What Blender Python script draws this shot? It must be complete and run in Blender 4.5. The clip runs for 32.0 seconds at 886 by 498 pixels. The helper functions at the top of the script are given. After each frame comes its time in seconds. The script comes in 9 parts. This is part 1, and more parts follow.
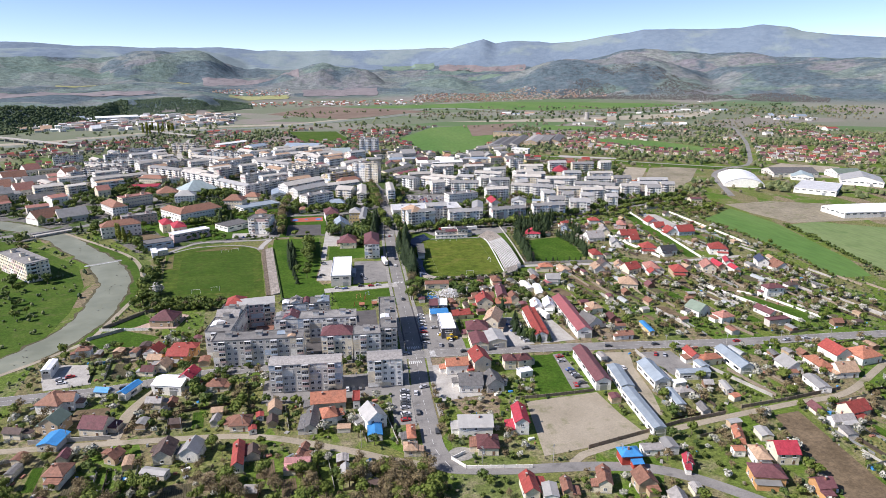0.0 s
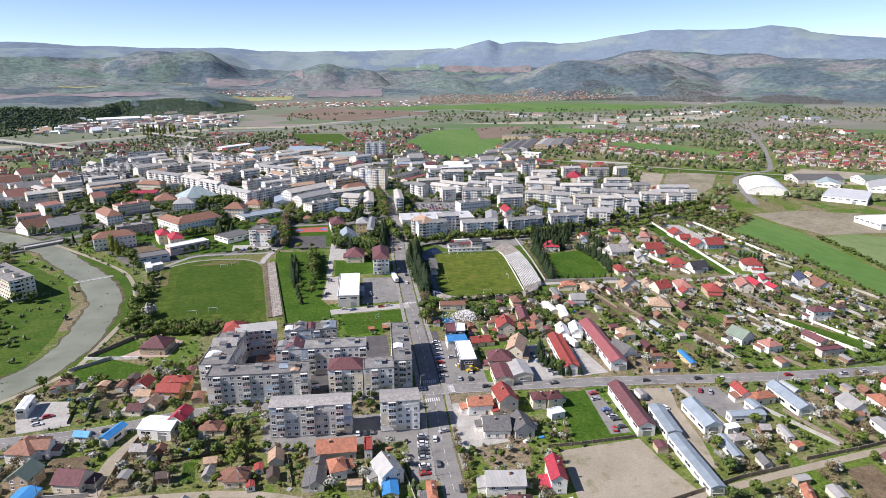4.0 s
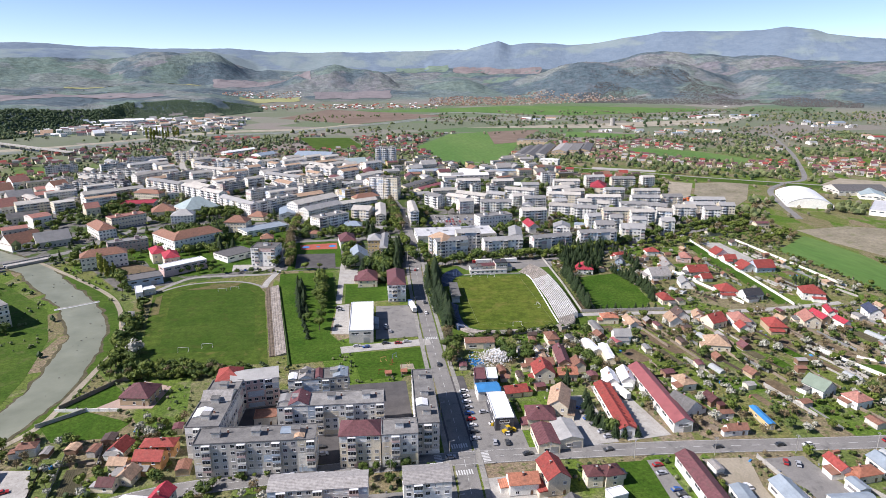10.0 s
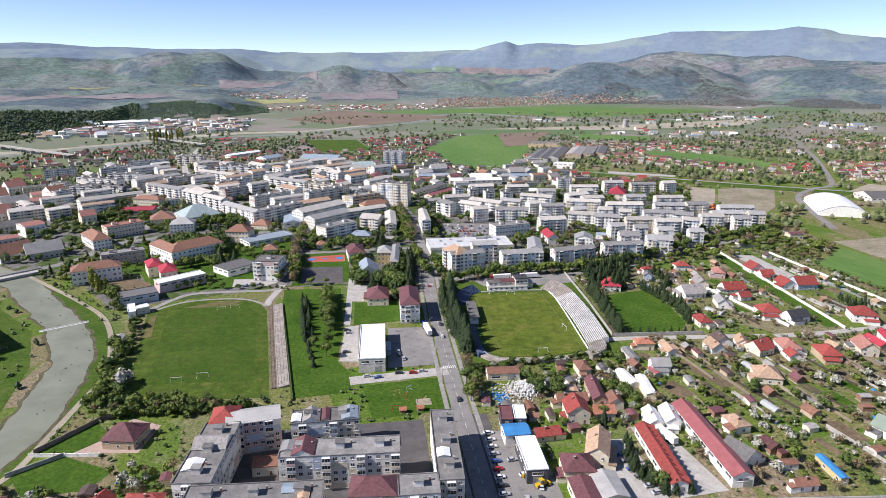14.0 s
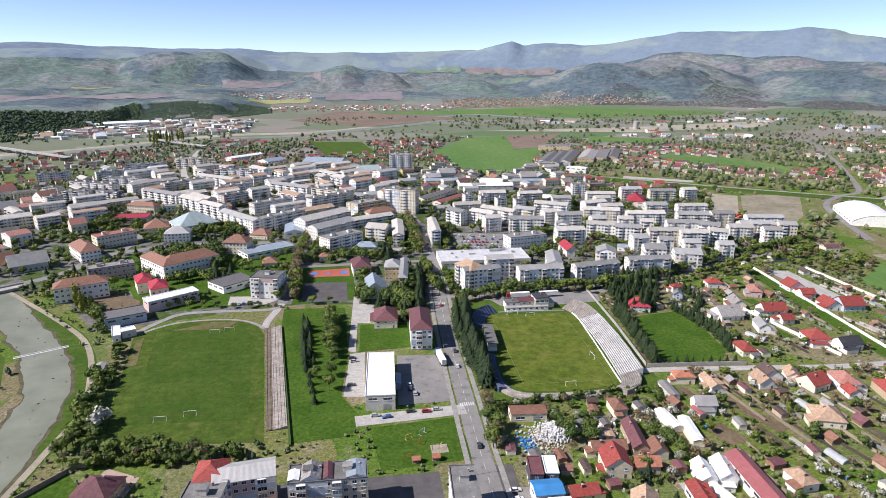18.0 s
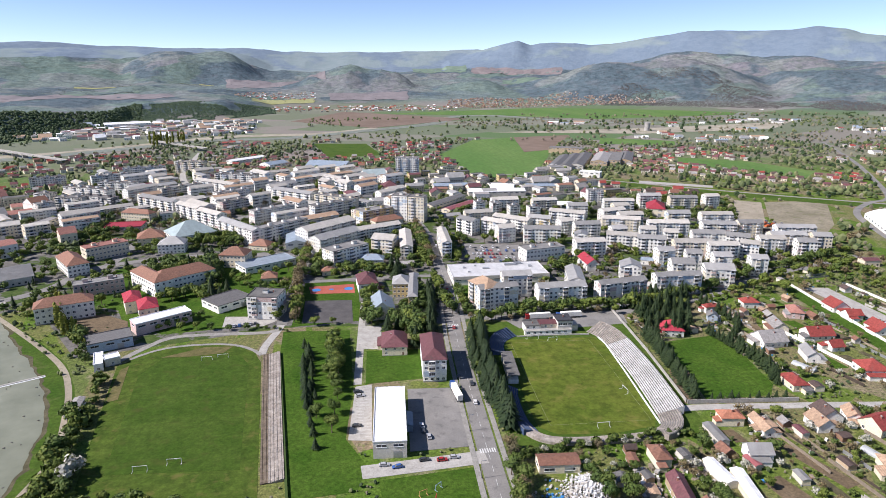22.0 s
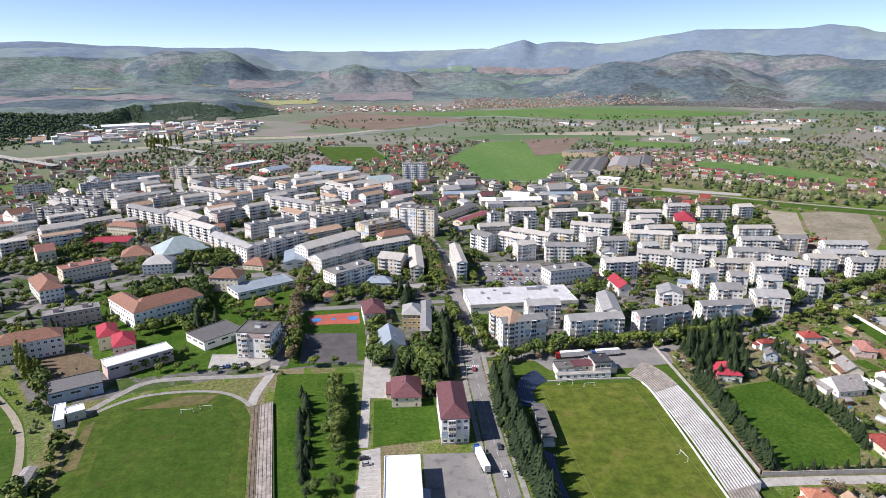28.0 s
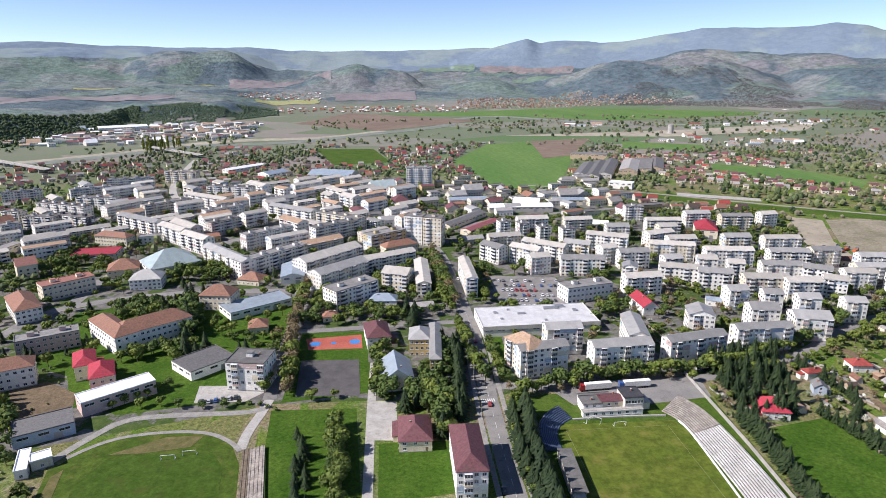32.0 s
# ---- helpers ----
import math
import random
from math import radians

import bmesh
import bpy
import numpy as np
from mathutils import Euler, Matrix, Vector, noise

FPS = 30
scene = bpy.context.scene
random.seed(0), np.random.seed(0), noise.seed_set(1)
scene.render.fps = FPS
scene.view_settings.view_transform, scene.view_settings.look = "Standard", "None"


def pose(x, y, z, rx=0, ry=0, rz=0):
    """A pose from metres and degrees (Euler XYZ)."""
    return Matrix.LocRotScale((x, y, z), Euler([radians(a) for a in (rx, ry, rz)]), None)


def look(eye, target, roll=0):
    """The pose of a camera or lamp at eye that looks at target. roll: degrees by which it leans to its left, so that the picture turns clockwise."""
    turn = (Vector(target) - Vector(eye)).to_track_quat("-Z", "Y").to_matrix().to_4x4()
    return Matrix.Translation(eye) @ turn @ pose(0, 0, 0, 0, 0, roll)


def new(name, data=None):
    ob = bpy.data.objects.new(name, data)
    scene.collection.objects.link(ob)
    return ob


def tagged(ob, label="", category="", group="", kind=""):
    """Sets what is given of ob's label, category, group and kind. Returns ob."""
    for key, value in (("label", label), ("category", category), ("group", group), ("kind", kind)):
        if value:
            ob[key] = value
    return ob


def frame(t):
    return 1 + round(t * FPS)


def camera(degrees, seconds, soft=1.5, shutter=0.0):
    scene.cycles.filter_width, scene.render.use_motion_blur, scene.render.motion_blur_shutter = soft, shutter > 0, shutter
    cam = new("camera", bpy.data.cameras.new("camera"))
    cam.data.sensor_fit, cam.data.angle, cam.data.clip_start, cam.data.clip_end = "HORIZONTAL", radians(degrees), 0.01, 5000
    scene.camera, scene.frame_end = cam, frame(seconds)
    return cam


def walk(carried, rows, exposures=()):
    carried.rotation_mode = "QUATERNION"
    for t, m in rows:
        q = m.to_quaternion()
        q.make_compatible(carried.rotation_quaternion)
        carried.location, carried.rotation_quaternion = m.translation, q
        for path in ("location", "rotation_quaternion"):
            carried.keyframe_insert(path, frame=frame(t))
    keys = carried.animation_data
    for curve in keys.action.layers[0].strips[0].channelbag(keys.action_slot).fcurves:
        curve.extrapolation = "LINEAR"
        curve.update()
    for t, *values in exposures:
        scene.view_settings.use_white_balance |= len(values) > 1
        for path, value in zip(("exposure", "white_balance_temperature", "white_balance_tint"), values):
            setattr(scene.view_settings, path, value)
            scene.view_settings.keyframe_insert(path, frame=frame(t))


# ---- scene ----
cam = camera(70.4, 32.0, soft=0.65)
PATH = [
    (0, (2.84, -2.258, 146.51), (3.205, -0.373, 145.95), -0.2),
    (1, (2.407, 6.925, 146.983), (2.771, 8.81, 146.422), -0.1),
    (2, (2.026, 15.756, 147.314), (2.389, 17.642, 146.754), -0.1),
    (3, (1.777, 24.719, 147.644), (2.136, 26.605, 147.085), -0.1),
    (6, (0.927, 51.225, 148.362), (1.275, 53.114, 147.805), -0.1),
    (7, (0.621, 60.117, 148.676), (0.966, 62.007, 148.119), -0.0),
    (8, (0.269, 69.019, 148.936), (0.612, 70.909, 148.379), -0.0),
    (9, (0.466, 77.658, 149.091), (0.805, 79.549, 148.535), -0.0),
    (10, (0.146, 85.999, 149.273), (0.481, 87.891, 148.718), 0.0),
    (11, (0.109, 94.978, 149.086), (0.439, 96.871, 148.532), -0.0),
    (12, (-0.123, 104.14, 149.218), (0.203, 106.034, 148.663), 0.0),
    (13, (-0.445, 113.077, 149.364), (-0.123, 114.972, 148.811), 0.0),
    (14, (-0.789, 121.464, 149.677), (-0.472, 123.359, 149.123), 0.0),
    (17, (-0.593, 148.768, 149.926), (-0.286, 150.665, 149.372), -0.0),
    (18, (-0.961, 159.008, 149.942), (-0.655, 160.906, 149.388), 0.1),
    (19, (-0.93, 168.268, 150.145), (-0.627, 170.166, 149.591), 0.1),
    (20, (-1.106, 177.488, 150.208), (-0.806, 179.386, 149.654), 0.1),
    (21, (-1.104, 186.585, 150.325), (-0.807, 188.484, 149.771), 0.1),
    (22, (-0.978, 195.186, 150.749), (-0.685, 197.085, 150.194), 0.1),
    (23, (-1.003, 204.202, 150.935), (-0.713, 206.102, 150.38), 0.1),
    (24, (-0.928, 213.107, 150.931), (-0.641, 215.007, 150.376), 0.0),
    (25, (-0.859, 222.18, 151.137), (-0.575, 224.08, 150.581), 0.0),
    (28, (-0.452, 248.107, 152.104), (-0.172, 250.007, 151.547), 0.0),
    (29, (-0.471, 257.123, 152.256), (-0.193, 259.024, 151.699), -0.0),
    (30, (-0.281, 265.634, 152.546), (-0.006, 267.535, 151.988), -0.0),
    (31, (-0.146, 274.87, 152.626), (0.129, 276.771, 152.067), -0.0),
    (32, (-0.068, 283.322, 152.731), (0.206, 285.223, 152.172), -0.1),
]
walk(cam, [(t, look(eye, target, roll)) for t, eye, target, roll in PATH], [(0.0, 0.5, 6210, 17.5), (32.0, 0.47, 6210, 17.5)])

# ---------------- world and sun ----------------
SUN_ELEV, SUN_FROM = 42.0, 264.0      # degrees above the horizon; compass bearing it shines from (0 = +y)
world = bpy.data.worlds.new("world")
scene.world = world
world.use_nodes = True
wn = world.node_tree.nodes
sky = wn.new("ShaderNodeTexSky")
sky.sky_type, sky.sun_disc = "NISHITA", False
sky.sun_elevation, sky.sun_rotation = radians(SUN_ELEV), radians(SUN_FROM)
sky.air_density, sky.dust_density, sky.ozone_density, sky.altitude = 0.5, 0.0, 1.0, 0.0
wn["Background"].inputs["Strength"].default_value = 0.112
world.node_tree.links.new(sky.outputs["Color"], wn["Background"].inputs["Color"])
sun_data = bpy.data.lights.new("sun", "SUN")
sun_data.energy, sun_data.angle, sun_data.color = 5.0, radians(0.6), (1.0, 0.95, 0.87)
sun = new("sun", sun_data)
_sx = math.sin(radians(SUN_FROM)) * math.cos(radians(SUN_ELEV))
_sy = math.cos(radians(SUN_FROM)) * math.cos(radians(SUN_ELEV))
_sz = math.sin(radians(SUN_ELEV))
sun.matrix_world = look((_sx * 500, _sy * 500, _sz * 500), (0, 0, 0))


# ---------------- materials ----------------
def shader(name, rough=0.8, metal=0.0, spec=0.3):
    m = bpy.data.materials.new(name)
    m.use_nodes = True
    b = m.node_tree.nodes["Principled BSDF"]
    b.inputs["Roughness"].default_value = rough
    b.inputs["Metallic"].default_value = metal
    b.inputs["Specular IOR Level"].default_value = spec
    return m, m.node_tree.nodes, m.node_tree.links, b


def grain(n, l, scale, detail=4.0, rough=0.6, coord="pos", stretch=(1, 1, 1)):
    """A noise in world metres (or in the object's own space)."""
    if coord == "pos":
        src = n.new("ShaderNodeNewGeometry").outputs["Position"]
    else:
        src = n.new("ShaderNodeTexCoord").outputs["Object"]
    mp = n.new("ShaderNodeMapping")
    mp.inputs["Scale"].default_value = stretch
    l.new(src, mp.inputs["Vector"])
    t = n.new("ShaderNodeTexNoise")
    t.inputs["Scale"].default_value, t.inputs["Detail"].default_value = scale, detail
    t.inputs["Roughness"].default_value = rough
    l.new(mp.outputs["Vector"], t.inputs["Vector"])
    return t.outputs["Fac"]


def ramp(n, l, fac, stops):
    r = n.new("ShaderNodeValToRGB")
    e = r.color_ramp.elements
    while len(e) < len(stops):
        e.new(0.5)
    for el, (p, c) in zip(e, stops):
        el.position, el.color = p, (*c, 1)
    l.new(fac, r.inputs["Fac"])
    return r.outputs["Color"]


def mix(n, l, a, b, fac, kind="MIX"):
    m = n.new("ShaderNodeMix")
    m.data_type, m.blend_type = "RGBA", kind
    for k, v in ((0, fac), (6, a), (7, b)):
        if hasattr(v, "is_linked"):
            l.new(v, m.inputs[k])
        else:
            m.inputs[k].default_value = v if k == 0 else (*v, 1)
    return m.outputs[2]


def bump(n, l, b, fac, dist, strength=0.6):
    k = n.new("ShaderNodeBump")
    k.inputs["Distance"].default_value, k.inputs["Strength"].default_value = dist, strength
    l.new(fac, k.inputs["Height"])
    l.new(k.outputs["Normal"], b.inputs["Normal"])


def own(n, l, spread, base=1.0):
    """A grey that differs from object to object: base - spread .. base + spread."""
    o = n.new("ShaderNodeObjectInfo")
    r = n.new("ShaderNodeMapRange")
    r.inputs["To Min"].default_value, r.inputs["To Max"].default_value = base - spread, base + spread
    l.new(o.outputs["Random"], r.inputs["Value"])
    return r.outputs["Result"]


def surface(name, c1, c2, scale=0.3, rough=0.85, metal=0.0, spec=0.25, fine=6.0, spread=0.0, depth=0.03, coord="pos", stretch=(1, 1, 1), stain=None, mottle=0.0):
    """A worn surface: two tones at a broad scale, finer grain over them, optional stains, optional change from object to object."""
    m, n, l, b = shader(name, rough, metal, spec)
    a = grain(n, l, scale, coord=coord, stretch=stretch)
    col = ramp(n, l, a, [(0.3, c1), (0.7, c2)])
    f = grain(n, l, fine, 3.0, coord=coord, stretch=stretch)
    col = mix(n, l, col, ramp(n, l, f, [(0.25, (0.62, 0.62, 0.62)), (0.75, (1.25, 1.25, 1.25))]), 0.55, "MULTIPLY")
    if mottle:
        g = grain(n, l, fine * 0.32, 5.0, 0.75, coord=coord, stretch=stretch)
        col = mix(n, l, col, ramp(n, l, g, [(0.36, (0.5, 0.5, 0.5)), (0.64, (1.45, 1.4, 1.3))]), mottle, "MULTIPLY")
    if stain:
        s = grain(n, l, scale * 2.7, 5.0, coord=coord)
        col = mix(n, l, col, stain, ramp(n, l, s, [(0.55, (0, 0, 0)), (0.72, (0.8, 0.8, 0.8))]))
    if spread:
        col = mix(n, l, col, own(n, l, spread), 1.0, "MULTIPLY")
    l.new(col, b.inputs["Base Color"])
    if depth:
        bump(n, l, b, f, depth)
    return m


def land(name):
    """The open country: gardens and ploughed strips near the town, meadows and woods towards the hills. Far tones have
    haze mixed into the colour.
    """
    m, n, l, b = shader(name, 0.95, 0.0, 0.1)
    pos = n.new("ShaderNodeNewGeometry").outputs["Position"]
    sep = n.new("ShaderNodeSeparateXYZ")
    l.new(pos, sep.inputs[0])
    # gardens: long parcels, each with a tone of its own
    mp = n.new("ShaderNodeMapping")
    mp.inputs["Scale"].default_value = (0.055, 0.022, 0.0)
    mp.inputs["Rotation"].default_value = (0, 0, 0.12)
    l.new(pos, mp.inputs["Vector"])
    v = n.new("ShaderNodeTexVoronoi")
    v.inputs["Scale"].default_value = 1.0
    l.new(mp.outputs["Vector"], v.inputs["Vector"])
    vs = n.new("ShaderNodeSeparateColor")
    l.new(v.outputs["Color"], vs.inputs[0])
    parcel = ramp(n, l, vs.outputs[0], [(0.0, (0.088, 0.159, 0.022)), (0.32, (0.128, 0.172, 0.036)), (0.5, (0.176, 0.163, 0.081)), (0.66, (0.238, 0.189, 0.135)), (0.8, (0.079, 0.15, 0.018)), (1.0, (0.176, 0.176, 0.068))])
    patch = grain(n, l, 0.07, 6.0)
    garden = mix(n, l, parcel, (0.27, 0.235, 0.165), ramp(n, l, patch, [(0.52, (0, 0, 0)), (0.68, (0.75, 0.75, 0.75))]))
    # open valley: wide fields, their tones blued a little for distance haze
    mp2 = n.new("ShaderNodeMapping")
    mp2.inputs["Scale"].default_value = (0.0035, 0.0065, 0.0)
    mp2.inputs["Rotation"].default_value = (0, 0, -0.35)
    l.new(pos, mp2.inputs["Vector"])
    v2 = n.new("ShaderNodeTexVoronoi")
    v2.inputs["Scale"].default_value = 1.0
    l.new(mp2.outputs["Vector"], v2.inputs["Vector"])
    vs2 = n.new("ShaderNodeSeparateColor")
    l.new(v2.outputs["Color"], vs2.inputs[0])
    fields = ramp(n, l, vs2.outputs[0], [(0.0, (0.107, 0.17, 0.072)), (0.25, (0.175, 0.19, 0.132)), (0.5, (0.145, 0.175, 0.108)), (0.7, (0.252, 0.22, 0.198)), (0.9, (0.213, 0.215, 0.168))])
    tuft = grain(n, l, 0.33, 5.0, 0.75)
    garden = mix(n, l, garden, (0.095, 0.14, 0.032), ramp(n, l, tuft, [(0.5, (0, 0, 0)), (0.62, (0.7, 0.7, 0.7))]))
    clod = grain(n, l, 0.55, 4.0, 0.8)
    garden = mix(n, l, garden, ramp(n, l, clod, [(0.36, (0.45, 0.45, 0.45)), (0.66, (1.6, 1.5, 1.4))]), 0.75, "MULTIPLY")
    far = n.new("ShaderNodeMapRange")
    far.inputs["From Min"].default_value, far.inputs["From Max"].default_value = 1000.0, 1350.0
    l.new(sep.outputs["Y"], far.inputs["Value"])
    col = mix(n, l, garden, fields, far.outputs["Result"])
    # hills: strips of field and pasture, scrub and leafless woods; their bluish cast is haze put into the colour
    wob = n.new("ShaderNodeTexNoise")
    wob.inputs["Scale"].default_value, wob.inputs["Detail"].default_value = 0.006, 5.0
    l.new(pos, wob.inputs["Vector"])
    warp = n.new("ShaderNodeVectorMath")
    warp.operation = "MULTIPLY_ADD"
    warp.inputs[1].default_value = (160, 160, 0)
    l.new(wob.outputs["Color"], warp.inputs[0])
    l.new(pos, warp.inputs[2])
    mp3 = n.new("ShaderNodeMapping")
    mp3.inputs["Scale"].default_value = (0.0036, 0.0062, 0.0)
    mp3.inputs["Rotation"].default_value = (0, 0, 0.25)
    l.new(warp.outputs["Vector"], mp3.inputs["Vector"])
    v3 = n.new("ShaderNodeTexVoronoi")
    v3.inputs["Scale"].default_value = 1.0
    l.new(mp3.outputs["Vector"], v3.inputs["Vector"])
    vs3 = n.new("ShaderNodeSeparateColor")
    l.new(v3.outputs["Color"], vs3.inputs[0])
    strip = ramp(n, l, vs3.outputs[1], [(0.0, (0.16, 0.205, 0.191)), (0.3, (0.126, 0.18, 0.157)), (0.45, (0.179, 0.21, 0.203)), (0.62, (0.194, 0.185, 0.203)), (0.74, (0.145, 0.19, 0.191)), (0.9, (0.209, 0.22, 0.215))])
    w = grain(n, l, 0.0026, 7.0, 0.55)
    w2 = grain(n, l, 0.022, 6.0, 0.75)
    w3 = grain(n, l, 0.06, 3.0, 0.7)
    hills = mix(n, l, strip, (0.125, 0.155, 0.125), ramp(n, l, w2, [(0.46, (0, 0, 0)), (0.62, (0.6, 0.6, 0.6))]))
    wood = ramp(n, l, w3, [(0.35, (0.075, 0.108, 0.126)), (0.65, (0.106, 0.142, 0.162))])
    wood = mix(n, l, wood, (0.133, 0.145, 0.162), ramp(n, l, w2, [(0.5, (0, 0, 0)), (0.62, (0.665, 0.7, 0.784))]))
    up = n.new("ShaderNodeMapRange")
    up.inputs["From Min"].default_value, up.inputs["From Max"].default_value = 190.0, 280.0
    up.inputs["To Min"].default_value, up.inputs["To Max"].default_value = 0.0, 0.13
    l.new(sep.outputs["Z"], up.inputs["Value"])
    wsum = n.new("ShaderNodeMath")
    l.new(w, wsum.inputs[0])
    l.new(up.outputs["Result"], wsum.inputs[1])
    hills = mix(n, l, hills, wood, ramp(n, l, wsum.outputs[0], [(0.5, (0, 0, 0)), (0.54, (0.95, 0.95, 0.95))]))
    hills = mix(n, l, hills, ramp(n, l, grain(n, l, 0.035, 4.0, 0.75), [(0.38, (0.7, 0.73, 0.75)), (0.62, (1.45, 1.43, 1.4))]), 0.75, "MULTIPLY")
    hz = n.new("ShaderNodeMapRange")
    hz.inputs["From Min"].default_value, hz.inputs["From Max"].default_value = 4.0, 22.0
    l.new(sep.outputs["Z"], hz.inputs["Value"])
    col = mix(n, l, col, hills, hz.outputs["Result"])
    f = grain(n, l, 1.1, 4.0, 0.7)
    col = mix(n, l, col, ramp(n, l, f, [(0.25, (0.55, 0.55, 0.55)), (0.75, (1.3, 1.3, 1.3))]), 0.6, "MULTIPLY")
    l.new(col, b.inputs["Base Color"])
    bump(n, l, b, f, 0.25, 0.5)
    # wooded and gullied relief on the slopes
    rel = n.new("ShaderNodeMath")
    rel.operation = "MULTIPLY"
    l.new(w2, rel.inputs[0])
    l.new(hz.outputs["Result"], rel.inputs[1])
    k = n.new("ShaderNodeBump")
    k.inputs["Distance"].default_value, k.inputs["Strength"].default_value = 24.0, 0.55
    l.new(rel.outputs[0], k.inputs["Height"])
    fine_bump = [q for q in n if q.type == "BUMP" and q != k][0]
    l.new(k.outputs["Normal"], fine_bump.inputs["Normal"])
    return m


M_LAND = land("open country")


def hazed_hill():
    """Mountain slopes of woods and pastures, distance haze put into the colour as a pale blue cast."""
    m, n, l, b = shader("mountain woods in haze tones", 0.95, 0.0, 0.05)
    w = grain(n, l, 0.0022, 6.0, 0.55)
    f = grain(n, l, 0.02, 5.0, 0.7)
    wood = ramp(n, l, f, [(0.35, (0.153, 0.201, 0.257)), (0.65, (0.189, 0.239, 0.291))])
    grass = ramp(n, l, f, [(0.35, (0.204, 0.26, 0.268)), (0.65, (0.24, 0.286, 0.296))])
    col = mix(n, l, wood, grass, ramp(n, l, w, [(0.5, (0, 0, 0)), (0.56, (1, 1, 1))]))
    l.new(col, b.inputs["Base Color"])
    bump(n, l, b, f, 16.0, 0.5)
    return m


M_HAZED_HILL = hazed_hill()


def town_ground():
    """Trodden town ground: patched asphalt and concrete with lawns between."""
    m, n, l, b = shader("town ground", 0.95, 0.0, 0.15)
    a = grain(n, l, 0.045, 5.0, 0.65)
    hard = ramp(n, l, grain(n, l, 0.2, 5.0), [(0.35, (0.1, 0.096, 0.09)), (0.65, (0.2, 0.19, 0.172))])
    soft = ramp(n, l, grain(n, l, 0.25, 5.0, 0.7), [(0.35, (0.035, 0.07, 0.014)), (0.65, (0.085, 0.115, 0.032))])
    col = mix(n, l, hard, soft, ramp(n, l, a, [(0.49, (0, 0, 0)), (0.53, (1, 1, 1))]))
    f = grain(n, l, 1.3, 4.0, 0.7)
    col = mix(n, l, col, ramp(n, l, f, [(0.3, (0.6, 0.6, 0.6)), (0.7, (1.3, 1.3, 1.3))]), 0.6, "MULTIPLY")
    l.new(col, b.inputs["Base Color"])
    bump(n, l, b, f, 0.05)
    return m


M_TOWN = town_ground()
M_ASPHALT = surface("worn asphalt", (0.189, 0.182, 0.171), (0.264, 0.251, 0.234), 0.08, 0.9, fine=2.0, depth=0.01, stain=(0.106, 0.104, 0.099))
# dark court asphalt; round the flats the same tone stands in for shade
M_DARK_SHADE_ASPHALT = surface("patched dark and shade-toned asphalt", (0.072, 0.068, 0.068), (0.123, 0.115, 0.112), 0.15, 0.9, fine=2.5, depth=0.01)
M_CONCRETE = surface("weathered concrete", (0.331, 0.313, 0.285), (0.46, 0.442, 0.405), 0.2, 0.9, fine=1.7, depth=0.02, stain=(0.23, 0.216, 0.184))
M_PAVE = surface("grey paving", (0.23, 0.22, 0.2), (0.34, 0.325, 0.295), 0.3, 0.9, fine=2.0, depth=0.02, stain=(0.16, 0.15, 0.11))
M_DIRT = surface("pale dirt", (0.28, 0.245, 0.185), (0.38, 0.335, 0.26), 0.05, 0.95, fine=3.5, depth=0.04, stain=(0.15, 0.155, 0.07), mottle=0.25)
M_SOIL = surface("ploughed soil", (0.11, 0.082, 0.05), (0.185, 0.14, 0.09), 0.08, 0.95, fine=1.4, depth=0.15, mottle=0.6)
M_GRASS = surface("spring grass", (0.036, 0.088, 0.008), (0.07, 0.125, 0.017), 0.06, 0.95, fine=1.6, depth=0.2, spec=0.1, mottle=0.75)
M_MEADOW = surface("long meadow grass", (0.042, 0.09, 0.011), (0.079, 0.125, 0.021), 0.05, 0.95, fine=1.4, depth=0.15, spec=0.1, stain=(0.106, 0.116, 0.04), mottle=0.6)
M_PITCH = surface("worn football turf", (0.068, 0.108, 0.013), (0.12, 0.145, 0.024), 0.035, 0.95, fine=0.6, depth=0.04, spec=0.1, stain=(0.19, 0.17, 0.045), mottle=0.6)
M_TURF = surface("training turf", (0.039, 0.082, 0.009), (0.065, 0.106, 0.017), 0.05, 0.95, fine=0.8, depth=0.04, spec=0.1, stain=(0.064, 0.077, 0.017), mottle=0.5)
M_TURF_EDGE = surface("rough turf edge", (0.045, 0.085, 0.011), (0.08, 0.118, 0.02), 0.06, 0.95, fine=0.7, depth=0.08, spec=0.1, stain=(0.13, 0.12, 0.035), mottle=0.6)
M_BANK = surface("muddy bank", (0.07, 0.065, 0.035), (0.13, 0.115, 0.07), 0.12, 0.95, fine=1.0, depth=0.15, mottle=0.6)
M_BARE = surface("bare worn turf", (0.075, 0.08, 0.02), (0.17, 0.14, 0.06), 0.25, 0.95, fine=0.8)
M_CROP = surface("young cereal", (0.08, 0.165, 0.034), (0.125, 0.2, 0.052), 0.012, 0.95, fine=0.2, depth=0.1, stretch=(1, 0.25, 1))
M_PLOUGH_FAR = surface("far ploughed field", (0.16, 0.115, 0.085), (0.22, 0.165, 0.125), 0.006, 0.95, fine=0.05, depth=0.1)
M_RAPE = surface("flowering rape", (0.28, 0.285, 0.12), (0.322, 0.323, 0.156), 0.01, 0.95, fine=0.1, depth=0.0)
M_DRYGRASS = surface("dry gravel with thin grass", (0.2, 0.18, 0.125), (0.3, 0.265, 0.195), 0.03, 0.95, fine=0.7, depth=0.05, stain=(0.12, 0.14, 0.05), mottle=0.45)
M_CROP_PALE = surface("pale drilled crop", (0.14, 0.2, 0.07), (0.19, 0.24, 0.1), 0.02, 0.95, fine=0.3, depth=0.1, stretch=(1, 0.25, 1), stain=(0.1, 0.16, 0.05))
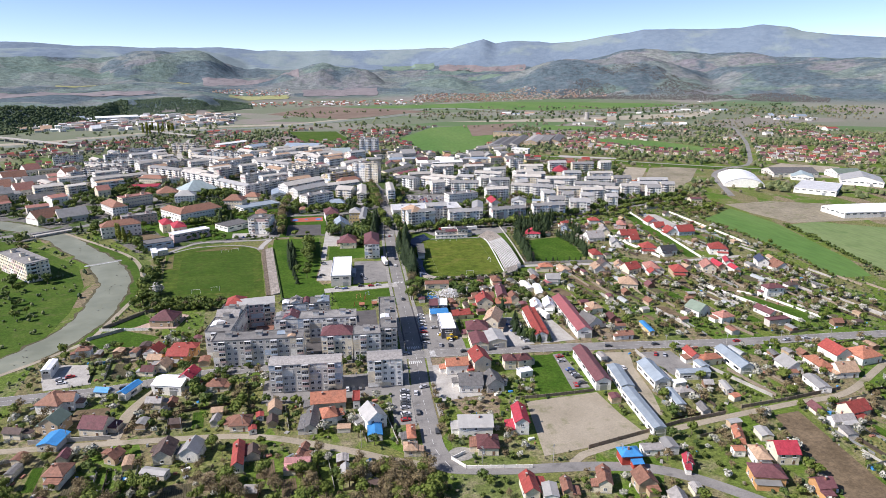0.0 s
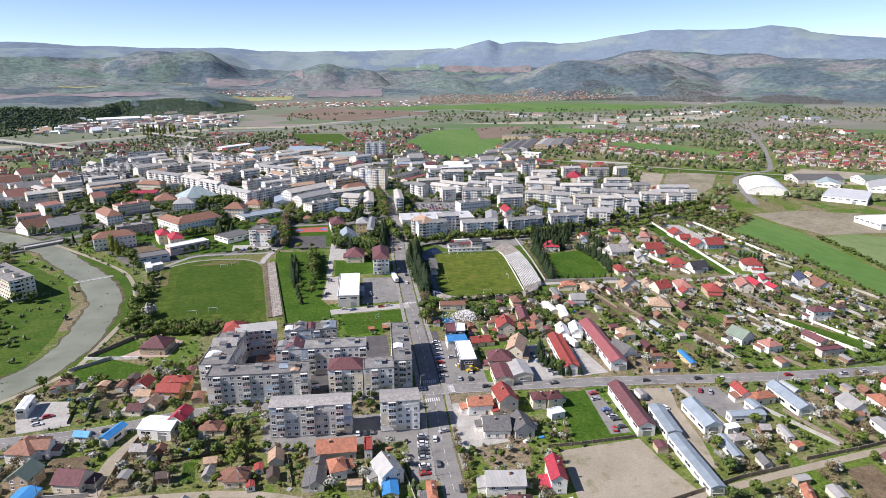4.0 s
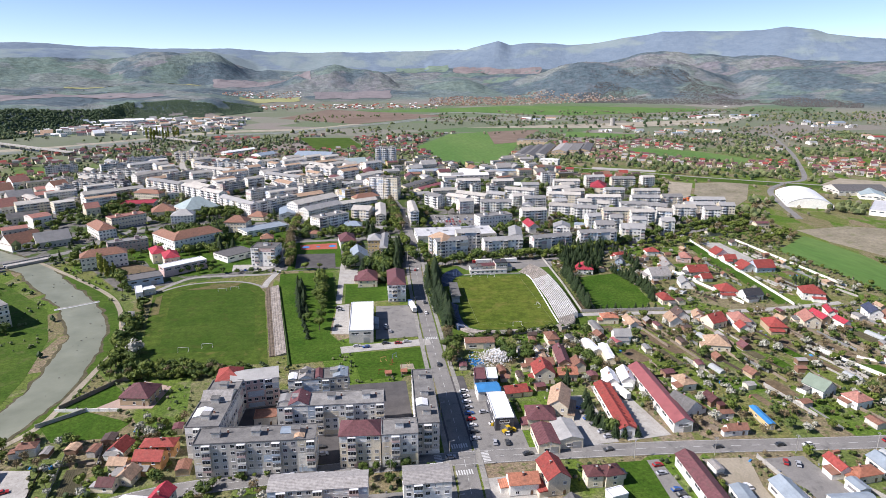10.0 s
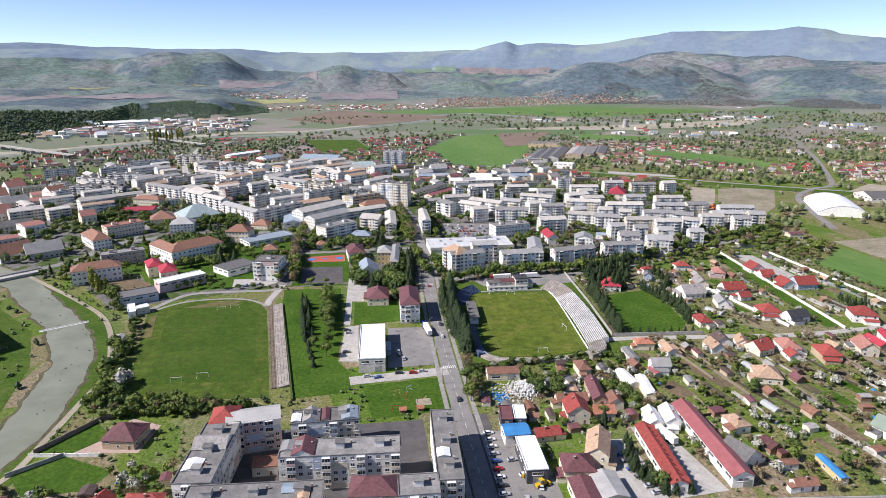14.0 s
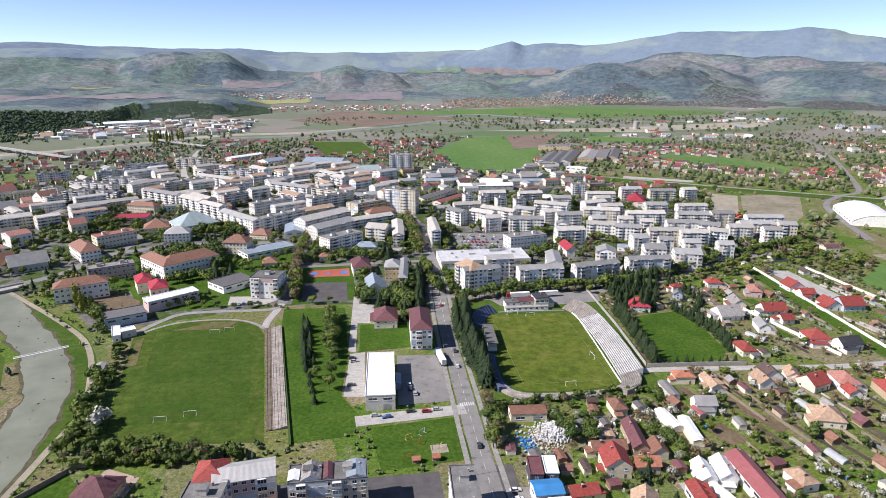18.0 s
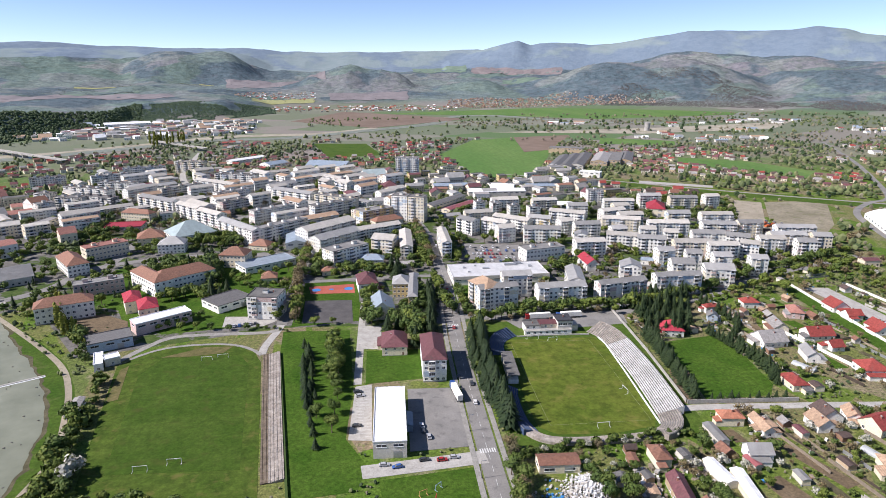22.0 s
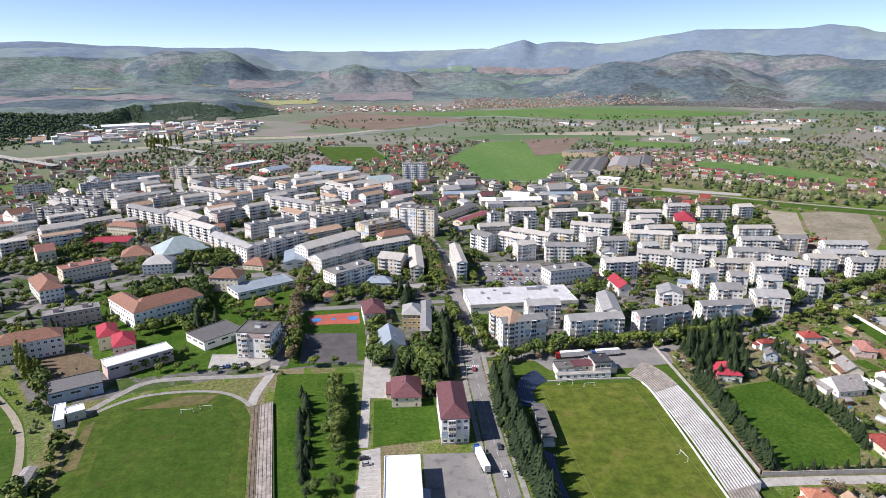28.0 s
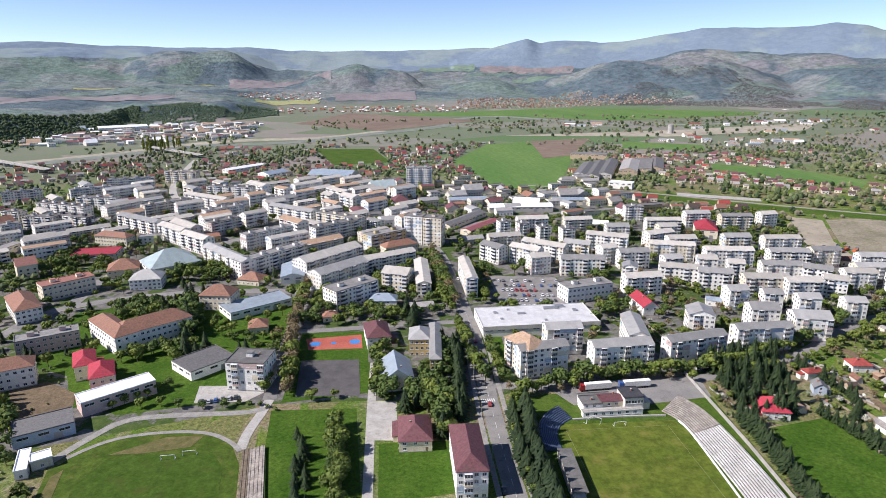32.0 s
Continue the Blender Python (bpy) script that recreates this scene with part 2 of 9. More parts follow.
M_DRY = surface("dry gravel flat", (0.3, 0.27, 0.21), (0.4, 0.36, 0.28), 0.01, 0.95, fine=0.08, depth=0.0, stain=(0.17, 0.18, 0.08))


def water_material():
    m, n, l, b = shader("shallow silty river", 0.45, 0.0, 0.2)
    a = grain(n, l, 0.05, 5.0)
    col = ramp(n, l, a, [(0.35, (0.17, 0.18, 0.13)), (0.6, (0.225, 0.235, 0.175)), (0.75, (0.3, 0.29, 0.22))])
    l.new(col, b.inputs["Base Color"])
    bump(n, l, b, grain(n, l, 0.9, 5.0, stretch=(1, 0.5, 1)), 0.1, 0.5)
    return m


M_WATER = water_material()


# ---------------- mesh tools ----------------
class Build:
    """Collects faces for one mesh object."""

    def __init__(self):
        self.v, self.f, self.k = [], [], []

    def face(self, pts, k=0):
        i = len(self.v)
        self.v.extend(pts)
        self.f.append(tuple(range(i, i + len(pts))))
        self.k.append(k)

    def box(self, x0, y0, z0, x1, y1, z1, k=0, top=None, bottom=False):
        a, b, c, d = (x0, y0), (x1, y0), (x1, y1), (x0, y1)
        for p, q in ((a, b), (b, c), (c, d), (d, a)):
            self.face([(*p, z0), (*q, z0), (*q, z1), (*p, z1)], k)
        self.face([(*p, z1) for p in (a, b, c, d)], k if top is None else top)
        if bottom:
            self.face([(*p, z0) for p in (d, c, b, a)], k)

    def turned_box(self, cx, cy, sx, sy, z0, z1, deg, k=0):
        c, s = math.cos(radians(deg)), math.sin(radians(deg))
        q = [(cx + u * c - w * s, cy + u * s + w * c) for u, w in ((-sx / 2, -sy / 2), (sx / 2, -sy / 2), (sx / 2, sy / 2), (-sx / 2, sy / 2))]
        for i in range(4):
            a, b = q[i], q[(i + 1) % 4]
            self.face([(*a, z0), (*b, z0), (*b, z1), (*a, z1)], k)
        self.face([(*p, z1) for p in q], k)

    def mesh(self, name, mats, smooth=False):
        me = bpy.data.meshes.new(name)
        me.from_pydata(self.v, [], self.f)
        for m in mats:
            me.materials.append(m)
        if len(mats) > 1:
            me.polygons.foreach_set("material_index", self.k)
        if smooth:
            me.polygons.foreach_set("use_smooth", [True] * len(me.polygons))
        me.update()
        return me


def part(name, data, parent, label="", at=None):
    """Links one mesh as a part under a thing or a part."""
    ob = new(name, data)
    ob.parent = parent
    if at is not None:
        ob.matrix_basis = at
    return tagged(ob, label) if label else ob


def thing(name, data, at, label, category, group="", kind=""):
    ob = new(name, data)
    ob.matrix_basis = at
    return tagged(ob, label, category, group, kind)


# ---------------- what ground is taken ----------------
GX0, GY0, GW, GH = -800, 100, 2000, 1900
taken = np.zeros((GW, GH), bool)


def occupy(x, y, w, d, deg=0.0, grow=1.0):
    r = int(max(w, d) * 0.75 + grow + 2)
    c, s = math.cos(radians(deg)), math.sin(radians(deg))
    i0, j0 = int(x) - GX0, int(y) - GY0
    a0, a1, b0, b1 = max(0, i0 - r), min(GW, i0 + r), max(0, j0 - r), min(GH, j0 + r)
    if a0 >= a1 or b0 >= b1:
        return
    gx, gy = np.meshgrid(np.arange(a0, a1) + GX0 + 0.5 - x, np.arange(b0, b1) + GY0 + 0.5 - y, indexing="ij")
    u, v = gx * c + gy * s, -gx * s + gy * c
    taken[a0:a1, b0:b1] |= (np.abs(u) < w / 2 + grow) & (np.abs(v) < d / 2 + grow)


def is_free(x, y, r=0.0):
    i, j, r = int(x) - GX0, int(y) - GY0, int(r)
    if not (r <= i < GW - r and r <= j < GH - r):
        return False
    return not taken[i - r:i + r + 1, j - r:j + r + 1].any()


def occupy_poly(pts, grow=0.0):
    xs, ys = [p[0] for p in pts], [p[1] for p in pts]
    a0, a1 = max(0, int(min(xs)) - GX0), min(GW, int(max(xs)) - GX0 + 1)
    b0, b1 = max(0, int(min(ys)) - GY0), min(GH, int(max(ys)) - GY0 + 1)
    if a0 >= a1 or b0 >= b1:
        return
    gx, gy = np.meshgrid(np.arange(a0, a1) + GX0 + 0.5, np.arange(b0, b1) + GY0 + 0.5, indexing="ij")
    inside = np.zeros(gx.shape, bool)
    for i in range(len(pts)):
        (x1, y1), (x2, y2) = pts[i], pts[i - 1]
        if y1 == y2:
            continue
        inside ^= ((y1 > gy) != (y2 > gy)) & (gx < (x2 - x1) * (gy - y1) / (y2 - y1) + x1)
    taken[a0:a1, b0:b1] |= inside


# ---------------- terrain ----------------
def smooth(a, b, x):
    t = np.clip((x - a) / (b - a), 0, 1)
    return t * t * (3 - 2 * t)


HC = (0.0, 140.0)      # the hills are laid out by bearing and distance from here


EYE_Y, EYE_Z = 283.0, 152.7      # the relief is described as angles seen from over the stadium
PLAIN = ((0, 2450, 2700, 3000, 3300, 3600, 3900, 4200, 4500, 4900), (0, 0, 17, 41, 58, 81, 109, 140, 172, 205))
# each ridge: (where its foot and its crest stand, bearings in degrees, heights of the crest in thousandths above the level of the eye)
RIDGES = (
    (4250, 4720, (-40, -26, -24, -21, -19, -15, -10, -8.5, -6.5, -5, -2, 2, 6, 9, 12, 14), (23.3, 29.8, 32.2, 29.7, 28.5, 26.7, 25.6, 26.8, 25.1, 22.4, 21.7, 21.9, 24.0, 25.0, 26.9, 19.9)),
    (3500, 4450, (-40, -34, -29, -25, -22, -19, -15, -12, -9.5, -8, -6), (14.7, 17.0, 19.1, 22.6, 24.2, 24.0, 23.9, 24.4, 21.9, 15.4, 1.9)),
    (3450, 3960, (-19, -18, -17, -15.4, -14.5, -13.3, -12, -10, -9.2, -8.4, -7.6, -6.6), (-21.3, -5.4, 8.1, 17.4, 20.3, 23.3, 22.5, 23.7, 19.1, 10.5, 0.0, -11.6)),
    (3060, 3330, (-5.6, -3.7, -2.2, -0.6, 0.6, 2.2, 3.6, 4.6, 5.8, 6.8), (-29.1, -19.6, -9.8, 2.0, 5.0, 1.0, -3.0, -7.0, -19.0, -32.0)),
    (3900, 4620, (10, 12.4, 14.1, 15.5, 16.6, 17.4, 18.7, 21.6, 23.5, 25, 26.8, 28.3, 29.5, 31.5, 34.5, 37, 38.7, 40.6, 41.7, 44, 50, 60), (14.0, 25.9, 33.8, 38.7, 32.6, 35.5, 36.4, 33.1, 34.7, 38.3, 43.6, 46.0, 50.3, 51.4, 50.2, 49.1, 52.6, 50.7, 44.2, 37.3, 28.3, 12.4)),
    (2640, 3280, (12, 14, 16, 18.3, 20, 21.5, 23.5, 26, 28, 30.5, 32, 33.6, 35, 36.5, 37.8, 39), (-44.9, -27.9, -23.8, -13.8, -5.9, 3.9, 7.7, 9.5, 10.3, 9.3, 3.7, -2.7, -8.9, -22.0, -34.8, -51.5)),
    (2850, 3120, (7, 9, 10.5, 12, 13, 14.4, 16), (-44.0, -28.0, -24.0, -20.0, -19.9, -26.8, -37.6)),
    (2700, 3600, (34, 37, 38.7, 40, 41.7, 44, 60), (-27.0, -7.0, -2.6, 0.8, 3.3, 4.9, 6.2)),
    (3600, 4000, (24, 26.5, 28, 30, 32, 34, 36, 38.5, 42, 50, 60), (3.8, 11.4, 16.9, 18.6, 18.3, 19.8, 15.9, 10.4, 8.3, 7.5, 0.0)),
)


def hill_height(b, r):
    """Height of the land at bearing b (degrees from +y, to the right) and distance r from HC."""
    x, y = HC[0] + r * np.sin(np.radians(b)), HC[1] + r * np.cos(np.radians(b)) - EYE_Y
    R, c = np.hypot(x, y), np.degrees(np.arctan2(x, y))
    z = np.interp(R, *PLAIN)
    foot = np.interp(b, [-60, -25, -18.6, -16.8, -10, -7, -5], [1400, 1640, 1850, 2080, 2110, 2250, 2300])
    bluff = np.interp(b, [-60, -25, -18.6, -16.6, -13, -10, -7, -5.4], [48, 42, 33, 47, 46, 42, 14, 0])
    z = np.maximum(z, (bluff + np.clip((r - foot - 220) * 0.02, 0, 14) * smooth(-5, -8, b)) * smooth(0, 1, (r - foot) / 200))
    for r0, r1, bs, hs in RIDGES:
        top = EYE_Z + np.interp(c, bs, hs) * 0.001 * r1
        top = np.where((c < bs[0] - 1) | (c > bs[-1] + 1), -50, top)
        base = np.interp(r0, *PLAIN)
        z = np.maximum(z, np.where(R < r0, 0, np.where(R < r1, base + (top - base) * smooth(r0, r1, R) ** 0.9, top - (R - r1) * 0.12)))
    return z


def relief(x, y, z, r):
    """Gullies and knolls on the slopes."""
    a = noise.fractal(Vector((x * 0.0042, y * 0.0026, 0.3)), 0.8, 2.1, 6)
    return z + a * 22 * min(1.0, max(0.0, z / 90)) * (1 - 0.7 * float(smooth(4000, 4500, np.float64(r))))


def build_terrain():
    bs = np.concatenate([np.arange(-180, -34, 8.0), np.arange(-34, 54, 0.35), np.arange(54, 180, 8.0)])
    rs = np.concatenate([[6], np.arange(150, 1500, 150.0), np.arange(1500, 2700, 40.0), np.arange(2700, 4861, 36.0)])
    B, R = np.meshgrid(bs, rs, indexing="ij")
    Z = hill_height(B, R)
    X, Y = HC[0] + R * np.sin(np.radians(B)), HC[1] + R * np.cos(np.radians(B))
    Z = np.array([relief(x, y, z, r) for x, y, z, r in zip(X.ravel(), Y.ravel(), Z.ravel(), R.ravel())]).reshape(X.shape)
    nb, nr = len(bs), len(rs)
    verts = [(float(x), float(y), float(z)) for x, y, z in zip(X.ravel(), Y.ravel(), Z.ravel())] + [(*HC, 0.0)]
    faces, kinds = [], []
    for i in range(nb):
        j = (i + 1) % nb
        faces.append((nb * nr, j * nr, i * nr))
        kinds.append(0)
        for k in range(nr - 1):
            faces.append((i * nr + k, j * nr + k, j * nr + k + 1, i * nr + k + 1))
            # beyond 4200 m the hill colour with haze in it takes over
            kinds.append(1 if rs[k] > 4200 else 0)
    me = bpy.data.meshes.new("ground")
    me.from_pydata(verts, [], faces)
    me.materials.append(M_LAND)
    me.materials.append(M_HAZED_HILL)
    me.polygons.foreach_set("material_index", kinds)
    me.polygons.foreach_set("use_smooth", [True] * len(faces))
    me.update()
    thing("ground", me, Matrix(), "wide valley floor of gardens and fields rising to wooded hills", "ground", kind="structure")


build_terrain()


def ground_z(x, y):
    dx, dy = x - HC[0], y - HC[1]
    r, b = math.hypot(dx, dy), math.degrees(math.atan2(dx, dy))
    return relief(x, y, float(hill_height(np.float64(b), np.float64(r))), r)


def slope_field(name, b0, b1, r0, r1, mat, label, skew=0.0, over=1.2):
    """A field lying on sloping land, between two bearings and two distances from the stadium's south end, with uneven edges."""
    nb, nr = max(4, int((b1 - b0) / 0.3)), max(3, int((r1 - r0) / 30))
    v, f = [], []
    for i in range(nb + 1):
        for k in range(nr + 1):
            u, w = i / nb, k / nr
            b = radians(b0 + (b1 - b0) * u + 0.3 * noise.noise(Vector((w * 3, b0, r0 * 0.01))))
            R = r0 + (r1 - r0) * w + skew * (u - 0.5) + (r1 - r0) * 0.25 * noise.noise(Vector((u * 4, b1, r1 * 0.01)))
            x, y = R * math.sin(b), EYE_Y + R * math.cos(b)
            v.append((x, y, ground_z(x, y) + over))
    for i in range(nb):
        for k in range(nr):
            a = i * (nr + 1) + k
            f.append((a, a + nr + 1, a + nr + 2, a + 1))
    me = bpy.data.meshes.new(name)
    me.from_pydata(v, [], f)
    me.materials.append(mat)
    me.update()
    thing(name, me, Matrix(), label, "field", kind="structure")


levels = []


def own_level(pts, z):
    """A height that no other sheet lying over the same ground has: at least 4 mm apart."""
    x0, x1, y0, y1 = min(p[0] for p in pts), max(p[0] for p in pts), min(p[1] for p in pts), max(p[1] for p in pts)
    while any(abs(q[4] - z) < 0.0038 and q[0] < x1 and q[1] > x0 and q[2] < y1 and q[3] > y0 for q in levels):
        z += 0.004
    levels.append((x0, x1, y0, y1, z))
    return z


def sheet(name, pts, z, mat, label, category, thick=0.3, take=True, kind="structure"):
    """A flat piece of ground with an edge, its top at z."""
    z = own_level(pts, z)
    me = bpy.data.meshes.new(name)
    n = len(pts)
    area = sum(pts[i - 1][0] * pts[i][1] - pts[i][0] * pts[i - 1][1] for i in range(n))
    if area < 0:
        pts = pts[::-1]
    v = [(x, y, z) for x, y in pts] + [(x, y, z - thick) for x, y in pts]
    f = [tuple(range(n))] + [(i, n + i, n + (i + 1) % n, (i + 1) % n) for i in range(n)]
    me.from_pydata(v, [], f)
    me.materials.append(mat)
    me.update()
    if take:
        occupy_poly(pts)
    return thing(name, me, Matrix(), label, category, kind=kind)


def smooth_line(pts, step=4.0):
    """A rounded line through the points (Catmull-Rom), with a point about every step metres."""
    out = []
    P = [Vector(p) for p in pts]
    P = [2 * P[0] - P[1]] + P + [2 * P[-1] - P[-2]]
    for a, b, c, d in zip(P, P[1:], P[2:], P[3:]):
        k = max(2, int((c - b).length / step))
        for i in range(k):
            t = i / k
            out.append(0.5 * (2 * b + (c - a) * t + (2 * a - 5 * b + 4 * c - d) * t * t + (3 * b - a - 3 * c + d) * t ** 3))
    out.append(P[-2])
    return out


def sides(pts, width):
    L, R = [], []
    for i, p in enumerate(pts):
        d = (pts[min(i + 1, len(pts) - 1)] - pts[max(i - 1, 0)]).normalized()
        nrm = Vector((-d.y, d.x))
        L.append(p + nrm * width / 2)
        R.append(p - nrm * width / 2)
    return L, R


def ribbon(name, pts, width, z, mat, label, category, kerb=0.25, step=4.0, take=1.5, kind="structure", uneven=0.0):
    """A road, path, canal or bank of even width along a rounded line."""
    line = smooth_line(pts, step)
    L, R = sides(line, width)
    if uneven:
        for i, p in enumerate(line):
            L[i] = p + (L[i] - p) * (1 + uneven * noise.fractal(Vector((p.x * 0.06, p.y * 0.06, 1)), 0.8, 2.0, 4))
            R[i] = p + (R[i] - p) * (1 + uneven * noise.fractal(Vector((p.x * 0.06, p.y * 0.06, 7)), 0.8, 2.0, 4))
    n = len(line)
    z = own_level(L + R, z)
    v = [(p.x, p.y, z) for p in L] + [(p.x, p.y, z) for p in R] + [(p.x, p.y, z - kerb) for p in L] + [(p.x, p.y, z - kerb) for p in R]
    f = []
    for i in range(n - 1):
        f.append((i, n + i, n + i + 1, i + 1))
        f.append((2 * n + i, i, i + 1, 2 * n + i + 1))
        f.append((n + i, 3 * n + i, 3 * n + i + 1, n + i + 1))
    me = bpy.data.meshes.new(name)
    me.from_pydata(v, [], f)
    me.materials.append(mat)
    me.update()
    if take is not None:
        for a, b in zip(line, line[1:]):
            m, d = (a + b) / 2, b - a
            occupy(m.x, m.y, d.length, width, math.degrees(math.atan2(d.y, d.x)), take)
    return thing(name, me, Matrix(), label, category, kind=kind)

# ---------------- roads, water and open ground ----------------
def pavement(name, line, off, width, label):
    L = smooth_line(line, 6.0)
    side = sides(L, 2 * off)[0 if off > 0 else 0]
    ribbon(name, [tuple(p) for p in side[::3]], width, 0.22, M_PAVE, label, "pavement", kerb=0.3, step=6.0, take=0.5)


MAIN = [(44.5, 199.5), (41, 212), (41.5, 230), (43, 260), (46.5, 305), (51, 405), (57.5, 516), (66, 610), (68, 650), (70, 720), (70, 790), (60, 850)]
EAST_WEST = [(-330, 268), (-220, 283), (-147, 287), (-100, 289), (-62, 297), (0, 299), (46, 298), (126, 291), (220, 279), (312, 272), (460, 258)]
LOWER = [(-260, 250), (-129, 244), (-86, 241.5), (-33, 236), (3, 220), (24, 208), (43, 199.5), (66, 193.5), (100, 189), (124, 181), (145, 162), (170, 130)]
sheet("town_ground", [(-330, 600), (-262, 585), (-205, 615), (-150, 530), (-44, 556), (60, 548), (92, 552), (170, 552), (300, 600), (420, 660), (400, 880), (330, 1060), (-60, 1150), (-330, 1130)], 0.03, M_TOWN, "trodden town ground of asphalt, concrete and lawns", "ground", take=False)
sheet("river_meadow", [(-155, 345), (-156, 400), (-164, 450), (-184, 500), (-235, 560), (-300, 610), (-420, 600), (-420, 240), (-240, 262), (-175, 320)], 0.05, M_MEADOW, "rough green meadow along the river bank", "meadow")
sheet("bank_meadow", [(-127, 345), (-122, 400), (-120, 440), (-127, 470), (-137, 496), (-151, 523), (-178, 556), (-215, 595), (-240, 600), (-190, 545), (-165, 505), (-145, 460), (-138, 400), (-146, 350)], 0.05, M_MEADOW, "grassy river bank below an embankment", "meadow")
RIVER = [(-250, 245), (-190, 300), (-163, 326), (-147, 353), (-140, 385), (-141, 425), (-147, 460), (-168, 505), (-193, 540), (-219, 578), (-246, 610), (-300, 655), (-400, 720)]
ribbon("river_bank", RIVER, 23.5, 0.07, M_BANK, "brown muddy river bank with stones", "river bank", take=1, uneven=0.35, step=2.0)
ribbon("river", RIVER, 20.0, 0.12, M_WATER, "shallow grey-green river with stony shoals", "river", take=3, uneven=0.22, step=2.0)
ribbon("embankment_track", [(-240, 620), (-220, 598), (-180, 554), (-153, 521), (-139, 494), (-129, 464), (-122, 435), (-124, 407), (-127, 374), (-131, 350), (-150, 325), (-175, 300)], 3.0, 0.12, M_DIRT, "narrow concrete track along the river embankment", "track")
ribbon("road_main", MAIN, 8.4, 0.12, M_ASPHALT, "straight worn grey asphalt street through the town", "road")
ribbon("road_cross", EAST_WEST, 9.0, 0.14, M_ASPHALT, "wide grey asphalt through road crossing the town", "road")
ribbon("road_lower", LOWER[:7], 3.8, 0.1, M_DIRT, "pale narrow village road winding between gardens", "road")
ribbon("road_lower_east", [(40, 203.5), (44.5, 198.5)] + LOWER[7:], 5.6, 0.115, M_ASPHALT, "grey asphalt street curving between houses", "road")
ribbon("dirt_track", [(92, 190), (97, 197), (147, 207.5), (204, 215), (237, 219), (282, 242), (330, 262)], 3.6, 0.1, M_DIRT, "pale dirt track between garden fences", "track")
ribbon("lane_gardens", [(-87, 243), (-87, 255), (-86, 268), (-78, 288)], 5.0, 0.1, M_DIRT, "short dusty lane joining two roads", "lane")
ribbon("road_fields", [(137, 430), (151, 433), (211, 426.5), (261, 421), (327, 423)], 5.0, 0.11, M_CONCRETE, "pale concrete lane between houses and the stadium wall", "road")
ribbon("road_slabs", [(-28, 263), (0, 264), (20, 263), (40, 262)], 7.0, 0.13, M_ASPHALT, "grey service road in front of slab blocks", "road")
ribbon("road_hall", [(0, 407), (17, 408), (50, 410)], 8.5, 0.13, M_CONCRETE, "pale concrete side street beside a lawn", "road")
ribbon("road_garden_lane", [(7, 592), (4, 548), (2, 513), (0, 478)], 4.0, 0.13, M_CONCRETE, "cracked concrete lane beside a green park", "lane")
ribbon("road_terrace", [(-44, 560), (-46, 549), (-50, 532), (-51, 520)], 4.5, 0.13, M_CONCRETE, "worn concrete path to the training stand", "path")
ribbon("path_upper", [(-128, 518), (-117, 537), (-106, 550), (-88, 552), (-53, 550), (-45, 553)], 4.0, 0.12, M_PAVE, "curving pale concrete path above the training ground", "path")
ribbon("path_inner", [(-120, 524), (-113, 531), (-104, 536), (-91, 538), (-75, 537), (-64, 533), (-55, 525), (-51, 519)], 2.2, 0.14, M_PAVE, "narrow concrete path round the training pitch", "path")
ribbon("road_park_edge", [(-44, 560), (-43, 600), (-40, 650), (-35, 700), (-30, 760)], 6.5, 0.11, M_ASPHALT, "grey street lined with bare trees", "road")
ribbon("road_north", [(-44, 640), (-10, 640), (30, 642), (66, 640)], 6.0, 0.12, M_ASPHALT, "grey cross street north of the sports courts", "road")
ribbon("road_boulevard", [(62, 560), (90, 552), (130, 551), (170, 550), (235, 566), (300, 600), (420, 640)], 7.0, 0.12, M_ASPHALT, "tree-lined grey boulevard behind the stadium", "road")
ribbon("road_west", [(-300, 600), (-262, 615), (-230, 632), (-212, 652), (-204, 682), (-190, 702), (-150, 716), (-100, 720), (-35, 710)], 9.0, 0.12, M_ASPHALT, "broad grey street leading to the bridge", "road")
ribbon("road_centre", [(-190, 702), (-185, 770), (-150, 820), (-100, 870), (-60, 930)], 9.0, 0.12, M_ASPHALT, "wide grey town street between flats", "road", take=3)
pavement("pavement_main_west", MAIN[2:9], 6.2, 2.2, "pale concrete pavement along the main street")
pavement("pavement_main_east", MAIN[8:1:-1], 6.2, 2.2, "pale concrete pavement along the main street")

sheet("sand_yard", [(88, 240), (123, 242), (125, 222), (128, 208), (100, 201), (82, 199)], 0.1, M_DIRT, "bare pale sandy yard with tufts of weed", "yard")
sheet("stadium_grass", [(62, 412), (150, 412), (168, 548), (70, 545), (62, 480)], 0.04, M_MEADOW, "rough grass round the stadium", "grass")
sheet("football_pitch", [(85, 519), (138, 515), (140, 505), (133, 430), (128, 421), (107, 418), (84, 421), (77, 428), (78, 450), (82, 490)], 0.12, M_PITCH, "worn yellow-green football pitch in the stadium", "pitch")
sheet("training_ground", [(-104, 404), (-116, 470), (-124, 516), (-112, 533), (-91, 540), (-72, 538), (-56, 526), (-50, 510), (-38, 397)], 0.08, M_TURF_EDGE, "rough turf margin of a training ground", "turf")
sheet("training_pitch", [(-98, 420), (-110, 505), (-103, 522), (-62, 520), (-56, 508), (-47, 416)], 0.12, M_TURF, "wide mown green training pitch", "pitch")
sheet("bare_patch", [(-104, 524), (-84, 534), (-68, 533), (-72, 525), (-90, 523)], 0.14, M_BARE, "worn brown patch behind a goal", "turf")
sheet("bare_edge", [(-117, 478), (-112, 480), (-118, 516), (-121, 512)], 0.14, M_BARE, "worn brown strip along the pitch", "turf")
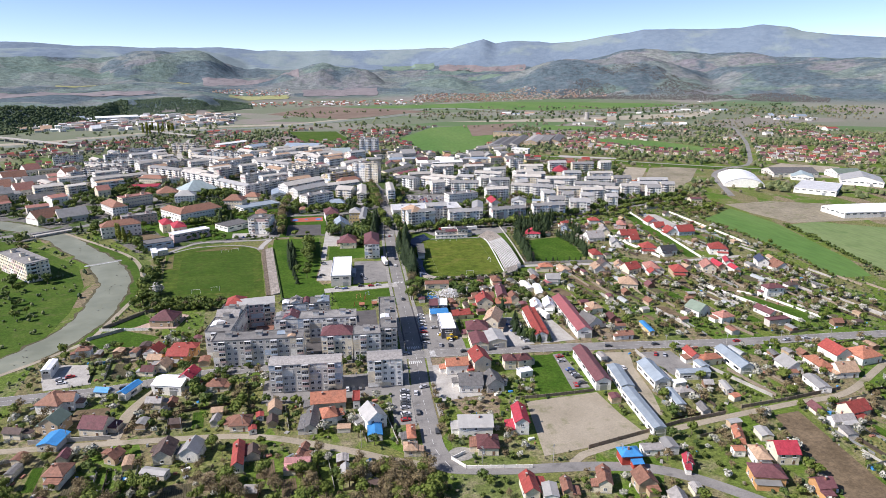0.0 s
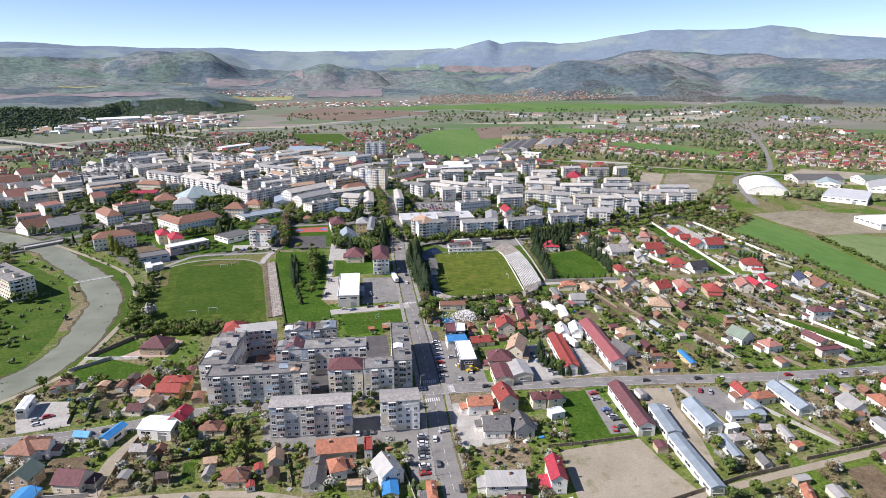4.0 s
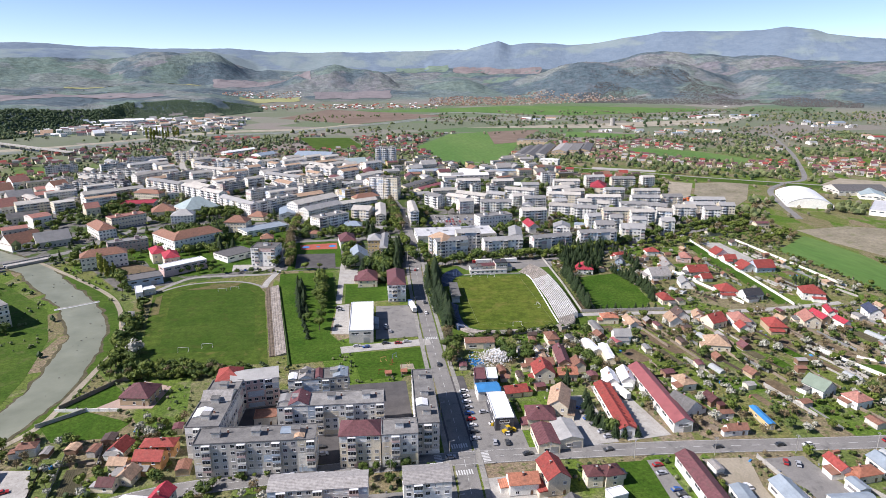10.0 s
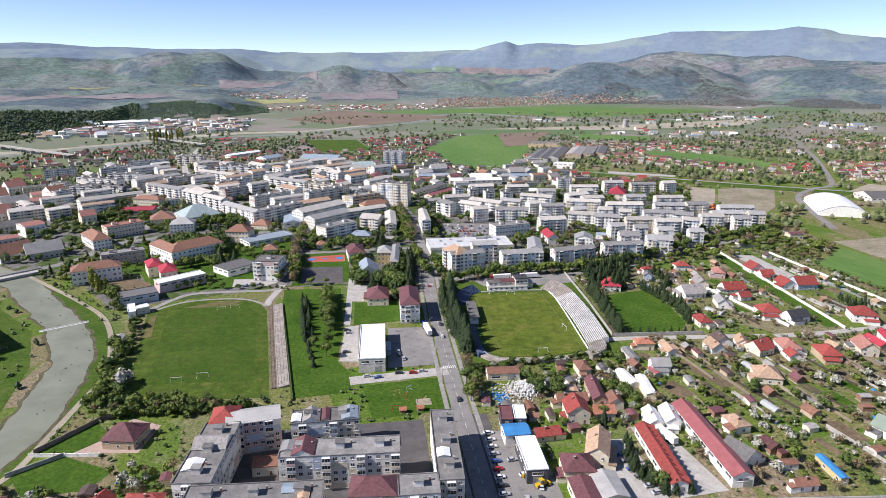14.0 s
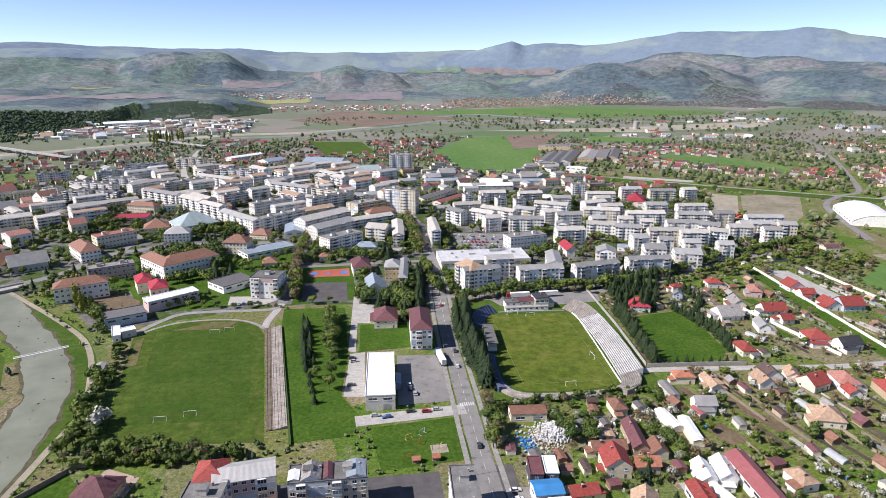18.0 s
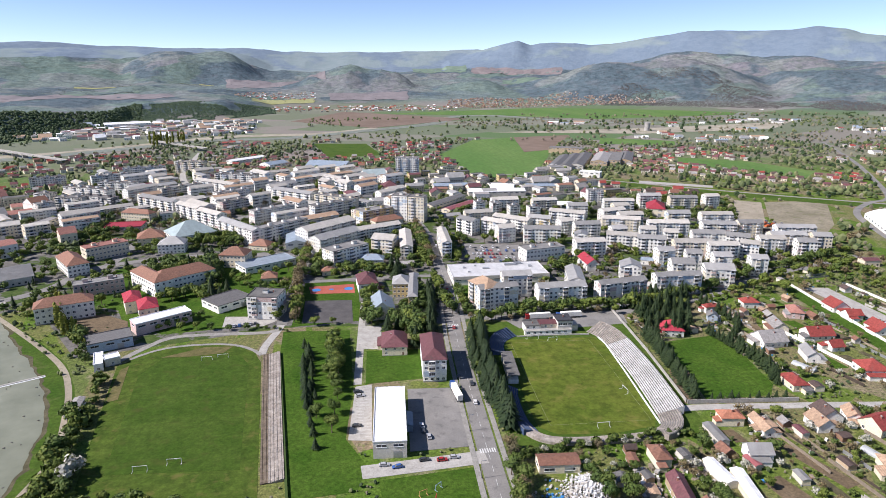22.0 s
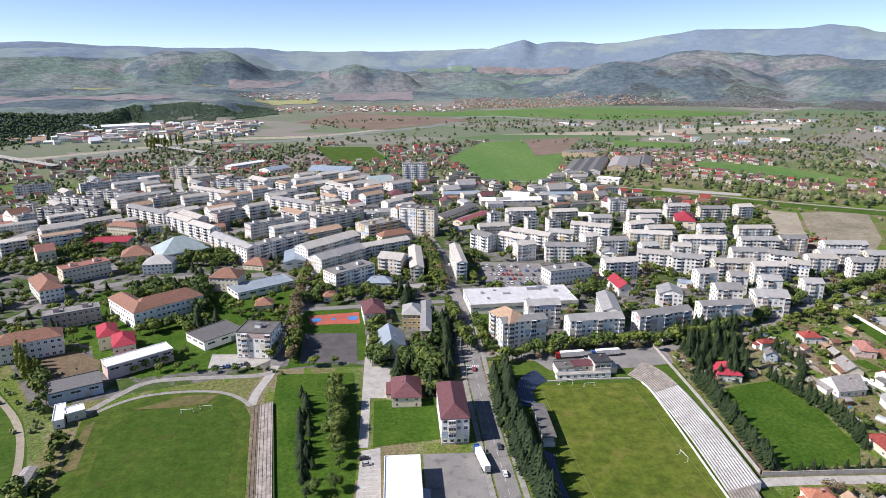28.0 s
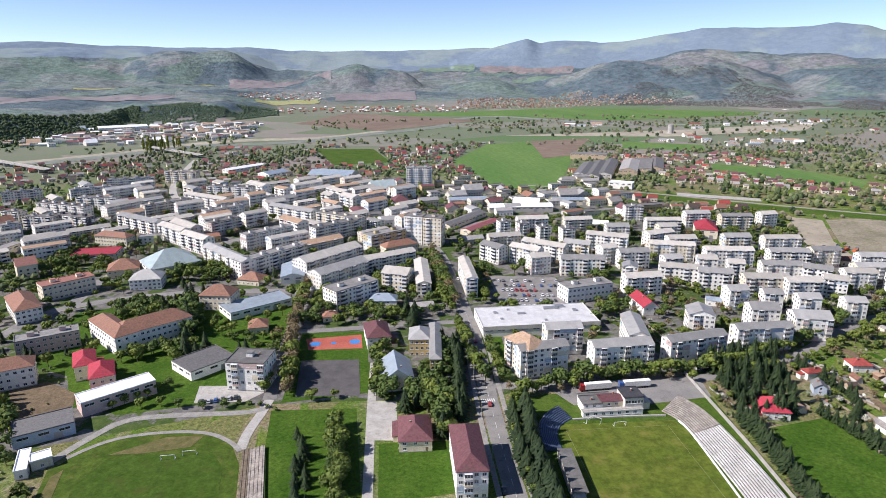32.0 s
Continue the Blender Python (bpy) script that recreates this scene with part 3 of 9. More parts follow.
sheet("park_lawn", [(-42, 550), (-3, 546), (-2, 476), (-6, 431), (2, 412), (-2, 396), (-28, 394), (-29, 420), (-41, 515)], 0.06, M_GRASS, "bright green park lawn with spruces", "lawn")
sheet("lawn_dorm", [(6, 516), (36, 514), (36, 480), (4, 478)], 0.06, M_GRASS, "green lawn beside a hostel", "lawn")
sheet("lawn_north", [(-34, 637), (4, 634), (4, 560), (-38, 556)], 0.05, M_GRASS, "green lawn round the sports courts", "lawn")
sheet("sports_court", [(-31, 628), (1, 630), (1.2, 611), (-29, 613)], 0.14, surface("red court surface", (0.33, 0.085, 0.06), (0.42, 0.12, 0.085), 0.1, 0.85, fine=1.0), "red sports court with blue circles", "court")
sheet("asphalt_court", [(-32, 600), (-1, 597), (-1, 558), (-32, 561)], 0.13, M_DARK_SHADE_ASPHALT, "dark asphalt schoolyard court", "court")
sheet("car_park_hall", [(24, 470), (47, 468), (44.5, 418), (20, 418)], 0.13, M_ASPHALT, "grey car park beside a white hall", "car park")
sheet("hall_apron", [(-1, 476), (7, 477), (5, 428), (-5, 430)], 0.13, M_CONCRETE, "pale concrete apron beside a white hall", "apron")
sheet("play_lawn", [(6, 401), (45, 404), (46, 372), (9, 370)], 0.07, M_GRASS, "green playground lawn with worn paths", "lawn")
sheet("villa_court", [(50.5 + 5.2 * math.cos(i * 0.3142), 207 + 4.6 * math.sin(i * 0.3142)) for i in range(20)], 0.09, M_PAVE, "round paved court of a corner villa", "yard")
sheet("play_sand", [(30, 378), (37, 378), (37, 384), (30, 384)], 0.1, M_DIRT, "small sand playground", "playground")
sheet("lane_apron", [(4, 552), (16, 550), (14, 517), (3, 519)], 0.12, M_CONCRETE, "cracked concrete forecourt of a maroon house", "forecourt")
# courtyard and car park of the flats: building shade put into the dark colour
sheet("block_yard", [(-56, 305), (29, 303), (31, 366), (-52, 368)], 0.05, M_DARK_SHADE_ASPHALT, "asphalt courtyard between flats, toned dark for their shade", "courtyard")
sheet("car_park_flats", [(41, 306), (58, 306), (60, 366), (46, 368)], 0.1, M_DARK_SHADE_ASPHALT, "asphalt car park beside flats, toned dark for their shade", "car park")
sheet("slab_yard", [(-30, 262), (38, 258), (39, 281), (-30, 284)], 0.06, M_ASPHALT, "grey yard round slab blocks", "yard")
sheet("slab_car_park", [(27, 232), (38, 232), (41, 262), (29, 263)], 0.1, M_ASPHALT, "grey car park beside the main street", "car park")
sheet("trade_yard", [(58, 352), (77, 350), (74, 300), (53, 300)], 0.1, M_ASPHALT, "grey paved trade yard", "yard")
sheet("restaurant_car_park", [(98, 338), (114, 337), (112, 298), (96, 298)], 0.1, M_CONCRETE, "pale car park of a restaurant", "car park")
sheet("loading_yard", [(119, 345), (132, 345), (136, 299), (116, 298)], 0.1, M_CONCRETE, "pale concrete loading yard", "yard")
sheet("white_yard", [(50, 284), (72, 284), (70, 250), (50, 248)], 0.08, M_CONCRETE, "pale concrete yard", "yard")
sheet("brown_hall_yard", [(117, 284), (122, 284), (122, 247), (113, 247)], 0.1, M_ASPHALT, "grey car park beside a long hall", "car park")
sheet("brown_hall_lawn", [(104, 285), (117, 284), (113, 247), (123, 246), (123, 243), (96, 243)], 0.07, M_GRASS, "mown green lawn beside a car park", "lawn")
sheet("works_yard", [(139, 281), (158, 279), (152, 262), (148, 236), (143, 218), (136, 218), (139, 250)], 0.08, M_DIRT, "pale dusty works yard", "yard")
sheet("works_lot", [(163, 277), (180, 276), (181, 262), (184, 250), (167, 250)], 0.1, M_ASPHALT, "grey walled lot", "yard")
sheet("filling_yard", [(-138, 308), (-136, 322), (-120, 319), (-112, 297), (-132, 294)], 0.1, M_CONCRETE, "pale concrete yard by the road", "yard")
sheet("school_yard", [(-172, 588), (-157, 595), (-138, 580), (-134, 566), (-150, 550), (-160, 566)], 0.1, M_SOIL, "brown dirt schoolyard", "yard")
sheet("school_green", [(-186, 622), (-150, 600), (-135, 566), (-60, 562), (-48, 600), (-44, 640), (-42, 700), (-95, 712), (-140, 706), (-180, 690)], 0.04, M_GRASS, "green grounds of the school quarter", "lawn", take=False)
sheet("road_lawn", [(73, 622), (83, 620), (77.5, 575), (66.5, 575)], 0.09, M_GRASS, "bright lawn beside the main street", "lawn")
sheet("school_lawn", [(-140, 584), (-112, 614), (-88, 622), (-60, 604), (-60, 562), (-112, 556)], 0.05, M_GRASS, "green lawn between school buildings", "lawn")
sheet("grey_car_park", [(-80, 579), (-66, 577), (-45, 570), (-55, 560), (-79, 562)], 0.1, M_CONCRETE, "pale small car park", "car park")
sheet("stadium_forecourt", [(92, 549), (170, 549), (166, 532), (132, 530), (98, 534)], 0.09, M_ASPHALT, "grey forecourt behind a club house", "forecourt")
sheet("mall_car_park", [(98, 726), (147, 714), (142, 652), (93, 656)], 0.1, M_ASPHALT, "dark car park of a supermarket", "car park")
sheet("east_lawn", [(176, 503), (214, 508), (204, 448), (196, 438), (163, 439), (168, 470)], 0.06, M_GRASS, "large mown private lawn", "lawn")
sheet("east_dirt", [(160, 470), (170, 468), (160, 437), (151, 437)], 0.1, M_SOIL, "bare dug earth plot", "earth")
sheet("grass_strip", [(314, 582), (295, 428), (284, 428), (300, 568)], 0.06, M_GRASS, "long mown grass strip beside a white wall", "lawn")
sheet("north_yard", [(318, 575), (335, 572), (333, 500), (320, 500)], 0.07, M_CONCRETE, "pale concrete yard behind villas", "yard")
sheet("crop_field_west", [(369, 540), (426, 580), (429, 550), (428, 506), (415, 450), (404, 397), (388, 360), (362, 362), (371, 415), (373, 479)], 0.08, M_CROP, "bright green young cereal field", "field")
sheet("crop_field_east", [(434, 506), (471, 510), (516, 478), (600, 440), (560, 360), (405, 350), (414, 400), (426, 455)], 0.08, M_CROP_PALE, "rough pale green field with drilled rows", "field")
sheet("ploughed_plot", [(190, 208), (203, 209), (196, 150), (176, 150)], 0.08, M_SOIL, "freshly ploughed brown garden plot", "plot")
sheet("ploughed_plot_road", [(-110, 272), (-96, 272), (-94, 262), (-110, 262)], 0.08, M_SOIL, "dug brown vegetable plot with rows", "plot")
sheet("green_plot", [(262, 345), (276, 340), (292, 300), (276, 296)], 0.07, M_GRASS, "long green lawn by a villa wall", "lawn")
sheet("villa_lawn", [(-126, 366), (-110, 387), (-101, 375), (-112, 364)], 0.06, M_GRASS, "trim villa lawn", "lawn")
sheet("villa_yard", [(-112, 364), (-101, 374), (-96, 388), (-82, 380), (-86, 360)], 0.07, surface("pinkish paving", (0.36, 0.27, 0.22), (0.44, 0.33, 0.27), 0.3, 0.9, fine=3.0), "pinkish paved villa yard", "yard")
sheet("villa_lawn_south", [(-130, 352), (-114, 362), (-92, 349), (-98, 338), (-120, 338)], 0.06, M_GRASS, "green garden lawn behind a wall", "lawn")
sheet("tent_lot", [(620, 800), (700, 850), (760, 800), (690, 720), (640, 730)], 0.05, M_DIRT, "rough open land east of the town", "land")
sheet("sand_lot", [(480, 850), (560, 850), (480, 740), (425, 690), (404, 704), (430, 770)], 0.08, M_DRYGRASS, "wide dry gravelly lot with thin grass", "lot")
sheet("digger_yard", [(452, 868), (476, 850), (428, 775), (400, 706), (383, 735), (408, 794)], 0.07, M_DIRT, "sandy construction yard", "yard")
sheet("factory_lot", [(434, 600), (493, 604), (550, 577), (640, 545), (600, 500), (515, 507), (445, 511), (434, 557)], 0.09, M_DRYGRASS, "pale gravel lot by long halls", "lot")
sheet("valley_crop", [(178, 1223), (166, 1316), (272, 1543), (372, 1580), (326, 1329), (389, 1357), (330, 1215), (273, 1087), (235, 1060), (181, 1079)], 0.3, M_CROP, "bright green valley field", "field")
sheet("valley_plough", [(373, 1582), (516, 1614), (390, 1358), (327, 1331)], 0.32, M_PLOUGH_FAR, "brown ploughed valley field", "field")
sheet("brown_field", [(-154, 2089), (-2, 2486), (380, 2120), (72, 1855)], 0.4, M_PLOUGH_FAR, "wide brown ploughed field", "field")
sheet("river_flat", [(120, 2360), (700, 2600), (1500, 2640), (1750, 2560), (1400, 2200), (760, 2060), (500, 2250)], 0.35, M_CROP, "long green fields along a distant river", "field")
sheet("gravel_flat", [(350, 1700), (800, 1760), (1300, 1900), (1100, 1700), (700, 1620)], 0.3, M_DRY, "pale gravel flats", "land")
sheet("east_meadow", [(576.2, 1224.6), (669.4, 1156.8), (704.0, 1048.4), (646.5, 995.9), (588.1, 1093.9), (532.1, 1148.7)], 0.06, M_CROP, "long green field behind the railway", "field")
sheet("works_meadow", [(563.8, 1548.0), (698.6, 1467.2), (656.2, 1382.2), (516.2, 1437.3)], 0.06, M_CROP, "flat green field beside old works", "field")
sheet("railway_yard", [(400, 1008), (480, 958), (472, 944), (392, 992)], 0.34, M_CONCRETE, "pale concrete railway platform", "platform")
sheet("north_meadow", [(-68.5, 1521.9), (40.8, 1506.1), (62.5, 1325.0), (-30.9, 1306.1)], 0.06, M_MEADOW, "rough green meadow behind houses", "field")
ribbon("wide_river", [(-1000, 1230), (-700, 1330), (-580, 1345), (-420, 1480), (-300, 1600), (-121, 1642), (70, 1800), (240, 1960), (330, 2190), (470, 2250), (600, 2080), (700, 1960), (900, 1895), (1050, 1930), (1210, 2040), (1380, 2250), (1520, 2400), (1750, 2500), (2200, 2500)], 42.0, 0.35, M_WATER, "broad distant river winding through the valley", "river", step=20, take=4)
ribbon("gravel_bank", [(-900, 1300), (-560, 1400), (-400, 1540), (-260, 1680), (-60, 1720), (90, 1850)], 50.0, 0.25, M_DRY, "pale gravel bank of the distant river", "river bank", step=20)
ribbon("canal_wall", [(230, 1085), (300, 1050), (372, 1005), (440, 950), (530, 880), (615, 820), (764, 720), (900, 640)], 5.0, 0.3, M_PAVE, "grey gravelled railway line", "railway", step=12)
ribbon("canal_grass", [(280, 1050), (352, 1000), (420, 940), (510, 873), (595, 814), (744, 715), (880, 630)], 26.0, 0.15, M_MEADOW, "green canal embankment", "embankment", step=12)
ribbon("road_east", [(470, 640), (536, 774), (600, 830), (647, 853), (740, 980), (850, 1145), (1000, 1400)], 7.0, 0.2, M_ASPHALT, "grey road through the eastern suburb", "road", step=12)
ribbon("road_station", [(86, 860), (150, 905), (260, 930), (380, 950)], 7.0, 0.12, M_ASPHALT, "grey street near the railway", "road")
ribbon("road_valley", [(-264, 1403), (-250, 1250), (-230, 1120), (-190, 1010)], 9.0, 0.2, M_CONCRETE, "pale road from the far bridge into town", "road", step=12)


# hillside fields: distance haze is put into these paler, bluer colours
M_HAZED_PINK = surface("reddish ploughed slope", (0.215, 0.185, 0.18), (0.24, 0.2, 0.195), 0.006, 0.95, fine=0.03, depth=0.0)
M_HAZED_GREEN = surface("green winter crop on a slope", (0.14, 0.205, 0.155), (0.17, 0.225, 0.165), 0.006, 0.95, fine=0.03, depth=0.0)
M_HAZED_BROWN = surface("brown ploughed terrace", (0.199, 0.18, 0.184), (0.237, 0.21, 0.211), 0.006, 0.95, fine=0.03, depth=0.0)
for _f in (("pink_field", 11.6, 19.6, 3900, 4080, M_HAZED_PINK, "long reddish ploughed field on a hillside"), ("slope_crop", 6.2, 11.0, 4000, 4230, M_HAZED_GREEN, "green crop field on a hillside"),
           ("slope_crop_low", 14.3, 18.2, 3480, 3650, M_HAZED_GREEN, "narrow green field below a ridge"), ("valley_terrace", -1.3, 5.8, 2680, 2960, M_HAZED_BROWN, "brown ploughed field below a wooded hill"),
           ("bluff_plough", -28, -14.5, 2330, 2580, M_HAZED_BROWN, "reddish brown ploughed terrace above a bluff"), ("bluff_pasture", -23, -17, 2620, 2800, M_HAZED_GREEN, "rounded green pasture above a bluff"),
           ("valley_brown", -10, -1.5, 3260, 3560, M_HAZED_BROWN, "brown valley field between hills"), ("rape_strip", -21.5, -17.3, 3220, 3290, M_RAPE, "thin yellow strip of flowering rape"),
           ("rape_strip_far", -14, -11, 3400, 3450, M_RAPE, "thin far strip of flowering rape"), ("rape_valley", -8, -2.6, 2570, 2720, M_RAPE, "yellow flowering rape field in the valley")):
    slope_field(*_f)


def dashes(name, line, width, on, off, shift=0.0, z=0.16):
    """Broken white road paint along a line."""
    pts = smooth_line(line, 1.0)
    B = Build()
    run, i = 0.0, 0
    L, R = sides([p for p in pts], 2 * abs(shift) if shift else 0.001)
    mid = L if shift > 0 else (R if shift < 0 else pts)
    while i < len(mid) - int(on) - 1:
        a, b = mid[i], mid[i + int(on)]
        d = (b - a).normalized()
        q = Vector((-d.y, d.x)) * width / 2
        B.face([(*(a - q), z), (*(b - q), z), (*(b + q), z), (*(a + q), z)])
        i += int(on + off)
    thing(name, B.mesh(name, [M_ROADPAINT]), Matrix(), "worn white road line", "marking", kind="structure")


M_ROADPAINT = surface("worn road paint", (0.5, 0.5, 0.48), (0.68, 0.68, 0.66), 0.6, 0.85, fine=4.0)
dashes("road_marking_main", MAIN, 0.16, 4, 4)
dashes("road_marking_cross", EAST_WEST, 0.16, 4, 4, z=0.18)
dashes("road_edge_south", EAST_WEST, 0.14, 12, 0, 4.1, z=0.18)
dashes("road_edge_north", EAST_WEST, 0.14, 12, 0, -4.1, z=0.18)


def zebra(x, y, deg, length=7.0, n=7):
    B = Build()
    for i in range(n):
        u = (i - (n - 1) / 2) * length / n
        B.face([(u - 0.28, -1.5, 0), (u + 0.28, -1.5, 0), (u + 0.28, 1.5, 0), (u - 0.28, 1.5, 0)])
    thing("zebra_crossing", B.mesh("zebra_crossing", [M_ROADPAINT]), pose(x, y, 0.185, 0, 0, deg), "white striped pedestrian crossing", "marking", kind="structure")


for _x, _y, _d in ((46, 306.5, 0), (44.5, 289, 0), (55, 297.5, 90), (36, 298.5, 90), (51.5, 414, 0), (59, 544, 0)):
    zebra(_x, _y, _d)


M_STONE = surface("wet river stone", (0.13, 0.125, 0.1), (0.22, 0.21, 0.18), 0.8, 0.8, fine=3.0)


def river_stones():
    rng = random.Random(3)
    B = Build()
    line = smooth_line(RIVER, 3.0)
    for _ in range(70):
        p = line[rng.randrange(8, len(line) - 20)]
        s = rng.uniform(0.25, 0.8)
        B.turned_box(p.x + rng.gauss(0, 5), p.y + rng.gauss(0, 3), s, s * rng.uniform(0.5, 1), 0, 0.15 + s * 0.4, rng.uniform(0, 90))
    thing("river_stones", B.mesh("river_stones", [M_STONE]), Matrix(), "grey stones lying in the shallow river", "stones", kind="stuff")


river_stones()

# ---------------- more materials ----------------
def tile_roof(name, c, spread=0.14, rough=0.7):
    m, n, l, b = shader(name, rough, 0.0, 0.3)
    g = grain(n, l, 0.9, 5.0, coord="own")
    hi, lo = tuple(min(1, v * 1.25) for v in c), tuple(v * 0.7 for v in c)
    col = ramp(n, l, g, [(0.3, lo), (0.7, hi)])
    w = n.new("ShaderNodeTexWave")
    w.wave_type, w.bands_direction = "BANDS", "Z"
    w.inputs["Scale"].default_value, w.inputs["Distortion"].default_value = 2.2, 0.6
    l.new(n.new("ShaderNodeTexCoord").outputs["Object"], w.inputs["Vector"])
    col = mix(n, l, col, ramp(n, l, w.outputs["Fac"], [(0.2, (0.72, 0.72, 0.72)), (0.8, (1.12, 1.12, 1.12))]), 0.6, "MULTIPLY")
    st = grain(n, l, 0.35, 5.0)
    col = mix(n, l, col, (0.12, 0.1, 0.08), ramp(n, l, st, [(0.56, (0, 0, 0)), (0.78, (0.5, 0.5, 0.5))]))
    col = mix(n, l, col, own(n, l, spread), 1.0, "MULTIPLY")
    l.new(col, b.inputs["Base Color"])
    bump(n, l, b, w.outputs["Fac"], 0.06)
    return m


def sheet_roof(name, c, spread=0.1, rough=0.5, metal=0.15):
    m, n, l, b = shader(name, rough, metal, 0.4)
    g = grain(n, l, 0.25, 5.0, coord="own")
    col = ramp(n, l, g, [(0.3, tuple(v * 0.82 for v in c)), (0.7, tuple(min(1, v * 1.12) for v in c))])
    w = n.new("ShaderNodeTexWave")
    w.wave_type, w.bands_direction = "BANDS", "X"
    w.inputs["Scale"].default_value = 1.1
    l.new(n.new("ShaderNodeTexCoord").outputs["Object"], w.inputs["Vector"])
    col = mix(n, l, col, ramp(n, l, w.outputs["Fac"], [(0.1, (0.8, 0.8, 0.8)), (0.5, (1.05, 1.05, 1.05))]), 0.5, "MULTIPLY")
    st = grain(n, l, 0.5, 6.0)
    col = mix(n, l, col, (0.22, 0.17, 0.13), ramp(n, l, st, [(0.6, (0, 0, 0)), (0.8, (0.4, 0.4, 0.4))]))
    col = mix(n, l, col, own(n, l, spread), 1.0, "MULTIPLY")
    l.new(col, b.inputs["Base Color"])
    bump(n, l, b, w.outputs["Fac"], 0.05)
    return m


ROOF = {}
for _n, _c in (("red", (0.31, 0.065, 0.052)), ("crimson", (0.4, 0.045, 0.065)), ("maroon", (0.165, 0.07, 0.075)), ("darkmaroon", (0.11, 0.045, 0.045)),
               ("orange", (0.4, 0.165, 0.1)), ("tile", (0.29, 0.15, 0.1)), ("tan", (0.44, 0.3, 0.2)), ("brown", (0.25, 0.125, 0.085)),
               ("darkbrown", (0.1, 0.07, 0.06)), ("salmon", (0.38, 0.18, 0.14)), ("pink", (0.5, 0.25, 0.24)), ("black", (0.045, 0.045, 0.05)),
               ("navy", (0.05, 0.06, 0.1)), ("darkgrey", (0.15, 0.145, 0.14)), ("grey", (0.33, 0.31, 0.29))):
    ROOF[_n] = tile_roof(_n + " roof tiles", _c)
for _n, _c in (("sheet", (0.36, 0.35, 0.33)), ("lightblue", (0.32, 0.37, 0.41)), ("blue", (0.06, 0.27, 0.58)), ("bluegrey", (0.3, 0.36, 0.42)),
               ("white", (0.88, 0.88, 0.87)), ("green", (0.2, 0.25, 0.19)), ("teal", (0.42, 0.5, 0.49)), ("mallroof", (0.55, 0.545, 0.535)), ("redsheet", (0.36, 0.12, 0.12))):
    ROOF[_n] = sheet_roof(_n + " sheet roof", _c, 0.3 if _n == "sheet" else 0.05 if _n == "white" else 0.1, metal=0.0 if _n in ("white", "mallroof") else 0.15)
ROOF["pale"] = sheet_roof("pale fibre-cement roof", (0.46, 0.43, 0.38), 0.2, 0.8, 0.0)
ROOF["bitumen"] = surface("patched bitumen roof", (0.14, 0.136, 0.13), (0.24, 0.232, 0.22), 0.25, 0.92, fine=1.5, spread=0.35, depth=0.02, stain=(0.13, 0.13, 0.13))
WALL = {}
for _n, _c in (("white", (0.9, 0.87, 0.79)), ("cream", (0.8, 0.71, 0.54)), ("grey", (0.64, 0.6, 0.53)), ("pink", (0.62, 0.46, 0.42)), ("yellow", (0.62, 0.49, 0.25)),
               ("tan", (0.5, 0.38, 0.25)), ("orange", (0.6, 0.33, 0.14)), ("lightblue", (0.5, 0.58, 0.66)), ("red", (0.4, 0.07, 0.05)), ("brown", (0.28, 0.17, 0.11)),
               ("dark", (0.09, 0.09, 0.1)), ("blue", (0.3, 0.4, 0.52))):
    WALL[_n] = surface(_n + " plaster", tuple(v * 0.84 for v in _c), _c, 0.18, 0.9, fine=2.2, spread=0.08, depth=0.01, stain=tuple(v * 0.62 for v in _c))


def glass_material():
    m, n, l, b = shader("window glass", 0.12, 0.0, 0.6)
    o = n.new("ShaderNodeObjectInfo")
    col = ramp(n, l, o.outputs["Random"], [(0.0, (0.02, 0.024, 0.03)), (0.55, (0.05, 0.055, 0.065)), (0.85, (0.16, 0.16, 0.16)), (1.0, (0.3, 0.29, 0.27))])
    l.new(col, b.inputs["Base Color"])
    return m


def plain(name, c, rough=0.6, metal=0.0, spread=0.0):
    return surface(name, tuple(v * 0.88 for v in c), c, 0.8, rough, metal, 0.4, 8.0, spread, 0.0, coord="own")


M_GLASS = glass_material()
M_FRAME = plain("white window frame", (0.78, 0.78, 0.78))
M_BRICK = surface("chimney brick", (0.3, 0.13, 0.09), (0.4, 0.2, 0.14), 1.5, 0.9, fine=6.0)
M_DOOR = plain("brown door", (0.2, 0.12, 0.07), spread=0.3)
M_METAL = plain("galvanised metal", (0.45, 0.46, 0.47), 0.45, 0.6)
M_BARK = surface("bark", (0.1, 0.075, 0.055), (0.17, 0.13, 0.1), 2.0, 0.95, fine=8.0, depth=0.05)
M_WOODEN = surface("grey weathered boards", (0.2, 0.16, 0.12), (0.3, 0.25, 0.19), 0.8, 0.9, fine=5.0, spread=0.2)
M_LINE = plain("white line paint", (0.75, 0.75, 0.73), 0.8)
M_RUBBER = plain("black tyre", (0.025, 0.025, 0.027), 0.85)


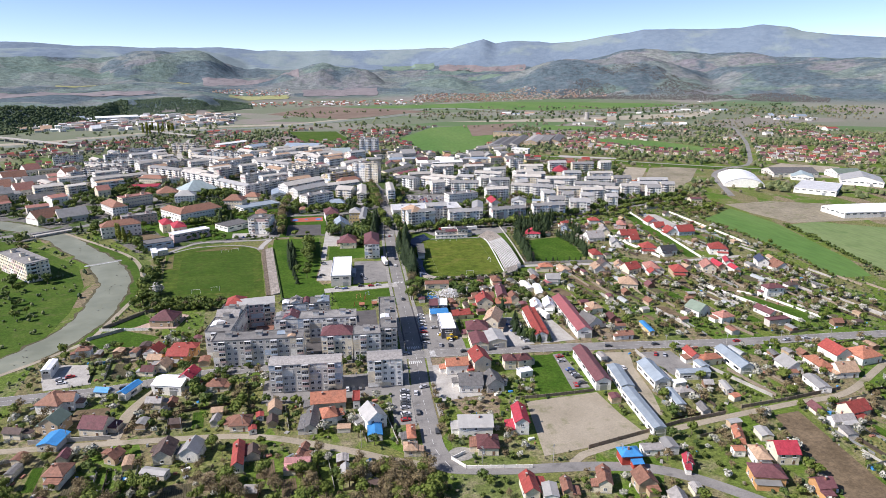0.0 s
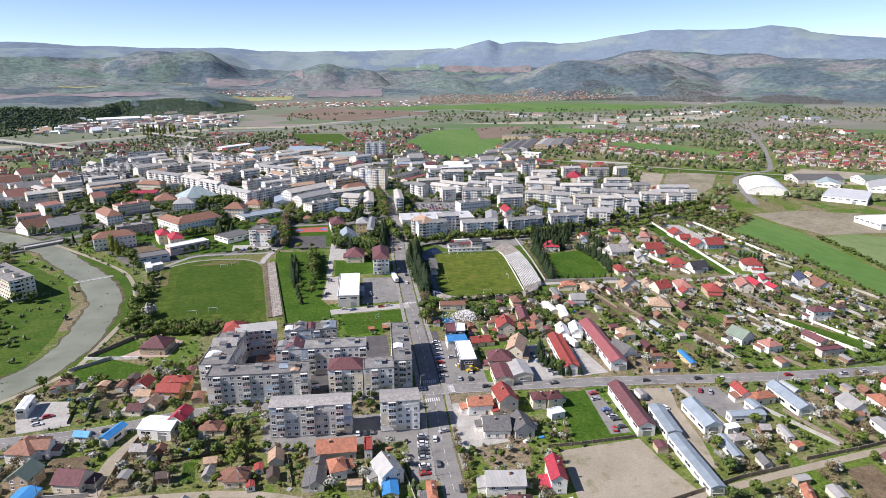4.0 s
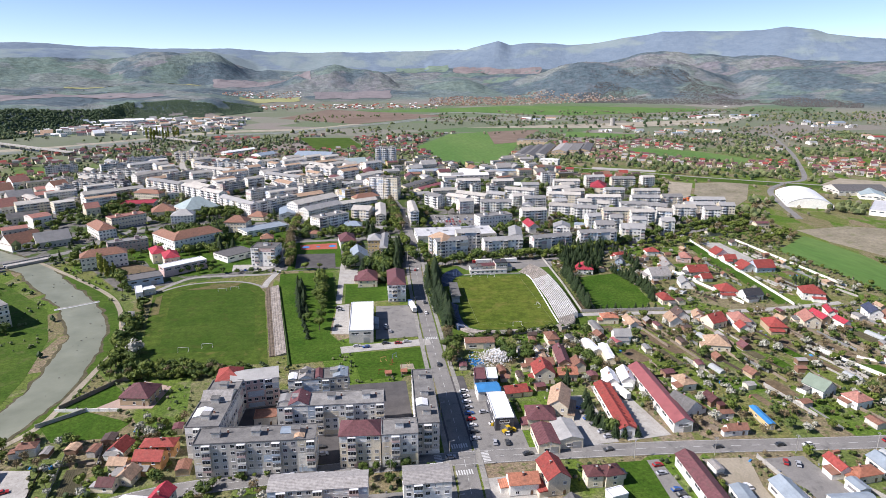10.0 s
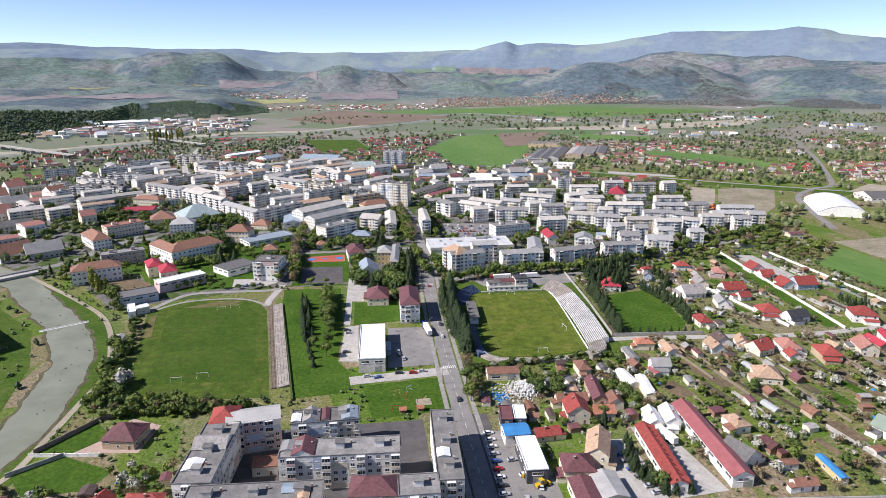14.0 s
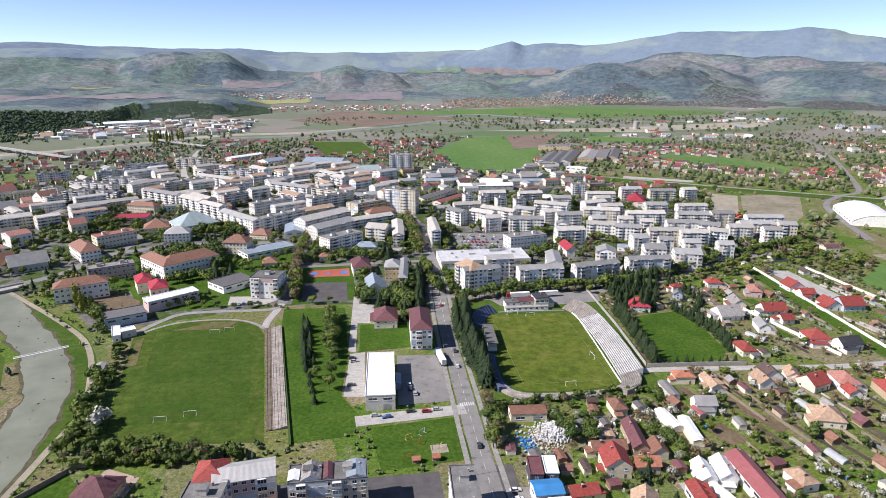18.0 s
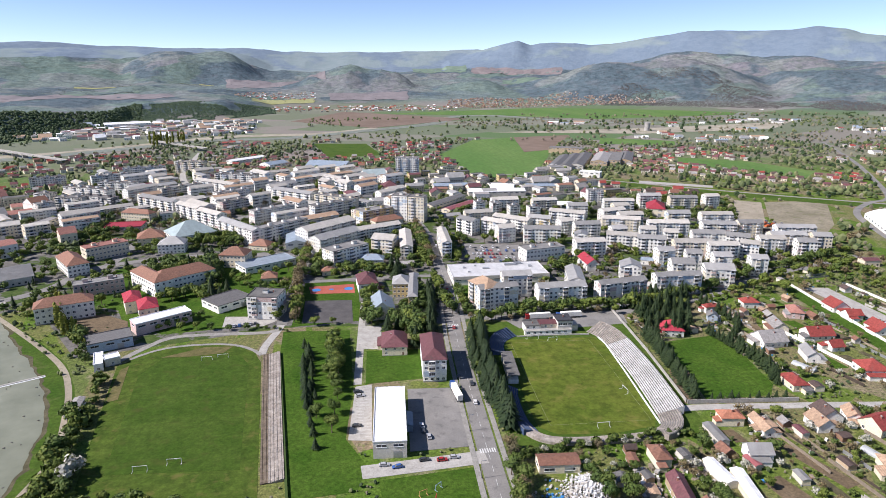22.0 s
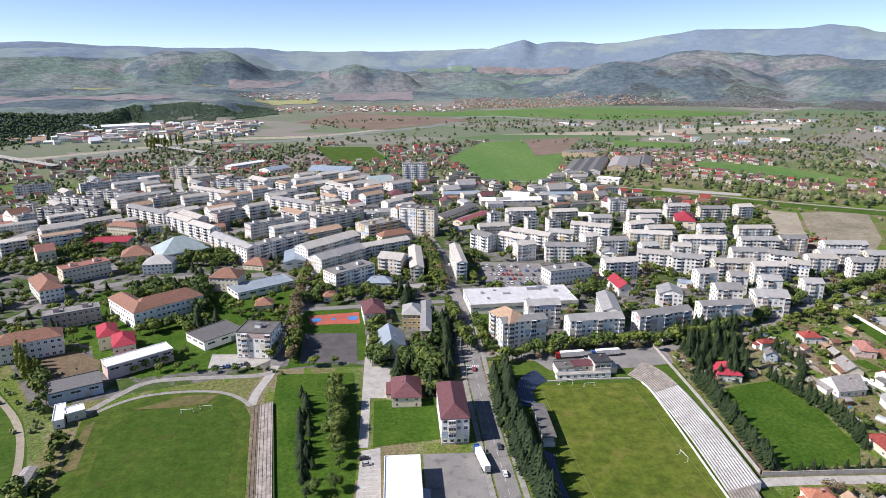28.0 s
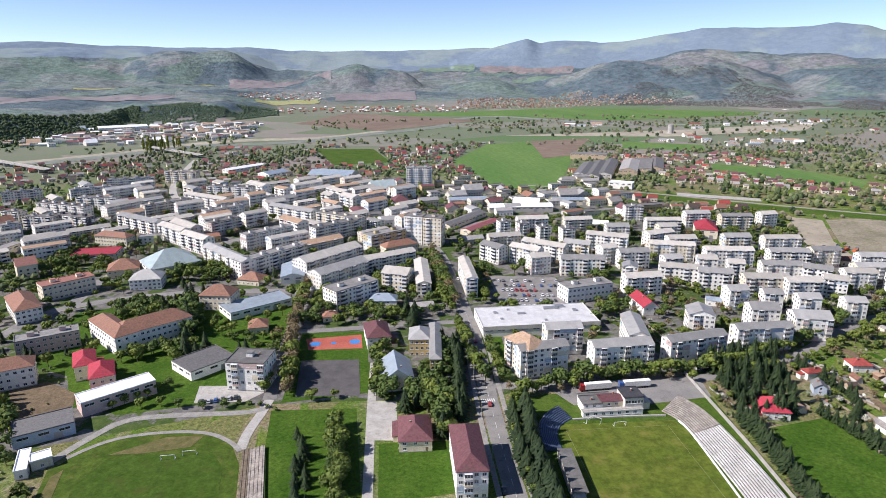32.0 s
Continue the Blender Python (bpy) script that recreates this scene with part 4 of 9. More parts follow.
# ---------------- roofs ----------------
def hip_roof(B, w, d, z, rise, k=0, t=0.2):
    """Four slopes over the rectangle w x d whose eaves stand at z."""
    a, b = w / 2, d / 2
    if w >= d:
        r1, r2 = (-(a - b) - 0.01, 0, z + rise), ((a - b) + 0.01, 0, z + rise)
        top = [[(-a, -b, z), (a, -b, z), r2, r1], [(a, b, z), (-a, b, z), r1, r2], [(a, -b, z), (a, b, z), r2], [(-a, b, z), (-a, -b, z), r1]]
    else:
        r1, r2 = (0, -(b - a), z + rise), (0, (b - a), z + rise)
        top = [[(a, -b, z), (a, b, z), r2, r1], [(-a, b, z), (-a, -b, z), r1, r2], [(-a, -b, z), (a, -b, z), r1], [(a, b, z), (-a, b, z), r2]]
    for f in top:
        B.face(f, k)
    B.box(-a, -b, z - t, a, b, z - 0.004, k, bottom=True)


def gable_roof(B, w, d, z, rise, k=0, t=0.18):
    """Two thick slopes, the ridge along the longer side."""
    a, b = w / 2, d / 2
    if w >= d:
        def P(u, s, h):
            return (u, s, h)
        la, lb = a, b
    else:
        def P(u, s, h):
            return (-s, u, h)
        la, lb = b, a
    for s in (-1, 1):
        e0, e1 = P(-la, s * lb, z), P(la, s * lb, z)
        r0, r1 = P(-la, 0, z + rise), P(la, 0, z + rise)
        g0, g1, q0, q1 = (P(-la, s * lb, z - t), P(la, s * lb, z - t), P(-la, 0, z + rise - t), P(la, 0, z + rise - t))
        quads = [[e0, e1, r1, r0], [g1, g0, q0, q1], [e1, e0, g0, g1], [e0, r0, q0, g0], [r1, e1, g1, q1]]
        for f in quads:
            B.face(f if s < 0 else f[::-1], k)


def gable_wall(B, w, d, z0, z1, rise, k=0):
    """Walls of a rectangle with the two gable triangles."""
    a, b = w / 2, d / 2
    B.box(-a, -b, z0, a, b, z1, k)
    if w >= d:
        B.face([(-a, b, z1), (-a, -b, z1), (-a, 0, z1 + rise)], k)
        B.face([(a, -b, z1), (a, b, z1), (a, 0, z1 + rise)], k)
    else:
        B.face([(-a, -b, z1), (a, -b, z1), (0, -b, z1 + rise)], k)
        B.face([(a, b, z1), (-a, b, z1), (0, b, z1 + rise)], k)


# ---------------- windows, doors, balconies, chimneys: one mesh each, shared ----------------
def window_mesh(w, h):
    B = Build()
    f = 0.09
    B.box(-w / 2, -0.05, 0, w / 2, 0.02, f, 1, bottom=True)
    B.box(-w / 2, -0.05, h - f, w / 2, 0.02, h, 1, bottom=True)
    for x in (-w / 2, -f / 2, w / 2 - f):
        B.box(x, -0.045, f, x + f, 0.02, h - f, 1)
    B.face([(-w / 2 + f, -0.02, f), (w / 2 - f, -0.02, f), (w / 2 - f, -0.02, h - f), (-w / 2 + f, -0.02, h - f)], 0)
    B.box(-w / 2 - 0.1, -0.16, -0.08, w / 2 + 0.1, 0.02, 0, 1, bottom=True)
    return B.mesh("window", [M_GLASS, M_FRAME])


WIN = {"house": window_mesh(1.3, 1.25), "block": window_mesh(1.6, 1.4), "wide": window_mesh(2.6, 1.5), "strip": window_mesh(4.2, 1.3)}


def door_mesh():
    B = Build()
    B.box(-0.5, -0.06, 0, 0.5, 0.02, 2.05, 0)
    B.box(-0.6, -0.04, 0, -0.5, 0.02, 2.15, 1)
    B.box(0.5, -0.04, 0, 0.6, 0.02, 2.15, 1)
    B.box(-0.6, -0.04, 2.05, 0.6, 0.02, 2.15, 1)
    return B.mesh("door", [M_DOOR, M_FRAME])


DOOR = door_mesh()


def chimney_mesh():
    B = Build()
    B.box(-0.3, -0.3, 0, 0.3, 0.3, 1.7, 0)
    B.box(-0.38, -0.38, 1.7, 0.38, 0.38, 1.85, 1, bottom=True)
    return B.mesh("chimney", [M_BRICK, M_CONCRETE])


CHIMNEY = chimney_mesh()


def balcony_mesh(wall):
    B = Build()
    B.box(-1.55, -1.15, 0, 1.55, 0, 0.14, 0, bottom=True)
    B.box(-1.55, -1.15, 0.14, 1.55, -1.07, 1.05, 1)
    B.box(-1.55, -1.07, 0.14, -1.47, 0, 1.05, 1)
    B.box(1.47, -1.07, 0.14, 1.55, 0, 1.05, 1)
    B.box(-1.5, -1.1, 1.05, 1.5, -1.06, 2.45, 2)
    for x in (-1.52, -0.5, 0.46, 1.46):
        B.box(x, -1.13, 1.05, x + 0.07, -1.05, 2.5, 3)
    B.box(-1.55, -1.15, 2.48, 1.55, 0, 2.56, 3, bottom=True)
    return B.mesh("balcony", [M_CONCRETE, wall, M_GLASS, M_FRAME])


BALCONY = [balcony_mesh(WALL[c]) for c in ("white", "cream", "lightblue", "pink", "grey")]
SIDES = ((0, 0), (1, 90), (2, 180), (3, 270))      # -y, +x, +y, -x in the building's own frame


def on_side(side, w, d, u, z):
    """The place of something on a wall: u metres along it from its middle, z up, facing out."""
    if side == 0:
        return pose(u, -d / 2, z)
    if side == 1:
        return pose(w / 2, u, z, 0, 0, 90)
    if side == 2:
        return pose(-u, d / 2, z, 0, 0, 180)
    return pose(-w / 2, -u, z, 0, 0, 270)


ROOF_WORD = {"red": "bright red tiled", "crimson": "crimson tiled", "maroon": "maroon tiled", "darkmaroon": "dark maroon tiled", "orange": "orange tiled", "tile": "faded terracotta tiled",
             "tan": "pale tan tiled", "brown": "brown tiled", "darkbrown": "dark brown tiled", "salmon": "salmon tiled", "pink": "pink tiled", "black": "black tiled", "navy": "dark blue tiled",
             "darkgrey": "dark grey", "grey": "grey", "sheet": "grey sheet-metal", "lightblue": "pale blue sheet-metal", "blue": "bright blue sheet-metal", "bluegrey": "blue-grey sheet-metal",
             "white": "white sheet-metal", "green": "grey-green sheet-metal", "teal": "pale teal sheet-metal", "mallroof": "flat off-white", "redsheet": "dull red sheet-metal", "bitumen": "flat grey bitumen", "pale": "pale fibre-cement"}
STYLE_WORD = {"g": "gabled roof", "h": "hipped roof", "f": "roof", "s": "low-pitched roof"}


def put_roof(style, w, d, z, mat, parent, rise=None):
    """The roof over walls of w x d: gable, hip, flat with a rim, or low pitch. Returns the rise."""
    B = Build()
    ov = 0.45
    short = min(w, d)
    if style == "g":
        rise = rise or short * 0.36
        gable_roof(B, w + 2 * ov, d + 2 * ov, z - 0.1, rise * (short + 2 * ov) / short)
    elif style == "h":
        rise = rise or short * 0.33
        hip_roof(B, w + 2 * ov, d + 2 * ov, z + 0.2, rise)
    elif style == "s":
        rise = rise or short * 0.14
        gable_roof(B, w + 0.5, d + 0.5, z - 0.05, rise * (short + 0.5) / short, t=0.12)
    else:
        rise = 0.0
        B.box(-w / 2 - 0.12, -d / 2 - 0.12, z, w / 2 + 0.12, d / 2 + 0.12, z + 0.12, 0, bottom=True)
        for x0, y0, x1, y1 in ((-w / 2 - 0.15, -d / 2 - 0.15, w / 2 + 0.15, -d / 2 + 0.15), (-w / 2 - 0.15, d / 2 - 0.15, w / 2 + 0.15, d / 2 + 0.15),
                               (-w / 2 - 0.15, -d / 2 + 0.15, -w / 2 + 0.15, d / 2 - 0.15), (w / 2 - 0.15, -d / 2 + 0.15, w / 2 + 0.15, d / 2 - 0.15)):
            B.box(x0, y0, z + 0.12, x1, y1, z + 0.5, 0)
    return part("roof", B.mesh("roof", [mat]), parent), rise


def house(x, y, w, d, deg, eave, style, rc, wc, floors=1, name="house", category="house", windows=True):
    """A house: walls, roof, chimney, door, windows."""
    rng = random.Random(int(x * 31 + y * 17))
    root = thing(name, None, pose(x, y, 0, 0, 0, deg), f"{wc} {'two-storey ' if floors > 1 else ''}{name.replace('_', ' ')} with a {ROOF_WORD[rc]} {STYLE_WORD[style]}", category)
    B = Build()
    short = min(w, d)
    rise = {"g": short * 0.36, "s": short * 0.14}.get(style, 0)
    if rise:
        gable_wall(B, w, d, -0.3, eave, rise)
    else:
        B.box(-w / 2, -d / 2, -0.3, w / 2, d / 2, eave)
    B.box(-w / 2 - 0.06, -d / 2 - 0.06, -0.3, w / 2 + 0.06, d / 2 + 0.06, 0.35, 1)
    part("wall", B.mesh("wall", [WALL[wc], M_CONCRETE]), root)
    _, rise = put_roof(style, w, d, eave, ROOF[rc], root)
    occupy(x, y, w, d, deg, 1.0)
    if not windows:
        return root
    for fl in range(floors):
        z = 0.95 + fl * (eave / floors)
        for side, long in ((0, w), (1, d), (3, d)):
            n = max(1, int((long - 1.2) / 3.2))
            for i in range(n):
                u = (i - (n - 1) / 2) * (long / n)
                if fl == 0 and side == 0 and i == n - 1 and n > 1:
                    part("door", DOOR, root, at=on_side(0, w, d, u, 0.1))
                elif rng.random() < (0.9 if side == 0 else 0.62):
                    part("window", WIN["house"], root, at=on_side(side, w, d, u, z))
    if style in "gh" and eave < 8:
        u = rng.uniform(-0.25, 0.25) * max(w, d)
        s = rng.choice((-1, 1)) * short * 0.14
        zc = eave + rise * 0.55
        part("chimney", CHIMNEY, root, at=pose(u, s, zc) if w >= d else pose(s, u, zc))
    if name == "house" and style in "gh" and x < 400 and y < 640:
        # a lower lean-to against one wall
        side = rng.choice((0, 1, 1, 3, 3))
        long = w if side == 0 else d
        L, D, H = long * rng.uniform(0.45, 0.8), rng.uniform(2.2, 3.6), min(2.5, eave - 0.4)
        m = on_side(side, w, d, (long - L) / 2 * rng.choice((-1, 1)), 0)
        B = Build()
        B.box(-L / 2, -D, -0.3, L / 2, 0.05, H)
        part("annex", B.mesh("annex", [WALL[wc]]), root, at=m)
        B = Build()
        B.face([(-L / 2 - 0.2, -D - 0.3, H + 0.02), (L / 2 + 0.2, -D - 0.3, H + 0.02), (L / 2 + 0.2, -0.03, H + 0.62), (-L / 2 - 0.2, -0.03, H + 0.62)])
        B.face([(-L / 2 - 0.2, -D - 0.3, H - 0.1), (-L / 2 - 0.2, -0.03, H + 0.5), (L / 2 + 0.2, -0.03, H + 0.5), (L / 2 + 0.2, -D - 0.3, H - 0.1)])
        for q in (-1, 1):
            B.face([(q * (L / 2 + 0.2), -D - 0.3, H - 0.1), (q * (L / 2 + 0.2), -D - 0.3, H + 0.02), (q * (L / 2 + 0.2), -0.03, H + 0.62), (q * (L / 2 + 0.2), -0.03, H - 0.1)])
        B.face([(-L / 2 - 0.2, -D - 0.3, H - 0.1), (L / 2 + 0.2, -D - 0.3, H - 0.1), (L / 2 + 0.2, -D - 0.3, H + 0.02), (-L / 2 - 0.2, -D - 0.3, H + 0.02)])
        part("lean_to_roof", B.mesh("lean_to_roof", [ROOF[rc if rng.random() < 0.6 else rng.choice(("sheet", "brown", "darkgrey"))]]), root, at=m)
    return root


def hall(x, y, w, d, deg, eave, style, rc, wc, floors=1):
    """A long hall or shed: walls, roof, strip windows, a wide gate."""
    root = thing("hall", None, pose(x, y, 0, 0, 0, deg), f"long low {wc} hall with a {ROOF_WORD[rc]} {STYLE_WORD[style]}", "hall")
    B = Build()
    short = min(w, d)
    rise = {"g": short * 0.26, "s": short * 0.14}.get(style, 0)
    if rise:
        gable_wall(B, w, d, -0.3, eave, rise)
    else:
        B.box(-w / 2, -d / 2, -0.3, w / 2, d / 2, eave)
    part("wall", B.mesh("wall", [WALL[wc]]), root)
    put_roof(style, w, d, eave, ROOF[rc], root, rise or None)
    occupy(x, y, w, d, deg, 1.0)
    for side, long in ((0, w), (1, d), (3, d)):
        n = max(1, int(long / 6.5))
        for i in range(n):
            part("window", WIN["strip" if long / n > 5 else "wide"], root, at=on_side(side, w, d, (i - (n - 1) / 2) * long / n, eave - 2.3 if eave > 4.5 else 1.3))
    B = Build()
    B.box(-1.7, -0.07, 0, 1.7, 0.02, min(3.2, eave - 0.5), 0)
    part("gate", B.mesh("gate", [M_METAL]), root, "grey metal gate", at=on_side(0, w, d, w * 0.22 if w > 8 else 0, 0))
    return root


def block(x, y, w, d, deg, eave, style, rc, wc, floors, near=2, name="apartment_block"):
    """A block of flats. near 2: every window and balcony of the seen sides is a part; 1: those of the front; 0: all joined."""
    rng = random.Random(int(x * 13 + y * 7))
    root = thing(name, None, pose(x, y, 0, 0, 0, deg), f"{wc} flats of {('', 'one', 'two', 'three', 'four', 'five', 'six', 'seven', 'eight', 'nine', 'ten', 'eleven')[floors]} storeys with a {ROOF_WORD[rc]} {STYLE_WORD[style]}", "apartment block")
    occupy(x, y, w, d, deg, 1.5)
    h = eave / floors
    B = Build()
    rise = {"g": min(w, d) * 0.2, "s": min(w, d) * 0.12}.get(style, 0)
    if rise:
        gable_wall(B, w, d, -0.3, eave, rise)
    else:
        B.box(-w / 2, -d / 2, -0.3, w / 2, d / 2, eave)
    B.box(-w / 2 - 0.05, -d / 2 - 0.05, -0.3, w / 2 + 0.05, d / 2 + 0.05, 0.7, 1)
    # repainted and insulated fields of single flats
    if floors >= 4:
        for side, long in ((0, w), (1, d), (2, w), (3, d)):
            n = max(1, round(long / 6.0))
            for i in range(n):
                for fl in range(floors):
                    if rng.random() < 0.3:
                        u0 = -long / 2 + i * long / n + 0.02
                        u1, z0 = u0 + long / n - 0.04, fl * h + 0.02 + (0.72 if fl == 0 else 0)
                        kk = rng.choice((2, 2, 3, 4))
                        m = on_side(side, w, d, 0, 0)
                        q = [m @ Vector(p) for p in ((u0, -0.05, z0), (u1, -0.05, z0), (u1, -0.05, (fl + 1) * h - 0.02), (u0, -0.05, (fl + 1) * h - 0.02))]
                        e = [m @ Vector(p) for p in ((u0, 0, z0), (u1, 0, z0), (u1, 0, (fl + 1) * h - 0.02), (u0, 0, (fl + 1) * h - 0.02))]
                        B.face([tuple(p) for p in q], kk)
                        for a in range(4):
                            b = (a + 1) % 4
                            B.face([tuple(e[a]), tuple(e[b]), tuple(q[b]), tuple(q[a])], kk)
    part("wall", B.mesh("wall", [WALL[wc], M_CONCRETE, WALL["white"], WALL["cream"], WALL["lightblue" if rng.random() < 0.5 else "pink"]]), root)
    roof, _ = put_roof(style, w, d, eave, ROOF[rc], root, rise or None)
    if style == "f":
        n = max(1, round(max(w, d) / 15))
        for i in range(n):
            u = (i - (n - 1) / 2) * max(w, d) / n
            S = Build()
            S.box(-1.6, -1.4, 0, 1.6, 1.4, 2.2, 0)
            S.box(-1.8, -1.6, 2.2, 1.8, 1.6, 2.4, 1, bottom=True)
            part("stair_head", S.mesh("stair_head", [WALL[wc], ROOF[rc]]), roof, at=pose(u, 0, eave + 0.1) if w >= d else pose(0, u, eave + 0.1))
            for j in range(1):
                part("vent", CHIMNEY, roof, at=pose(u + 4 + j, 2 - 3 * j, eave - 0.4) if w >= d else pose(2 - 3 * j, u + 4 + j, eave - 0.4))
    J = Build()
    for side, long in ((0, w), (1, d), (2, w), (3, d)):
        n = max(1, round(long / 3.1)) if long > 5 else 1
        if long < 13 and side in (1, 3):
            n = max(1, n - 1)
        single = (near == 2 and side != 2) or (near == 1 and side == 0)
        for i in range(n):
            u = (i - (n - 1) / 2) * long / n
            balc = side in (0, 2) and floors >= 4 and i % 4 == 1
            for fl in range(floors):
                z = fl * h + 0.95
                if balc and fl > 0:
                    if single:
                        part("balcony", BALCONY[rng.randrange(5)], root, at=on_side(side, w, d, u, fl * h))
                    else:
                        m = on_side(side, w, d, u, fl * h)
                        for z0, z1, kk in ((0, 1.05, 1), (1.05, 2.4, 0)):
                            q = [(-1.5, -1.1), (1.5, -1.1), (1.5, 0), (-1.5, 0)]
                            for a in range(4):
                                (ax, ay), (bx, by) = q[a], q[(a + 1) % 4]
                                J.face([tuple(m @ Vector(p)) for p in ((ax, ay, z0), (bx, by, z0), (bx, by, z1), (ax, ay, z1))], kk)
                            J.face([tuple(m @ Vector((*p, z1))) for p in q], 1)
                elif single:
                    if rng.random() < 0.96:
                        part("window", WIN["block"], root, at=on_side(side, w, d, u, z))
                else:
                    m = on_side(side, w, d, u, z)
                    J.face([tuple(m @ Vector(p)) for p in ((-0.75, -0.06, 0), (0.75, -0.06, 0), (0.75, -0.06, 1.4), (-0.75, -0.06, 1.4))], 1)
                    J.face([tuple(m @ Vector(p)) for p in ((-0.6, -0.09, 0.12), (0.6, -0.09, 0.12), (0.6, -0.09, 1.28), (-0.6, -0.09, 1.28))], 0)
    if J.f:
        tagged(part("glazing", J.mesh("glazing", [M_GLASS, M_FRAME]), root), kind="stuff")
    return root


def cover(root, u, v, w, d, z, style, rc):
    """A later roof of its own over one section of a flat-roofed block."""
    B = Build()
    if style == "h":
        hip_roof(B, w, d, z + 0.4, min(w, d) * 0.3)
    else:
        gable_roof(B, w, d, z + 0.55, min(w, d) * (0.14 if style == "s" else 0.26))
        gable_wall(B, w - 0.5, d - 0.5, z, z + 0.5, min(w, d) * (0.13 if style == "s" else 0.24), 1)
    part("roof_cover", B.mesh("roof_cover", [ROOF[rc], WALL["white"]]), root, f"{ROOF_WORD[rc]} roof over one stairwell section", at=pose(u, v, 0))


# ---------------- trees ----------------
def leaf_material(name, c1, c2, spread=0.3, rough=0.7):
    m, n, l, b = shader(name, rough, 0.0, 0.2)
    g = n.new("ShaderNodeNewGeometry")
    col = ramp(n, l, g.outputs["Random Per Island"], [(0.0, c1), (1.0, c2)])
    o = n.new("ShaderNodeObjectInfo")
    hue = ramp(n, l, o.outputs["Random"], [(0.0, (1 - spread, 1 - spread * 0.6, 1 - spread)), (0.5, (1, 1, 1)), (1.0, (1 + spread * 1.3, 1 + spread, 1 + spread * 0.3))])
    col = mix(n, l, col, hue, 1.0, "MULTIPLY")
    l.new(col, b.inputs["Base Color"])
    return m


M_LEAF = leaf_material("spring leaves", (0.054, 0.088, 0.016), (0.12, 0.152, 0.036))
M_LEAF_DARK = leaf_material("darker leaves", (0.042, 0.075, 0.018), (0.09, 0.125, 0.034))
M_YOUNG = leaf_material("yellow-green young leaves", (0.1, 0.13, 0.02), (0.2, 0.21, 0.04))
M_NEEDLE = leaf_material("spruce needles", (0.011, 0.024, 0.009), (0.03, 0.048, 0.017), 0.2)
M_BLOSSOM = leaf_material("white blossom", (0.24, 0.25, 0.18), (0.5, 0.48, 0.42), 0.15)
M_TWIG = leaf_material("bare budding twigs", (0.12, 0.095, 0.06), (0.2, 0.165, 0.09), 0.25)


def clump_mesh(name, mat, blobs, count, size, seed, core=0.7):
    """A crown of small bent leaf sprays on the skins of several blobs (x, y, z, rx, rz), with broken cores inside."""
    r = np.random.RandomState(seed)
    V, Fc = [], []
    ico = [(0, 0, 1), (0.894, 0, 0.447), (0.276, 0.851, 0.447), (-0.724, 0.526, 0.447), (-0.724, -0.526, 0.447), (0.276, -0.851, 0.447),
           (0.724, 0.526, -0.447), (-0.276, 0.851, -0.447), (-0.894, 0, -0.447), (-0.276, -0.851, -0.447), (0.724, -0.526, -0.447), (0, 0, -1)]
    tri = [(0, 1, 2), (0, 2, 3), (0, 3, 4), (0, 4, 5), (0, 5, 1), (1, 6, 2), (2, 7, 3), (3, 8, 4), (4, 9, 5), (5, 10, 1),
           (6, 7, 2), (7, 8, 3), (8, 9, 4), (9, 10, 5), (10, 6, 1), (11, 7, 6), (11, 8, 7), (11, 9, 8), (11, 10, 9), (11, 6, 10)]
    for bx, by, bz, rx, rz in blobs:
        if core:
            o = len(V)
            for p in ico:
                s = core * r.uniform(0.75, 1.1)
                V.append((bx + p[0] * rx * s, by + p[1] * rx * s, bz + p[2] * rz * s))
            Fc += [tuple(o + i for i in t) for t in tri]
        for _ in range(count // len(blobs)):
            d = r.normal(size=3)
            d /= np.linalg.norm(d)
            s = r.uniform(0.78, 1.1)
            c = np.array((bx, by, bz)) + d * (rx * s, rx * s, rz * s)
            u = r.normal(size=3)
            u -= d * (u @ d) * 0.93
            u *= size * r.uniform(0.6, 1.25) / np.linalg.norm(u)
            v = np.cross(d, u) * r.uniform(0.6, 1.0)
            o = len(V)
            for q in (c - u - v, c + u - v * 0.6, c + u * 0.7 + v, c - u * 0.8 + v * 0.8 + d * size * 0.4):
                V.append(tuple(q))
            Fc.append((o, o + 1, o + 2, o + 3))
    me = bpy.data.meshes.new(name)
    me.from_pydata([tuple(map(float, v)) for v in V], [], Fc)
    me.materials.append(mat)
    me.update()
    return me


def trunk_mesh(h, r, limbs, seed):
    rr = random.Random(seed)
    B = Build()

    def rod(a, b, r0, r1, n=6):
        a, b = Vector(a), Vector(b)
        q = (b - a).to_track_quat("Z", "Y")
        ra = [a + q @ Vector((r0 * math.cos(i * 6.283 / n), r0 * math.sin(i * 6.283 / n), 0)) for i in range(n)]
        rb = [b + q @ Vector((r1 * math.cos(i * 6.283 / n), r1 * math.sin(i * 6.283 / n), 0)) for i in range(n)]
        for i in range(n):
            j = (i + 1) % n
            B.face([tuple(ra[i]), tuple(ra[j]), tuple(rb[j]), tuple(rb[i])])
    rod((0, 0, -0.3), (0.05, 0, h * 0.45), r, r * 0.75)
    rod((0.05, 0, h * 0.45), (0, 0.05, h * 0.85), r * 0.75, r * 0.25)
    for i in range(limbs):
        a = i * 6.283 / limbs + rr.uniform(-0.4, 0.4)
        z = h * rr.uniform(0.3, 0.5)
        rod((0, 0, z), (math.cos(a) * h * 0.27, math.sin(a) * h * 0.27, z + h * 0.28), r * 0.45, r * 0.15, 5)
    return B.mesh("trunk", [M_BARK])


